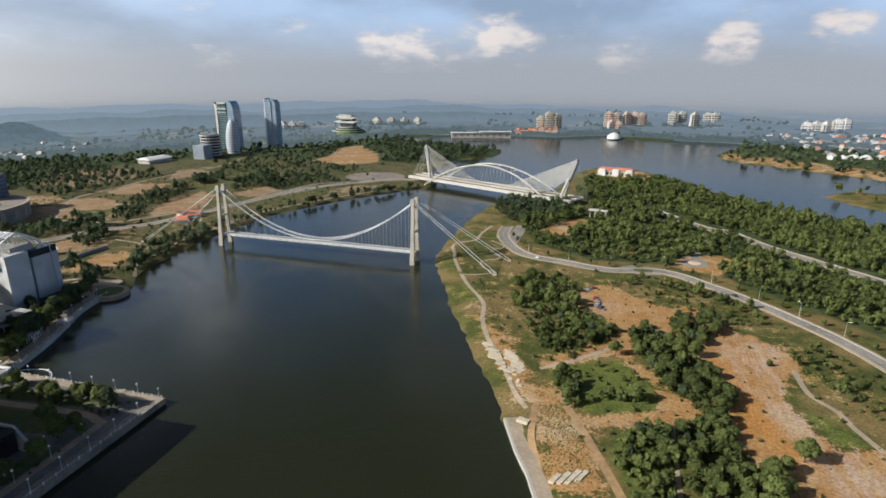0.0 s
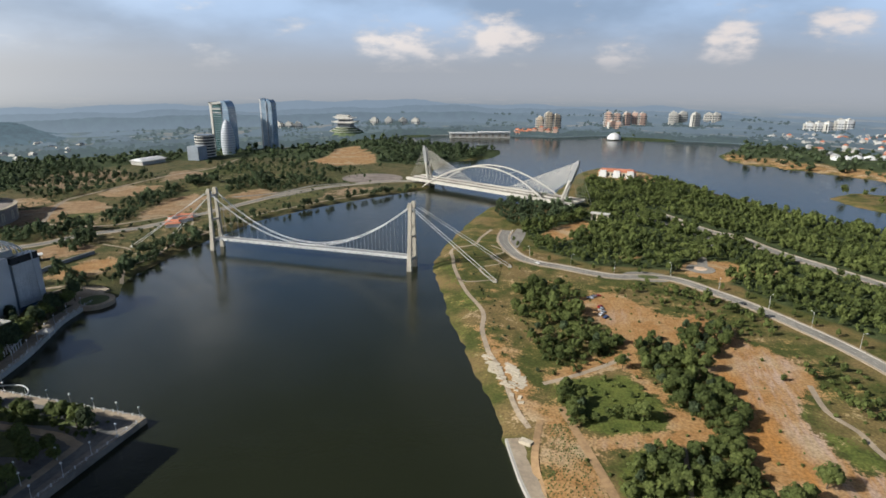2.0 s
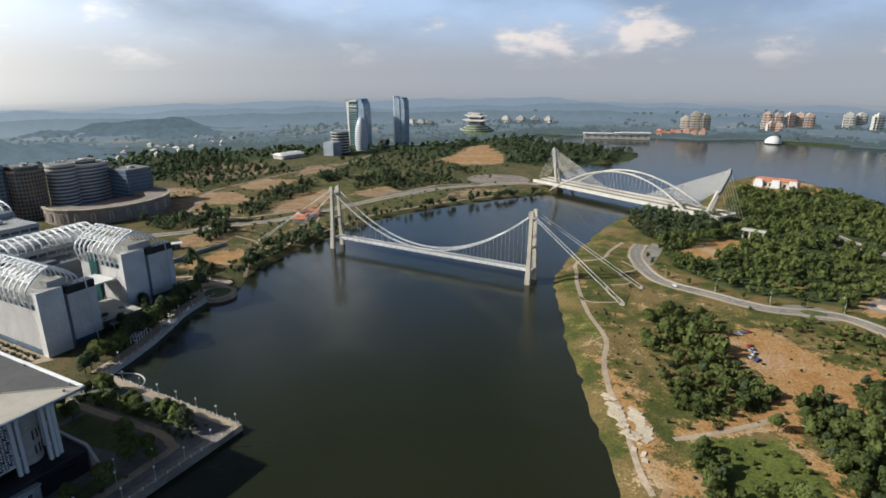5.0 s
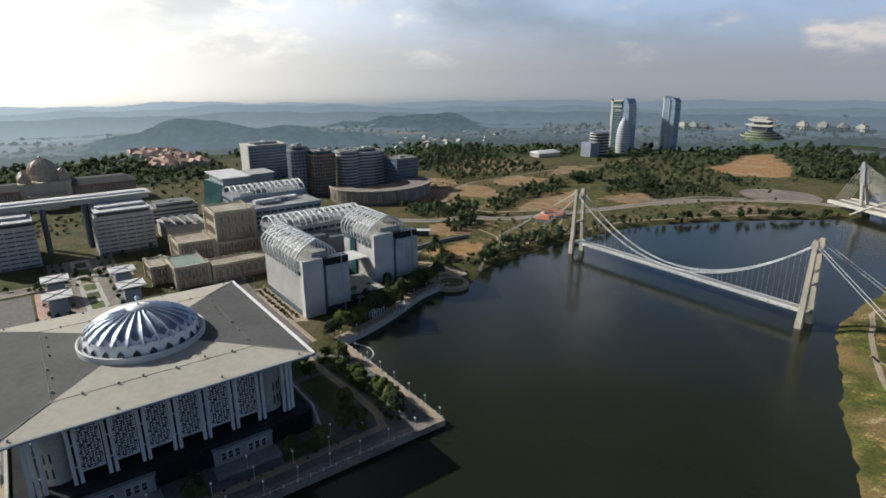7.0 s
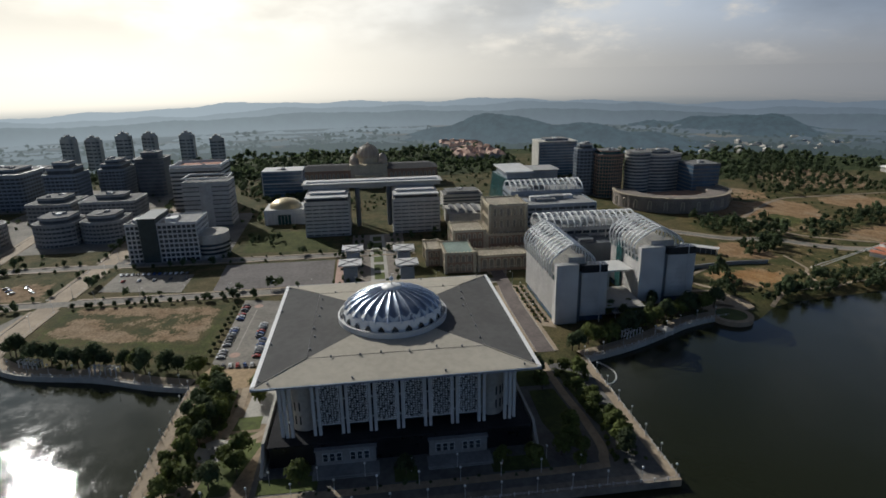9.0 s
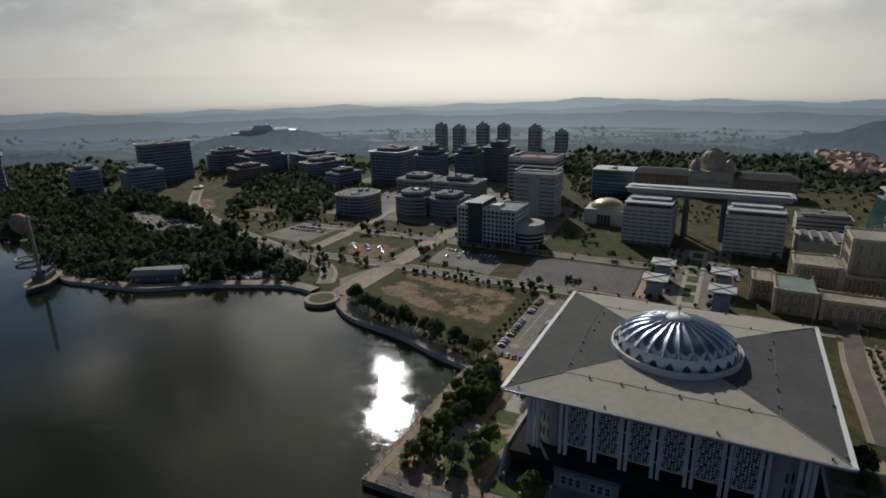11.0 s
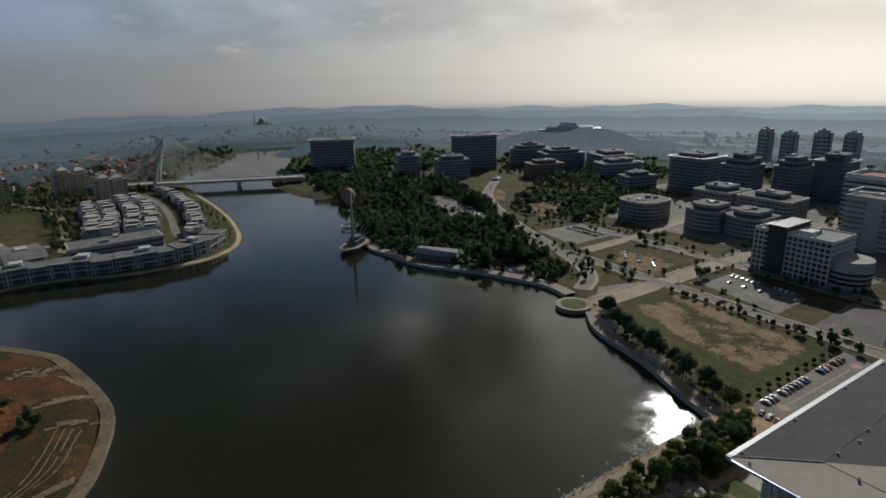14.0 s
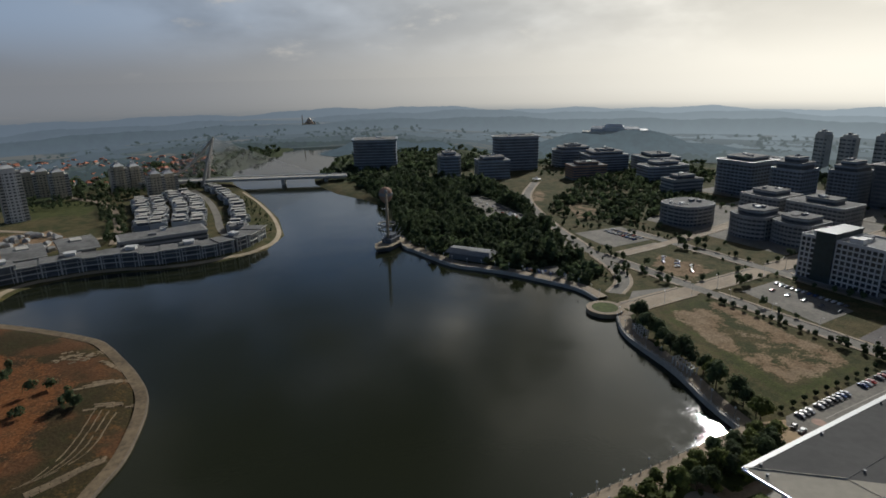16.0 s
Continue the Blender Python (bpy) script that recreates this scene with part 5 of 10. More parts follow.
def slabbed(q, x0, x1, y0, y1, z0, z1, floors, wall, glass, spandrel=0.45, bay=5.0, reveal=0.45, name="storey", piers=True, roof=ROOFGREY, parapet=1.1, units=2, seed=1):
    """Storeys of glass set back behind floor bands and piers, with parapet, roof and roof plant, all as parts of q."""
    part("glazing", Geo().box(x0 + reveal, x1 - reveal, y0 + reveal, y1 - reveal, z0, z1 - 0.1), glass, q)
    h = (z1 - z0) / floors
    band = Geo().box(x0, x1, y0, y1, 0, h * spandrel).mesh("floor_band", wall)
    for i in range(floors):
        part("floor_band", band, None, q, m=pose(0, 0, z0 + h * (i + 1) - h * spandrel))
    g = Geo().box(x0, x1, y0, y0 + 0.5, z1, z1 + parapet).box(x0, x1, y1 - 0.5, y1, z1, z1 + parapet)
    g.box(x0, x0 + 0.5, y0 + 0.5, y1 - 0.5, z1, z1 + parapet).box(x1 - 0.5, x1, y0 + 0.5, y1 - 0.5, z1, z1 + parapet)
    part("parapet", g, wall, q)
    part("roof", Geo().box(x0 + 0.5, x1 - 0.5, y0 + 0.5, y1 - 0.5, z1 + 0.02, z1 + 0.12), roof, q)
    if piers:
        key = (round(z1 - z0, 1), wall.name)
        if key not in PIER:
            PIER[key] = Geo().box(-0.35, 0.35, -0.1, reveal + 0.1, 0, z1 - z0 - 0.05).mesh("pier", wall)
        for ax, lo, hi in ((0, x0, x1), (1, y0, y1)):
            k = max(2, int(round((hi - lo) / bay)))
            for i in range(k + 1):
                s = lo + 0.36 + (hi - lo - 0.72) * i / k
                for e in (0, 1):
                    if ax == 0:
                        part("pier", PIER[key], None, q, m=pose(s, y0 - 0.02 if e == 0 else y1 + 0.02, z0, 0, 0, 0 if e == 0 else 180))
                    else:
                        part("pier", PIER[key], None, q, m=pose(x1 + 0.02 if e == 0 else x0 - 0.02, s, z0, 0, 0, 90 if e == 0 else -90))
    rs = np.random.RandomState(seed)
    for i in range(units):
        w, d = (x1 - x0) * rs.uniform(0.12, 0.3), (y1 - y0) * rs.uniform(0.12, 0.3)
        cx, cy = rs.uniform(x0 + w + 1, x1 - w - 1), rs.uniform(y0 + d + 1, y1 - d - 1)
        hh = rs.uniform(1.8, 3.6)
        part("roof_unit", Geo().box(cx - w / 2, cx + w / 2, cy - d / 2, cy + d / 2, z1 + 0.1, z1 + hh).box(cx - w / 2 - 0.2, cx + w / 2 + 0.2, cy - d / 2 - 0.2, cy + d / 2 + 0.2, z1 + hh, z1 + hh + 0.25), GREY if i % 2 else WHITE, q)


def trellis(q, x0, x1, y0, y1, z0, rise, ribs, along="x", bulge=0.14):
    """Vaulted roof trellis of white steel hoops with diagonal braces over a flat roof."""
    def pt(s, a):
        w, c = math.cos(a) * (0.5 + bulge * math.sin(a) ** 0.6 * abs(math.cos(a))), max(math.sin(a), 0.0)
        if along == "x":
            return Vector((s, (y0 + y1) / 2 - w * (y1 - y0), z0 + (0.55 * c ** 0.75 + 0.45 * (1 - abs(math.cos(a)) ** 1.25)) * rise))
        return Vector(((x0 + x1) / 2 - w * (x1 - x0), s, z0 + (0.55 * c ** 0.75 + 0.45 * (1 - abs(math.cos(a)) ** 1.25)) * rise))
    lo, hi = (x0, x1) if along == "x" else (y0, y1)
    step = (hi - lo) / (ribs - 1)
    for i in range(ribs):
        s = lo + step * i
        pts = [pt(s, math.pi * k / 14) for k in range(15)]
        pts[0] -= Vector((0, 0, 4.0))
        pts[-1] -= Vector((0, 0, 4.0))
        part("hoop", Geo().tube(pts, 0.52, 6), HOOPWHITE, q, "white steel roof hoop")
        if i < ribs - 1:
            us, g = (0.26, 0.38, 0.5, 0.62, 0.74), Geo()
            for k in range(4):
                g.tube([pt(s, math.pi * us[k]), pt(s + step, math.pi * us[k + 1])], 0.26, 4)
                g.tube([pt(s, math.pi * us[k + 1]), pt(s + step, math.pi * us[k])], 0.26, 4)
            part("lattice", g, HOOPWHITE, q)
            # pointed loops at both feet
            for a in (0.0, math.pi):
                f, g2, m = pt(s, a), pt(s + step, a), pt(s + step / 2, a)
                drop = Vector((0, 0, 4.4))
                part("foot_loop", Geo().tube([f - drop, f * 0.8 + m * 0.2 - drop * 0.45, m - drop * 0.1, g2 * 0.8 + m * 0.2 - drop * 0.45, g2 - drop], 0.30, 5), HOOPWHITE, q)
    for a in (0.26, 0.5, 0.74):
        part("purlin", Geo().tube([pt(lo, math.pi * a), pt(hi, math.pi * a)], 0.24, 5), HOOPWHITE, q, "white steel purlin")


def screened_block(label, x0, x1, y0, y1, zw, canopy_rise, ribs):
    """Tall office block in white perforated cladding under a hooped trellis; long side faces -y."""
    q = thing("office_block", label, "office building", (0, 0, 0), group="trellis-roofed blocks")
    z0 = PLAIN + 3.5
    part("core", Geo().box(x0 + 0.8, x1 - 0.8, y0 + 0.8, y1 - 0.8, PLAIN - 0.5, zw - 0.5), GLASSBLUE, q, "blue glazed core")
    # cladding panels, storey by storey
    nx, nz = max(4, int((x1 - x0) / 4.5)), 9
    w, h = (x1 - x0) / nx, (zw - z0) / nz
    pan = Geo().box(-w / 2 + 0.05, w / 2 - 0.05, -0.3, 0.3, 0.04, h - 0.04)
    for i in range(6):
        cx = (i - 2.5) * w / 6.0
        pan.box(cx - w * 0.035, cx + w * 0.035, -0.38, -0.3, 0.06, h - 0.06)
    pan = pan.mesh("cladding_panel", CLAD)
    for i in range(nx):
        for j in range(nz):
            for e, y in ((0, y0 + 0.3), (180, y1 - 0.3)):
                part("cladding_panel", pan, None, q, m=pose(x0 + (i + 0.5) * w, y, z0 + j * h, 0, 0, e))
    # lake end: fin, glazed slot, clad bay
    d = y1 - y0
    part("end_fin", Geo().box(x1 - 2.5, x1 + 2.2, y0 - 0.05, y0 + d * 0.42, PLAIN, zw + 5.5), CLAD, q, "plain pale end wall")
    part("end_slot", Geo().box(x1 - 1.5, x1 + 0.3, y0 + d * 0.42, y0 + d * 0.50, PLAIN, zw + 0.5), DARKWALL, q, "dark glazed slot")
    ny = 4
    wy = d * 0.50 / ny
    pan2 = Geo().box(-0.3, 0.3, -wy / 2 + 0.05, wy / 2 - 0.05, 0.04, h - 0.04)
    for j in range(2):
        pan2.box(0.3, 0.44, (j - 0.5) * wy * 0.5 - 0.12, (j - 0.5) * wy * 0.5 + 0.12, 0.06, h - 0.06)
    pan2 = pan2.mesh("cladding_panel", CLAD)
    for i in range(ny):
        for j in range(nz):
            part("cladding_panel", pan2, None, q, m=pose(x1 + 0.6, y0 + d * 0.50 + (i + 0.5) * wy, z0 + j * h))
            part("cladding_panel", pan2, None, q, m=pose(x0 - 0.3, y0 + d * 0.05 + (i + 0.5) * d * 0.22, z0 + j * h, 0, 0, 180))
    part("upper_glazing", Geo().box(x1 - 6, x1 + 0.4, y0 + d * 0.5, y1, zw + 0.1, zw + 4.2), BLACKGLASS, q, "dark rooftop glazing")
    part("roof", Geo().box(x0, x1, y0, y1, zw - 0.4, zw), ROOFDARK, q)
    part("penthouse", Geo().box(x0 + 3, x1 - 3, y0 + 5, y1 - 11, zw, zw + 4.6).box(x0 + 2.6, x1 - 2.6, y0 + 4.6, y1 - 10.6, zw + 4.6, zw + 5.0).box(x1 - 9, x1 - 3, y0 + 8, y1 - 12, zw + 5, zw + 8), PALE, q, "plant room under the trellis")
    # frieze of glazed openings under the hoops
    slit = Geo().box(-1.3, 1.3, -0.2, 0.2, 0, 2.4).mesh("frieze_window", GLASSTEAL)
    for i in range(nx):
        for e, y in ((0, y0 - 0.1), (180, y1 + 0.1)):
            part("frieze_window", slit, None, q, m=pose(x0 + (i + 0.5) * w, y, zw - 3.4, 0, 0, e))
    # dark solid box stands in for the shade under the cladding
    part("shaded_storey", Geo().box(x0 + 1, x1 - 1, y0 + 1.5, y1 - 1.5, PLAIN - 0.4, z0), DARKWALL, q, "ground storey with shade put into its dark colour")
    trellis(q, x0, x1 - 4, y0 - 0.7, y1 - 6.5, zw + 1.2, canopy_rise, ribs)
    # raking prop at the lake end
    part("prop", Geo().tube([(x1 + 2.0, y1 - 4, PLAIN), (x1 + 1.5, y1 - 5, zw + 6)], 0.35, 6), STEELWHITE, q, "white raking prop")
    return q


screened_block("white patterned office block under a hooped white trellis", -351, -294, 184, 213, 30.6, 14.0, 12)
bb = screened_block("white patterned office block with teal glass and hooped trellis", -352, -313, 240, 274, 31.6, 14.5, 9)
part("teal_strip", Geo().box(-341, -334, 238.6, 240.4, PLAIN, 34), GLASSTEAL, bb, "teal glass strip")
cn = thing("canopy", "white flat canopy bridging two office blocks", "canopy", (-327, 226, PLAIN))
part("slab", Geo().prism([(-10, -13), (8, -13), (8, 13.5), (-10, 13.5)], 18.4, 19.2), WHITE, cn)
for x_ in (-8, 6):
    part("post", Geo().tube([(x_, 0, -0.3), (x_, 0, 18.4)], 0.4, 8), STEELWHITE, cn)
lb = thing("low_building", "low lakeside hall with pale flat roof between the blocks", "building", (-309, 226, PLAIN))
part("hall", Geo().box(-14, 10, -11, 11, -0.4, 6.0), DARKWALL, lb)
part("roof", Geo().prism([(-16, -12.5), (13, -12.5), (16, 10), (-16, 12)], 6.0, 6.7), PALE, lb, "pale flat roof slab")
part("porch", Geo().box(10, 16, -8, 6, 3.6, 4.1).box(15, 15.4, -7, -6.6, -0.3, 3.6).box(15, 15.4, 4.6, 5, -0.3, 3.6), WHITE, lb)

# courtyard block with straight trellis behind
q = thing("office_block", "grey office block with a long white hooped roof trellis", "office building", (-396, 238, PLAIN), group="trellis-roofed blocks")
part("plinth", Geo().box(-16, 16, -36, 36, -0.5, 0.6), GREY, q)
slabbed(q, -15, 15, -35, 33, 0.6, 28.5, 7, MIDGREY, GLASSDARK, bay=5.5, units=3, seed=3)
trellis(q, -10, 14, -35, 33, 30.2, 6.6, 16, along="y")
part("court_block", Geo().box(15, 32, -20, 8, -0.4, 22).box(14.6, 32.4, -20.4, 8.4, 22, 22.6).box(17, 30, -14, -4, 22.6, 24.6), DARKWALL, q, "dark cubic wing")

q = thing("office_block", "grey slab block with flat roof decks and white roof trellis", "office building", (-468, 235, PLAIN), group="trellis-roofed blocks")
part("plinth", Geo().box(-28, 28, -33, 31, -0.5, 0.6), GREY, q)
slabbed(q, -10, 27, -32, 30, 0.6, 31.0, 8, SLATE, GLASSDARK, bay=6, units=4, seed=5)
part("stair_tower", Geo().box(20, 29, -34, -26, -0.4, 35).box(19.6, 29.4, -34.4, -25.6, 35, 35.6), SLATE, q, "blue-grey stair tower")
slabbed(q, -40, -11, -30, 34, 0.6, 34.0, 8, SLATE, GLASSDARK, bay=6, units=2, seed=6)
trellis(q, -38, -14, -29, 33, 35.6, 6.6, 14, along="y")

# green glazed hall
q = thing("glass_building", "teal glass building with a white sloping roof plate", "building", (-590, 232, PLAIN))
part("glazing", Geo().prism([(-26, -17), (24, -17), (24, 17), (-26, 17)], -0.4, 30, top=[(-24, -14), (24, -10), (24, 15), (-24, 15)]), GLASSTEAL, q)
part("roof_plate", Geo().prism([(-28, -12), (27, -12), (27, 17), (-28, 17)], 36, 37.2), WHITE, q, "white roof plate")
part("attic", Geo().box(-24, 23, -9, 14, 30, 36), SLATE, q)
for i in range(8):
    part("mullion", Geo().tube([(24.3, -16 + i * 4.5, 0), (24.3, -10 + i * 3.55, 30)], 0.3, 4), SLATE, q)
part("rear_wing", Geo().box(-60, -30, 10, 60, -0.4, 28).box(-62, -28, 8, 62, 28, 28.8), MIDGREY, q, "grey roofed wing")

# ornate cream blocks
ARCHWIN = {}
STONESCREEN = mat("pale_stone_screen", (0.27, 0.235, 0.19), 0.85, vary=0.2, grain=1.5)
TANROOF = mat("dusty_tan_roof", (0.33, 0.29, 0.22), 0.9, vary=0.25, grain=0.4)
BRICKTAN = mat("pinkish_brown_stone", (0.33, 0.225, 0.165), 0.85, vary=0.18, grain=0.6)


def arched_window(w, h):
    if (w, h) not in ARCHWIN:
        pts = [(-w / 2, 0), (w / 2, 0)] + [(w / 2 * math.cos(a), h - w / 2 + w / 2 * math.sin(a)) for a in [math.pi * k / 6 for k in range(7)]]
        g = Geo()
        k = len(pts)
        g.v = [(x, -0.12, z) for x, z in pts] + [(x, 0.1, z) for x, z in pts]
        g.f = [tuple(range(k))] + [(i, (i + 1) % k, k + (i + 1) % k, k + i) for i in range(k)]
        ring = Geo().tube([(x, -0.16, z) for x, z in pts[1:] + pts[:1]], 0.42, 4)
        ARCHWIN[(w, h)] = (g.mesh("window", STONESCREEN), ring.mesh("window_surround", CREAM))
    return ARCHWIN[(w, h)]


def ornate(label, x0, x1, y0, y1, z1, wall, rows, roof, bay=4.2, win=(2.2, 3.4)):
    q = thing("ornate_building", label, "office building", ((x0 + x1) / 2, (y0 + y1) / 2, PLAIN), group="ornate cream buildings")
    w, d, h = (x1 - x0) / 2, (y1 - y0) / 2, z1 - PLAIN
    part("wall", Geo().box(-w, w, -d, d, -0.4, h), wall, q)
    part("cornice", Geo().box(-w - 0.5, w + 0.5, -d - 0.5, d + 0.5, h, h + 0.7), CREAM, q, "cream cornice")
    g = Geo()
    for a, b, c, e in ((-w, w, -d, -d + 0.6), (-w, w, d - 0.6, d), (-w, -w + 0.6, -d + 0.6, d - 0.6), (w - 0.6, w, -d + 0.6, d - 0.6)):
        g.box(a, b, c, e, h + 0.7, h + 1.5)
        k = max(2, int(max(b - a, e - c) / 2.4))
        for i in range(k):
            u = (i + 0.5) / k
            mx, my = (a + (b - a) * u, (c + e) / 2) if b - a > e - c else ((a + b) / 2, c + (e - c) * u)
            g.box(mx - 0.45, mx + 0.45, my - 0.45, my + 0.45, h + 1.5, h + 2.1)
    part("parapet", g, CREAM, q, "cream parapet")
    part("roof", Geo().box(-w + 0.6, w - 0.6, -d + 0.6, d - 0.6, h + 0.72, h + 0.85), roof, q)
    part("string_course", Geo().box(-w - 0.2, w + 0.2, -d - 0.2, d + 0.2, h * 0.3, h * 0.3 + 0.4), CREAM, q)
    for sx in (-1, 1):
        for sy in (-1, 1):
            part("corner_pier", Geo().box(sx * w - 1.0, sx * w + 1.0, sy * d - 1.0, sy * d + 1.0, -0.4, h + 2.2), CREAM, q, "cream corner pier")
    wm, sm = arched_window(*win)
    hh = h / rows
    for j in range(rows):
        z = hh * j + hh * 0.2
        for lo, hi, side in ((-w, w, 0), (-d, d, 90), (-w, w, 180), (-d, d, -90)):
            k = max(2, int((hi - lo - 2) / bay))
            for i in range(k):
                s = lo + 1.5 + (hi - lo - 3) * (i + 0.5) / k
                m = {0: pose(s, -d - 0.02, z), 90: pose(w + 0.02, s, z, 0, 0, 90), 180: pose(s, d + 0.02, z, 0, 0, 180), -90: pose(-w - 0.02, s, z, 0, 0, -90)}[side]
                wd = part("window", wm, None, q, m=m)
                part("window_surround", sm, None, wd)
    return q


ornate("cream arcaded office tower with tall arched windows", -455, -426, 176, 204, 38.0, TAN, 4, TANROOF, 4.4, (2.4, 5.6))
ornate("brown base storeys of an arcaded tower", -458, -420, 173, 208, 17.0, BRICKTAN, 2, TANROOF, 4.5, (2.6, 5.0))
ornate("long low brown arcaded wing with cream trim", -400, -384, 160, 206, 12.5, BRICKTAN, 1, TANROOF, 4.8, (3.4, 7.0))
ornate("brown arcaded corner pavilion with green-grey roof", -414, -384, 137, 157, 15.5, BRICKTAN, 2, ROOFGREEN, 4.4, (2.8, 4.8))
ornate("brown pavilion with cream trim and green-grey roof", -425, -402, 126, 136, 13.5, BRICKTAN, 2, TANROOF, 4.6, (2.2, 3.6))
ornate("brown block with cream trim and flat roof", -446, -420, 148, 171, 21.0, BRICKTAN, 3, TANROOF, 4.2, (2.0, 3.8))

# prime office: two white slabs under a long roof beam
for y0_, y1_ in ((33, 70), (107, 147)):
    q = thing("office_block", "white banded slab block flanking the ceremonial axis", "office building", (-518, (y0_ + y1_) / 2, PLAIN), group="white slab pair")
    d_ = (y1_ - y0_) / 2
    part("plinth", Geo().box(-23, 23, -d_ - 0.5, d_ + 0.5, -0.5, 0.7), GREY, q)
    slabbed(q, -22, 22, -d_, d_, 0.7, 29.0, 9, OFFWHITE, GLASSGREY, spandrel=0.66, bay=6.5, units=0)
    part("upper_storey", Geo().box(-20, 20, -d_ + 2, d_ - 2, 29.2, 32.5), GLASSDARK, q)
    part("roof_plate", Geo().box(-22.5, 21, -d_ + 0.5, d_ - 0.5, 32.5, 33.3), WHITE, q, "thin white roof plate")
    part("roof_plate", Geo().box(-22, 10, -d_ + 3, d_ - 3, 34.5, 35.2).box(-20, 8, -d_ + 5, d_ - 5, 33.3, 34.5), WHITE, q, "thin white roof plate")
q = thing("gateway_beam", "long pale roof beam on dark grey columns spanning two blocks", "building", (-533, 91, PLAIN))
part("beam", Geo().box(-9, 9, -60, 60, 35.5, 39.0).box(-11, 11, -62, 62, 39.0, 39.7), PALE, q, "pale roof beam")
for y_ in (-14, 14):
    part("column", Geo().tube([(6, y_, -0.3), (6, y_, 35.5)], 2.0, 10), DARKWALL, q, "dark grey round column")
    part("column", Geo().tube([(-6, y_, -0.3), (-6, y_, 35.5)], 2.0, 10), DARKWALL, q, "dark grey round column")
part("roof_fin", Geo().box(-11, 11, -60, 60, 39.7, 40.1).box(3, 5, -58, 58, 40.1, 41.2), WHITE, q, "thin white roof plate")

# domed government palace
q = thing("domed_palace", "long brown palace with a large dome between small domes", "palace", (-735, 88, PLAIN))
part("plinth", Geo().box(-22, 22, -86, 84, -0.5, 1.0), GREY, q)
part("centre", Geo().box(-20, 24, -22, 22, 1, 26).box(-21, 25, -23, 23, 26, 27), CREAM, q)
for s in (-1, 1):
    w_ = part("wing", Geo().box(-16, 16, min(s * 22, s * 83), max(s * 22, s * 83), 1, 20), RUST, q, "brown wing")
    part("wing_roof", Geo().prism([(-18, min(s * 22, s * 85)), (18, min(s * 22, s * 85)), (18, max(s * 22, s * 85)), (-18, max(s * 22, s * 85))], 20, 25, top=[(-6, min(s * 24, s * 74)), (6, min(s * 24, s * 74)), (6, max(s * 24, s * 74)), (-6, max(s * 24, s * 74))]), ROOFSLATE, q, "dark hipped roof")
    wm_, sm_ = arched_window(2.6, 12.0)
    for i in range(11):
        wd = part("window", wm_, None, q, m=pose(16.05, s * (27 + i * 5.2), 4, 0, 0, 90))
        part("window_surround", sm_, None, wd)
    for sx in (-8, 14):
        part("small_dome", Geo().lathe([(5.4, 0), (6.0, 2.5), (5.4, 5.2), (3.6, 7.6), (1.2, 9.2), (0.2, 11)], 20, (sx, s * 17, 27)), PINKDOME, q, "small ribbed dome", soft=True)
part("drum", Geo().lathe([(12.5, 27), (12.5, 33), (13.2, 33.4)], 28), CREAM, q)
part("dome", Geo().lathe([(12.6, 33), (13.4, 36), (12.6, 40), (10.3, 44), (6.6, 47), (2.0, 49), (0.3, 51.5)], 28), PINKDOME, q, "large pinkish gold dome", soft=True)
for k in range(16):
    w_ = 2 * math.pi * k / 16
    part("dome_rib", Geo().tube([(r * 1.01 * math.cos(w_), r * 1.01 * math.sin(w_), z) for r, z in ((12.6, 33), (13.4, 36), (12.6, 40), (10.3, 44), (6.6, 47), (2.0, 49))], 0.35, 4), CREAM, q)
part("portico", Geo().box(24, 34, -16, 16, -0.3, 15).box(23.5, 35, -17, 17, 15, 16.2), CREAM, q)

# white hall with gold dome
q = thing("domed_hall", "white drum hall with a shallow pale gold dome", "building", (-560, 9, PLAIN))
part("drum_wall", Geo().prism([(-16, -18), (15, -18), (15, 18), (-16, 18)], -0.4, 13.5), WHITE, q)
part("side_block", Geo().box(-18, 17, 12, 22, -0.4, 9), WHITE, q)
part("dome", Geo().lathe([(14.8, 13.6), (14.2, 15.6), (12.4, 18.0), (9.2, 20.0), (5.0, 21.2), (0.4, 21.6)], 32), GOLD, q, "shallow pale gold dome", soft=True)
part("entrance", Geo().box(15, 15.5, -6, 6, 0, 9), GLASSTEAL, q, "tall glazed entrance")
for i in range(5):
    part("mullion", Geo().box(15.5, 15.8, -6.2 + i * 3, -5.9 + i * 3, 0, 9.2), WHITE, q)
for s in (-1, 1):
    for i in range(3):
        part("buttress", Geo().prism([(14.6, s * (9 + 3.5 * i) - 0.4), (17, s * (9 + 3.5 * i) - 0.4), (17, s * (9 + 3.5 * i) + 0.4), (14.6, s * (9 + 3.5 * i) + 0.4)], -0.3, 12, top=[(14.6, s * (9 + 3.5 * i) - 0.4), (15.2, s * (9 + 3.5 * i) - 0.4), (15.2, s * (9 + 3.5 * i) + 0.4), (14.6, s * (9 + 3.5 * i) + 0.4)]), WHITE, q)

# gridded office with teal tower
q = thing("office_block", "white gridded office block with dark teal stair tower", "office building", (-462, -64, PLAIN), group="city buildings")
part("plinth", Geo().box(-17, 18, -27, 40, -0.5, 0.6), GREY, q)
slabbed(q, -16, 16, -26, -16, 0.6, 29, 8, WHITE, GLASSDARK, spandrel=0.3, bay=3.5, units=1, seed=8)
part("teal_tower", Geo().box(-14, 17.5, -16, -4, -0.3, 33).box(-14.4, 17.9, -16.4, -3.6, 33, 34), mat("dark_grey_teal_cladding", (0.028, 0.045, 0.047), 0.35, vary=0.25, grain=0.3, bump=0.0), q, "dark grey-teal stair tower")
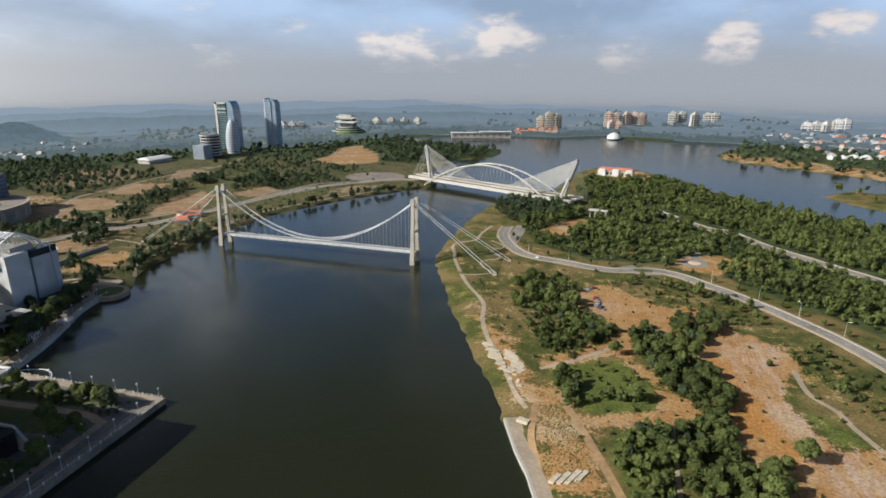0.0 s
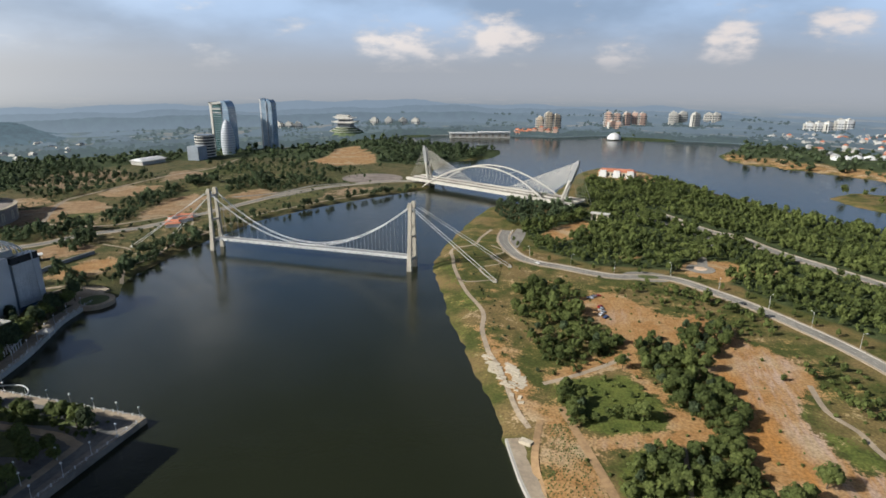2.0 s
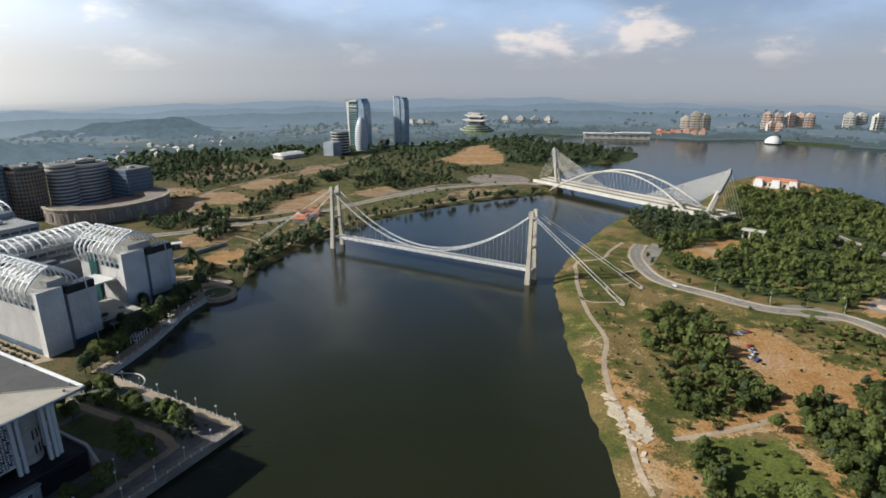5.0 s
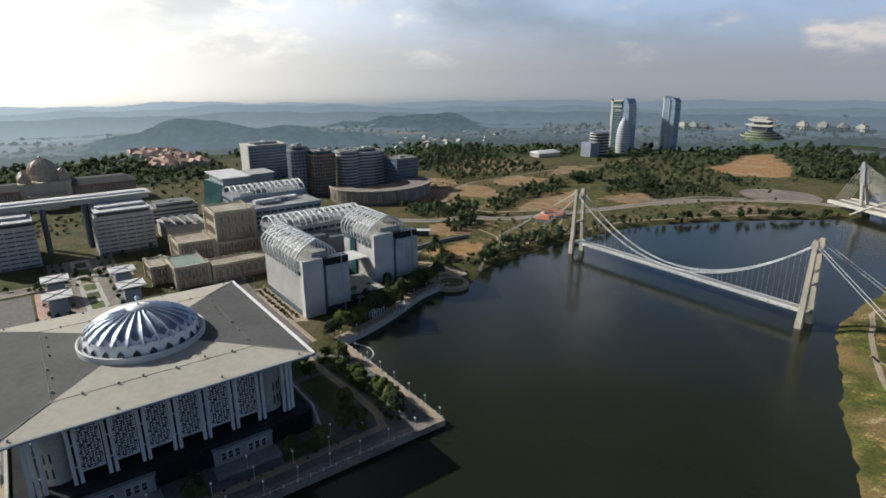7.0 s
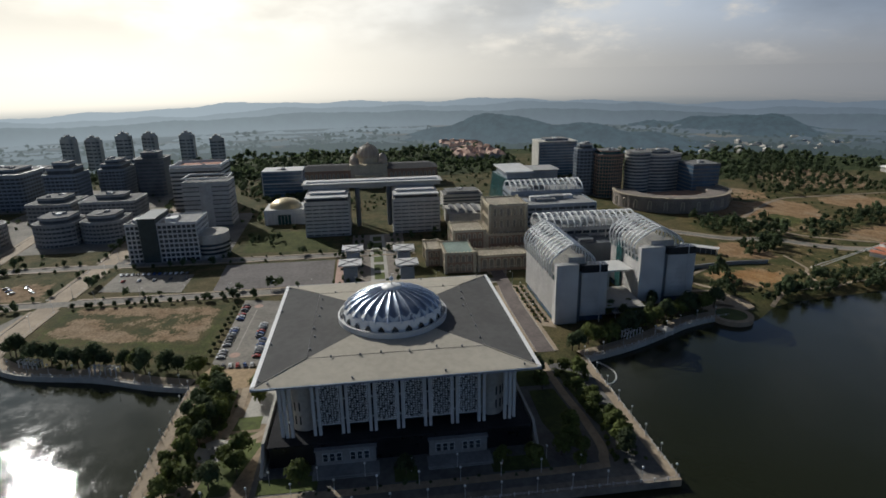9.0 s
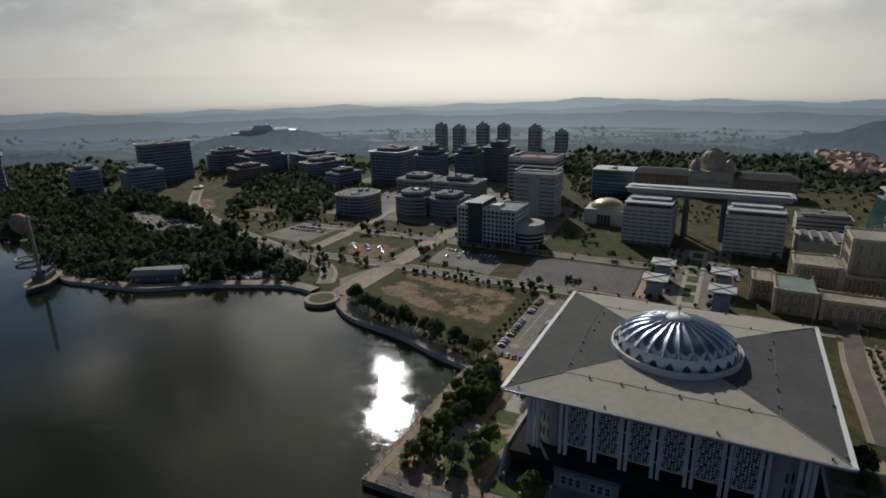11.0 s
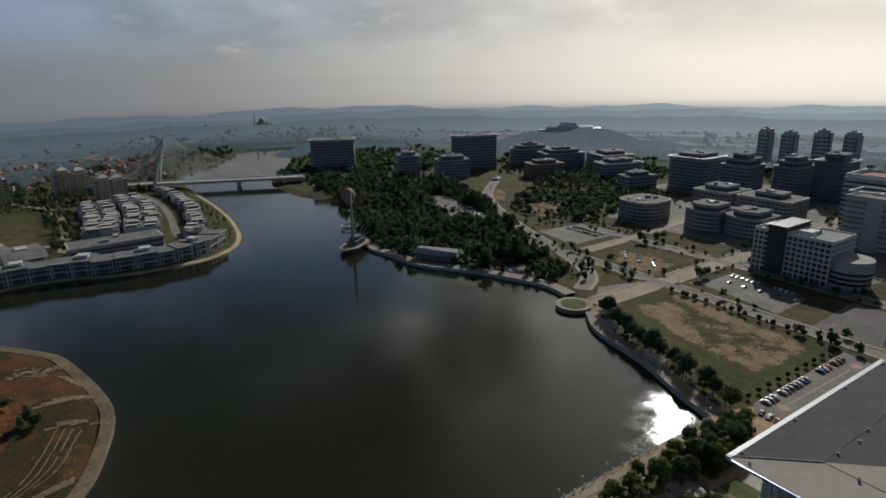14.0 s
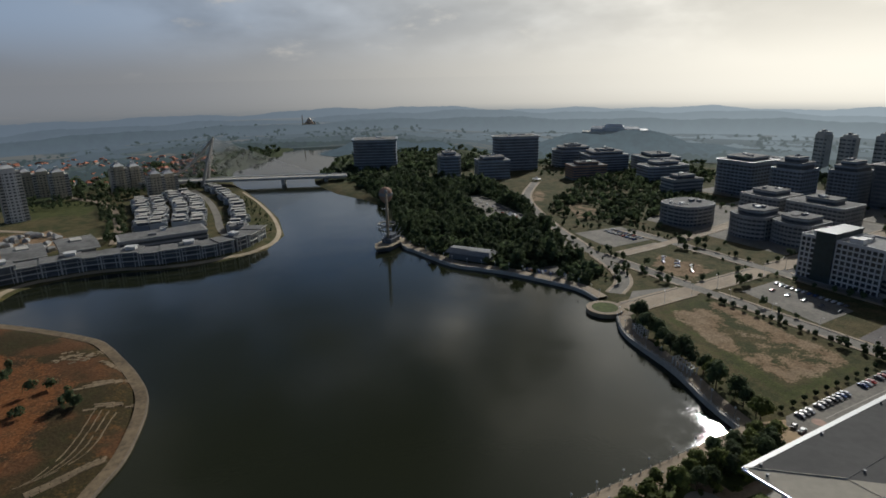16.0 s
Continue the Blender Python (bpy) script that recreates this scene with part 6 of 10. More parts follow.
slabbed(q, -16, 16, -4, 24, 0.6, 29, 8, WHITE, GLASSDARK, spandrel=0.3, bay=3.5, units=3, seed=9)
part("curved_wing", Geo().lathe([(0.1, 18.5), (13, 18.5), (13, 12.5), (12.7, 12.4), (12.7, -0.3)], 24, (2, 30, 0)), PALE, q, "curved corner wing", soft=False)
for z_ in (3, 6.2, 9.4):
    part("window_band", Geo().lathe([(12.9, z_), (13.15, z_ + 0.1), (13.15, z_ + 1.8), (12.9, z_ + 1.9)], 24, (2, 30, 0)), GLASSDARK, q)

def oval(w, d, p=3.0, n=32):
    """Rounded plan outline."""
    pts = []
    for k in range(n):
        c, e = math.cos(2 * math.pi * k / n), math.sin(2 * math.pi * k / n)
        pts.append((w * math.copysign(abs(c) ** (2 / p), c), d * math.copysign(abs(e) ** (2 / p), e)))
    return pts


def octagon(w, d, cut=0.35):
    return [(w, -d * cut), (w, d * cut), (w * cut, d), (-w * cut, d), (-w, d * cut), (-w, -d * cut), (-w * cut, -d), (w * cut, -d)]


def bow(w, d, depth, n=10):
    """Plan with a curved front towards +x."""
    front = [(w - depth + depth * math.sin(math.pi * k / n) ** 0.8, -d + 2 * d * k / n) for k in range(n + 1)]
    return front + [(-w, d), (-w, -d)]


def storeys(q, plan, z0, z1, floors, wall, glass, spandrel=0.45, ribs=0):
    """Stacked floor bands round a glazed core, for any outline."""
    part("glazing", Geo().prism([(x * 0.975, y * 0.975) for x, y in plan], z0, z1 - 0.1), glass, q)
    h = (z1 - z0) / floors
    band = Geo().prism(plan, 0, h * spandrel).mesh("floor_band", wall)
    for i in range(floors):
        part("floor_band", band, None, q, m=pose(0, 0, z0 + h * (i + 1) - h * spandrel))
    if ribs:
        fin = Geo().box(-0.25, 0.25, -0.3, 0.3, 0, z1 - z0 - 0.05).mesh("fin", wall)
        k = len(plan)
        for i in range(k):
            (xa, ya), (xb, yb) = plan[i], plan[(i + 1) % k]
            L = math.hypot(xb - xa, yb - ya)
            for j in range(max(1, int(L / ribs))):
                u = (j + 0.5) / max(1, int(L / ribs))
                part("fin", fin, None, q, m=pose(xa + (xb - xa) * u, ya + (yb - ya) * u, z0, 0, 0, math.degrees(math.atan2(yb - ya, xb - xa))))


def shaped_office(label, cx, cy, plan, z1, floors, wall=MIDGREY, glass=GLASSGREY, turn=0.0, spandrel=0.45, top=(), crown=0.0, ribs=0, seed=1):
    """Office block with a shaped plan; top: (scale, extra height) tiers; crown: flared cornice."""
    q = thing("office_building", label, "office building", (cx, cy, plain_z(cx, cy)), turn, group="city buildings")
    part("plinth", Geo().prism([(x * 1.03, y * 1.03) for x, y in plan], -0.5, 0.7), GREY, q)
    z = z1 - plain_z(cx, cy)
    storeys(q, plan, 0.7, z, floors, wall, glass, spandrel, ribs)
    if crown:
        part("crown", Geo().prism(plan, z, z + crown, top=[(x * 1.07, y * 1.07) for x, y in plan]), wall, q, "flared roof cornice")
        z += crown
    else:
        part("parapet", Geo().prism([(x * 1.01, y * 1.01) for x, y in plan], z, z + 1.0), wall, q)
        z += 1.0
    part("roof", Geo().prism([(x * 0.96, y * 0.96) for x, y in plan], z, z + 0.12), ROOFDARK, q)
    for sc, up_ in top:
        tier = [(x * sc, y * sc) for x, y in plan]
        storeys(q, tier, z + 0.1, z + up_, max(1, int(up_ / 3.6)), wall, glass, spandrel)
        part("roof", Geo().prism([(x * 1.03, y * 1.03) for x, y in tier], z + up_, z + up_ + 0.5), ROOFDARK, q)
        z += up_
    rs = np.random.RandomState(seed)
    w = max(abs(x) for x, y in plan) * (top[-1][0] if top else 1)
    for i in range(3):
        x_, y_, a_ = rs.uniform(-0.45, 0.45) * w, rs.uniform(-0.45, 0.45) * w, rs.uniform(1.2, 3.2)
        part("roof_unit", Geo().box(x_ - a_, x_ + a_, y_ - a_ * 0.7, y_ + a_ * 0.7, z, z + rs.uniform(1.2, 2.6)), WHITE if i % 2 else GREY, q)
    return q


def rect(w, d):
    return [(w, -d), (w, d), (-w, d), (-w, -d)]


# slim blank tower with a rooftop frame
q = shaped_office("tall blank grey tower with white rooftop frame", -561, -58, rect(13.5, 20), 43, 10, MIDGREY, GLASSDARK, spandrel=0.78, seed=2)
for s in (-1, 1):
    part("roof_frame", Geo().box(-13, 13, s * 19 - 0.5, s * 19 + 0.5, 44.0, 45.2), WHITE, q, "white rooftop frame")
    part("roof_frame", Geo().box(s * 12.5 - 0.5, s * 12.5 + 0.5, -18.5, 18.5, 44.0, 45.2), WHITE, q, "white rooftop frame")
part("curved_front", Geo().prism(bow(15.0, 8, 4.0), 0, 40.4), MIDGREY, q, "curved blank front")
q = shaped_office("grey office block with courtyard roof and white frames", -640, -85, rect(20, 25), 45, 10, MIDGREY, GLASSDARK, spandrel=0.5, seed=3)
part("court_roof", Geo().box(-15, 15, -19, 19, 43.2, 44.4).box(-10, 10, -13, 13, 44.4, 44.5), BRICKRED, q, "red-brown courtyard roof")
for s in (-1, 1):
    part("roof_frame", Geo().box(-20, 20, s * 24 - 0.6, s * 24 + 0.6, 44.0, 46.6), WHITE, q, "white rooftop frame")
    part("roof_frame", Geo().box(s * 19 - 0.6, s * 19 + 0.6, -23.4, 23.4, 44.0, 46.6), WHITE, q, "white rooftop frame")
q = shaped_office("blue glass box with a white roof line", -685, -8, rect(15, 22), 31, 7, SLATE, GLASSBLUE, spandrel=0.2, seed=4)
for z_ in (15.0, 29.0):
    part("white_line", Geo().box(-15.3, 15.3, -22.3, 22.3, z_, z_ + 0.7), WHITE, q, "thin white edge line")
for s in (-22.0, 22.0):
    part("white_line", Geo().box(14.6, 15.4, s - 0.4, s + 0.4, 0, 29), WHITE, q, "thin white edge line")
shaped_office("curved grey banded office block with stepped roof", -518, -170, bow(18, 16, 7), 21, 5, MIDGREY, spandrel=0.5, top=((0.72, 4.0),), ribs=4.0, seed=5)
shaped_office("curved grey banded office block with stepped roof", -524, -136, bow(17, 16, 6), 20, 5, MIDGREY, spandrel=0.5, top=((0.7, 4.0),), ribs=4.0, seed=6)
q = shaped_office("low round-ended grey office block with columned front", -510, -232, oval(22, 20, 3.0), 20, 5, MIDGREY, spandrel=0.42, ribs=4.5, seed=7)
for k in range(11):
    a = math.pi * (k / 10 - 0.5)
    part("roof_drum_light", Geo().lathe([(0.7, 0), (0.7, 1.0), (0.1, 1.1)], 8, (9 + 9 * math.cos(a), 9 * math.sin(a) - 2, 18.6)), WHITE, q, "pale round rooflight")
shaped_office("dark octagonal office tower with heavy flared roof", -680, -292, octagon(24, 23, 0.88), 38, 9, SLATE, spandrel=0.4, crown=3.0, top=((0.7, 3.5),), ribs=5.0, seed=8)
shaped_office("dark office tower with stepped top", -672, -232, octagon(17, 17, 0.86), 38, 9, SLATE, spandrel=0.4, top=((0.8, 6.0), (0.5, 5.0)), ribs=4.0, seed=9)
shaped_office("dark office tower with stepped top", -715, -198, octagon(20, 14, 0.86), 36, 9, SLATE, spandrel=0.4, top=((0.8, 5.0), (0.55, 4.0)), ribs=4.0, seed=10)
shaped_office("dark office tower with clipped corners", -722, -160, octagon(17, 16, 0.8), 44, 10, DARKWALL, spandrel=0.4, crown=2.0, top=((0.6, 6.0),), seed=11)
shaped_office("grey office block in a cluster", -600, -210, bow(20, 20, 2.5), 22, 5, MIDGREY, top=((0.6, 4.0),), ribs=4.0, seed=12)
shaped_office("grey office block in a cluster", -592, -155, octagon(18, 25, 0.9), 24, 6, MIDGREY, top=((0.5, 4.0),), ribs=4.0, seed=13)
shaped_office("grey office block in a cluster", -760, -310, rect(20, 20), 28, 7, MIDGREY, top=((0.7, 4.0),), seed=14)
shaped_office("pale office block with flat roof", -588, 180, rect(12, 20), 16, 4, OFFWHITE, top=((0.8, 2.4),), seed=15)
shaped_office("large dark glass office block by the lake", -398, -722, octagon(33, 22, 0.85), 46, 10, SLATE, turn=-25, spandrel=0.25, crown=3.0, seed=16)
shaped_office("tall dark slab office block with curved front", -568, -592, bow(33, 17, 6), 50, 11, SLATE, turn=-20, spandrel=0.3, crown=2.5, seed=17)
shaped_office("dark office block among trees", -455, -590, octagon(15, 20, 0.7), 32, 7, SLATE, turn=-20, top=((0.6, 4.0),), seed=18)
shaped_office("dark office block among trees", -498, -545, rect(22, 15), 27, 6, SLATE, turn=-20, top=((0.7, 4.0),), seed=19)
shaped_office("low dark office block with stepped roof", -660, -570, bow(30, 20, 8), 27, 6, SLATE, turn=-20, top=((0.75, 4.0), (0.4, 3.0)), seed=20)
shaped_office("low dark office block with stepped roof", -670, -510, rect(30, 20), 25, 6, SLATE, turn=-20, top=((0.75, 4.0), (0.4, 3.0)), seed=21)
shaped_office("long low dark office block", -715, -455, rect(25, 25), 24, 6, SLATE, turn=-20, top=((0.6, 4.0),), seed=22)
shaped_office("long low dark office block", -670, -402, octagon(30, 17, 0.8), 22, 5, SLATE, turn=-15, top=((0.6, 4.0),), seed=23)
shaped_office("low brown office block among trees", -600, -470, rect(24, 14), 20, 5, RUST, turn=-18, top=((0.6, 3.6),), seed=24)
shaped_office("low grey office block among trees", -620, -330, rect(20, 12), 19, 4, MIDGREY, turn=-12, top=((0.6, 3.6),), seed=25)

# towers on the north side
q = shaped_office("grey glass office tower with white end wall", -755, 331, rect(17, 25), 44, 11, SLATE, GLASSBLUE, spandrel=0.2, top=((0.6, 4.0),), seed=30)
part("end_wall", Geo().box(-12, 18, -26.2, -24.9, 0, 44), OFFWHITE, q, "white end wall")
part("roof_frame", Geo().box(-17, 18.5, -26, 25.5, 43.6, 44.3), OFFWHITE, q, "white roof edge")
shaped_office("slender tower with blue-grey glass", -622, 322, octagon(10, 10, 0.6), 52, 13, SLATE, spandrel=0.35, top=((0.7, 4.0),), ribs=4.0, seed=31)
shaped_office("brown and teal glass tower with pale frame", -609, 344, bow(13, 14, 5), 47, 12, RUST, GLASSTEAL, spandrel=0.22, top=((0.8, 3.6),), ribs=5.0, seed=32)
shaped_office("low dark glass block", -585, 435, rect(15, 15), 38, 9, DARKWALL, GLASSBLUE, spandrel=0.25, seed=33)


shaped_office("rounded office tower with white bands and dark windows", -606, 376, oval(13, 13, 2.2), 49, 13, OFFWHITE, spandrel=0.42, seed=34)
shaped_office("broad curved office slab with white bands", -614, 404, bow(17, 22, 8), 45, 12, OFFWHITE, spandrel=0.42, top=((0.5, 3.4),), seed=35)
q = thing("curved_podium", "curved brown-grey podium building with roof terrace", "building", (-560, 392, PLAIN))
ring = [(48 * math.cos(a), 58 * math.sin(a)) for a in [(-0.62 + 0.085 * k) * math.pi for k in range(16)]]
inner = [(x * 0.62, y * 0.62) for x, y in ring]
part("wall", Geo().prism(ring + inner[::-1], -0.4, 13.5), mat("brown_grey_render", (0.235, 0.20, 0.17), 0.85, vary=0.2, grain=0.5), q)
part("roof_edge", Geo().prism([(x * 1.02, y * 1.02) for x, y in ring] + [(x * 0.97, y * 0.97) for x, y in ring[::-1]], 13.5, 14.6), TAN, q, "pale roof edge")
part("terrace", Geo().prism(inner, -0.4, 9.0), RUST, q, "red-brown terrace")
wm_, sm_ = arched_window(3.0, 8.0)
for k in range(15):
    (xa, ya), (xb, yb) = ring[k], ring[k + 1]
    m_ = pose((xa + xb) / 2 * 1.004, (ya + yb) / 2 * 1.004, 2.5, 0, 0, math.degrees(math.atan2(yb - ya, xb - xa)))
    wd = part("window", wm_, None, q, m=m_)
    part("window_surround", sm_, None, wd)

# far landmark towers north of the lake
def across(poly, y0, y1):
    """A solid with an outline in x and z, as deep as y0 to y1."""
    g, k = Geo(), len(poly)
    g.v = [(x, y0, z) for x, z in poly] + [(x, y1, z) for x, z in poly]
    g.f = [tuple(range(k)), tuple(range(2 * k - 1, k - 1, -1))] + [(i, k + i, k + (i + 1) % k, (i + 1) % k) for i in range(k)]
    return g


TOWERBLUE = mat("pale_blue_tower_glass", (0.20, 0.28, 0.36), 0.25, vary=0.18, grain=0.3, bump=0.0, spec=0.7)
q = thing("glass_tower", "twin-slab blue glass tower with slanting notched crown and curved shoulder", "tower", (-647, 935, PLAIN))
part("slab", across([(-13, -0.4), (5, -0.4), (5, 80), (-13, 80)], -11, 12), GLASSTEAL, q, "teal glass slab")
part("frame_fin", across([(-16.5, -0.4), (-13, -0.4), (-13, 84), (-19, 84), (-17.5, 76)], -12, 13), OFFWHITE, q, "pale curved end fin")
part("crown_arm", across([(-19, 84), (5, 84), (5, 82), (-13, 80.5), (-13, 80)], -12, 13), OFFWHITE, q, "pale slanting crown frame")
part("crown_frame", Geo().box(-13, 5, -12, -11, 72, 74).box(-13, 5, -11.6, -11.1, 66, 67), OFFWHITE, q)
part("slab", across([(5, -0.4), (19, -0.4), (19.5, 40), (19, 62), (17.5, 75), (15, 82), (12, 86), (5, 87)], -10, 12), TOWERBLUE, q, "blue glass slab with a curved shoulder")
bm_ = Geo().box(-13.2, 5.1, -11.2, 12.2, 0, 0.8).mesh("floor_band", SLATE)
bn_ = Geo().box(5.1, 18.9, -10.2, 12.2, 0, 0.8).mesh("floor_band", SLATE)
for i in range(19):
    part("floor_band", bm_, None, q, m=pose(0, 0, 3.5 + i * 4.0))
    part("floor_band", bn_, None, q, m=pose(0, 0, 3.5 + i * 4.0))
q = thing("egg_tower", "pale ribbed bullet-shaped tower with fine window bands", "tower", (-612, 893, PLAIN))
eggs = [(10.5, -0.4), (11.6, 12), (11.4, 26), (9.8, 40), (6.8, 50), (3.0, 56), (0.2, 58)]
part("shell", Geo().lathe(eggs, 28), mat("pale_steel_cladding", (0.45, 0.47, 0.49), 0.4, vary=0.1, bump=0.0), q, "pale ribbed shell", soft=True)
for i in range(13):
    z_ = 3 + i * 4.0
    r_ = float(np.interp(z_, [e[1] for e in eggs], [e[0] for e in eggs]))
    r2_ = float(np.interp(z_ + 1.4, [e[1] for e in eggs], [e[0] for e in eggs]))
    part("window_band", Geo().lathe([(r_ - 0.2, z_), (r_ + 0.12, z_ + 0.05), (r2_ + 0.12, z_ + 1.3), (r2_ - 0.3, z_ + 1.4)], 28), SLATE, q)
q = thing("drum_building", "banded round building with dark windows", "building", (-622, 845, PLAIN))
part("core", Geo().lathe([(15, -0.4), (15, 37), (0.1, 37.2)], 28), GLASSDARK, q)
for i in range(8):
    part("floor_band", Geo().lathe([(14.9, 2 + i * 4.6), (15.8, 2 + i * 4.6), (15.8, 4 + i * 4.6), (14.9, 4 + i * 4.6)], 28), PALE, q)
part("side_block", Geo().box(-6, 14, -38, -16, -0.4, 22), SLATE, q)
q = thing("slim_tower", "slim blue glass twin tower with white edge fins", "tower", (-585, 985, PLAIN))
part("slab", across([(-10, -0.4), (-1.2, -0.4), (-1.2, 87), (-6, 88.5), (-10, 86)], -9, 9), TOWERBLUE, q)
part("slab", across([(1.2, -0.4), (10, -0.4), (10.6, 50), (10, 82), (5, 87.5), (1.2, 87)], -8, 9), TOWERBLUE, q)
part("white_edge", across([(-12.6, -0.4), (-10, -0.4), (-10, 90), (-12.0, 89)], -9.4, 9), WHITE, q, "white edge fin")
part("white_edge", Geo().box(-1.2, 1.2, -9.3, 3, -0.4, 85), SLATE, q, "dark slot between the slabs")
bm_ = Geo().box(-10.1, -1.3, -9.2, 9.2, 0, 0.8).box(1.3, 10.2, -8.2, 9.2, 0, 0.8).mesh("floor_band", SLATE)
for i in range(20):
    part("floor_band", bm_, None, q, m=pose(0, 0, 3.5 + i * 4.0))
q = thing("convention_centre", "convention centre with upswept angular roofs over terraced mound", "building", (-548, 1238, plain_z(-548, 1238)))
q.scale = (0.74, 0.74, 0.82)
part("mound", Geo().lathe([(62, -2), (50, 5), (49.6, 7), (40, 9), (39.6, 12), (31, 14), (30.6, 17), (24, 19), (0.1, 19)], 32), mat("planted_terrace", (0.10, 0.13, 0.06), 0.95, vary=0.4, grain=0.2), q, "green stepped terraces", soft=False)
for r_, z_ in ((49.4, 7.2), (39.4, 12.2), (30.4, 17.2)):
    part("terrace_edge", Geo().lathe([(r_ - 1.5, z_), (r_ + 0.6, z_), (r_ + 0.6, z_ + 1.4), (r_ - 1.5, z_ + 1.4)], 32), PALE, q, "pale terrace edge")
part("hall", Geo().prism([(-20, -16), (20, -16), (24, 0), (20, 16), (-20, 16), (-24, 0)], 19, 30), GLASSGREY, q)
part("roof", across([(-40, 33.5), (-24, 29.5), (24, 29.5), (44, 35), (26, 34), (-22, 33)], -22, 22), OFFWHITE, q, "pale upswept lower roof")
part("hall", Geo().prism([(-18, -13), (18, -13), (22, 0), (18, 13), (-18, 13), (-22, 0)], 33.5, 40), GLASSGREY, q)
part("roof", across([(-34, 46), (-18, 40), (20, 40), (30, 43), (8, 45.5), (-12, 46)], -19, 19), OFFWHITE, q, "pale upswept upper roof")
part("roof_ridge", across([(-12, 45.5), (8, 45), (16, 49.5), (-26, 51), (-30, 49.5)], -9, 9), PALE, q, "pale angled roof ridge")


# ---------------------------------------------------------------- streets, quays and squares
def smooth_line(pts, step=5.0):
    pts = [Vector((*q, 0)) for q in pts]
    out = []
    for i in range(len(pts) - 1):
        p0, p1, p2, p3 = pts[max(i - 1, 0)], pts[i], pts[i + 1], pts[min(i + 2, len(pts) - 1)]
        k = max(1, int((p2 - p1).length / step))
        for j in range(k):
            u = j / k
            out.append(0.5 * ((2 * p1) + (p2 - p0) * u + (2 * p0 - 5 * p1 + 4 * p2 - p3) * u * u + (3 * p1 - p0 - 3 * p2 + p3) * u ** 3))
    return out + [pts[-1]]


def offset_line(line, w):
    """The line moved to its left by w."""
    res = []
    for i, q in enumerate(line):
        a, b = line[max(i - 1, 0)], line[min(i + 1, len(line) - 1)]
        d = (b - a).normalized()
        res.append(q + Vector((-d.y, d.x, 0)) * w)
    return res


def ribbon(line, w0, w1, lift, flat=None, thick=0.0):
    """A strip between two offsets of a line, laid on the ground or at a fixed height."""
    g = Geo()
    L, R = offset_line(line, w1), offset_line(line, w0)
    n = len(line)
    if flat is None:
        zl, zr = height([q.x for q in L], [q.y for q in L]) + lift, height([q.x for q in R], [q.y for q in R]) + lift
    else:
        zl = zr = [flat] * n
    for i in range(n):
        g.v += [(R[i].x, R[i].y, zr[i]), (L[i].x, L[i].y, zl[i])]
    g.f = [(2 * i, 2 * i + 2, 2 * i + 3, 2 * i + 1) for i in range(n - 1)]
    if thick:
        b = len(g.v)
        g.v += [(x, y, z - thick) for x, y, z in g.v[:2 * n]]
        g.f += [(2 * i, b + 2 * i, b + 2 * i + 2, 2 * i + 2) for i in range(n - 1)]
        g.f += [(2 * i + 1, 2 * i + 3, b + 2 * i + 3, b + 2 * i + 1) for i in range(n - 1)]
    return g


LAID, FOOTWAYS = [], []


def street(name, pts, width, label, surface=ASPHALT, kerbs=True, walk_w=2.2, paving=PAVING):
    line = smooth_line(pts)
    solid(name, ribbon(line, -width / 2, width / 2, 0.10 + 0.009 * len(LAID), thick=0.5), surface, label, kind="structure")
    LAID.append((line, width))
    if kerbs:
        FOOTWAYS.append((line, width, walk_w, paving))


def runs(line, off, own):
    """Stretches of a line whose offset lies on no other street."""
    side, out, cur = offset_line(line, off), [], []
    for q, v in zip(line, side):
        hit = any(l is not own and min(((c.x - v.x) ** 2 + (c.y - v.y) ** 2) for c in l) < (w / 2 + 2.5) ** 2 for l, w in LAID)
        if hit:
            out.append(cur)
            cur = []
        else:
            cur.append(q)
    return [r for r in out + [cur] if len(r) > 1]


def lay_footways():
    for line, width, walk_w, paving in FOOTWAYS:
        for s in (-1, 1):
            for r in runs(line, s * (width / 2 + walk_w / 2), line):
                a, b = sorted((s * (width / 2 + 0.12), s * (width / 2 + walk_w)))
                solid("pavement", ribbon(r, a, b, 0.36, thick=0.6), paving, "pale paved footway beside the road", kind="structure")
                a, b = sorted((s * (width / 2 - 0.12), s * (width / 2 + 0.12)))
                solid("kerb", ribbon(r, a, b, 0.40, thick=0.4), KERB, "white kerb", kind="structure")


def slab(name, poly, z, material, label, thick=0.3):
    return solid(name, Geo().prism(poly, z - thick, z), material, label, kind="structure")


def dashes(pts, label="white road markings"):
    line, g = smooth_line(pts, 3.0), Geo()
    for i in range(0, len(line) - 1, 2):
        a, b = line[i], line[i + 1]
        d = (b - a).normalized()
        n = Vector((-d.y, d.x, 0)) * 0.15
        z = float(height([a.x], [a.y])[0]) + 0.16
        g.face((a.x - n.x, a.y - n.y, z), (b.x - n.x, b.y - n.y, z), (b.x + n.x, b.y + n.y, z), (a.x + n.x, a.y + n.y, z))
    tagged(solid("road_markings", g, KERB, label, kind="structure"))


# east bank roads
E1 = [(-70, 520), (-67, 484), (-45, 441), (-11, 427), (21, 418), (58, 424), (83, 404), (106, 379), (122, 357), (137, 334), (150, 305), (158, 270), (164, 200), (168, 120)]
street("road", E1, 8.0, "two-lane grey road with white kerbs and pale footways", walk_w=1.8, paving=PAVING)
slab("car_park", [(-66, 486), (-58, 462), (-53, 470), (-52, 504), (-53, 526), (-62, 528)], PLAIN + 0.08, ASPHALT, "grey lay-by at the road end", 0.3)
dashes(E1)
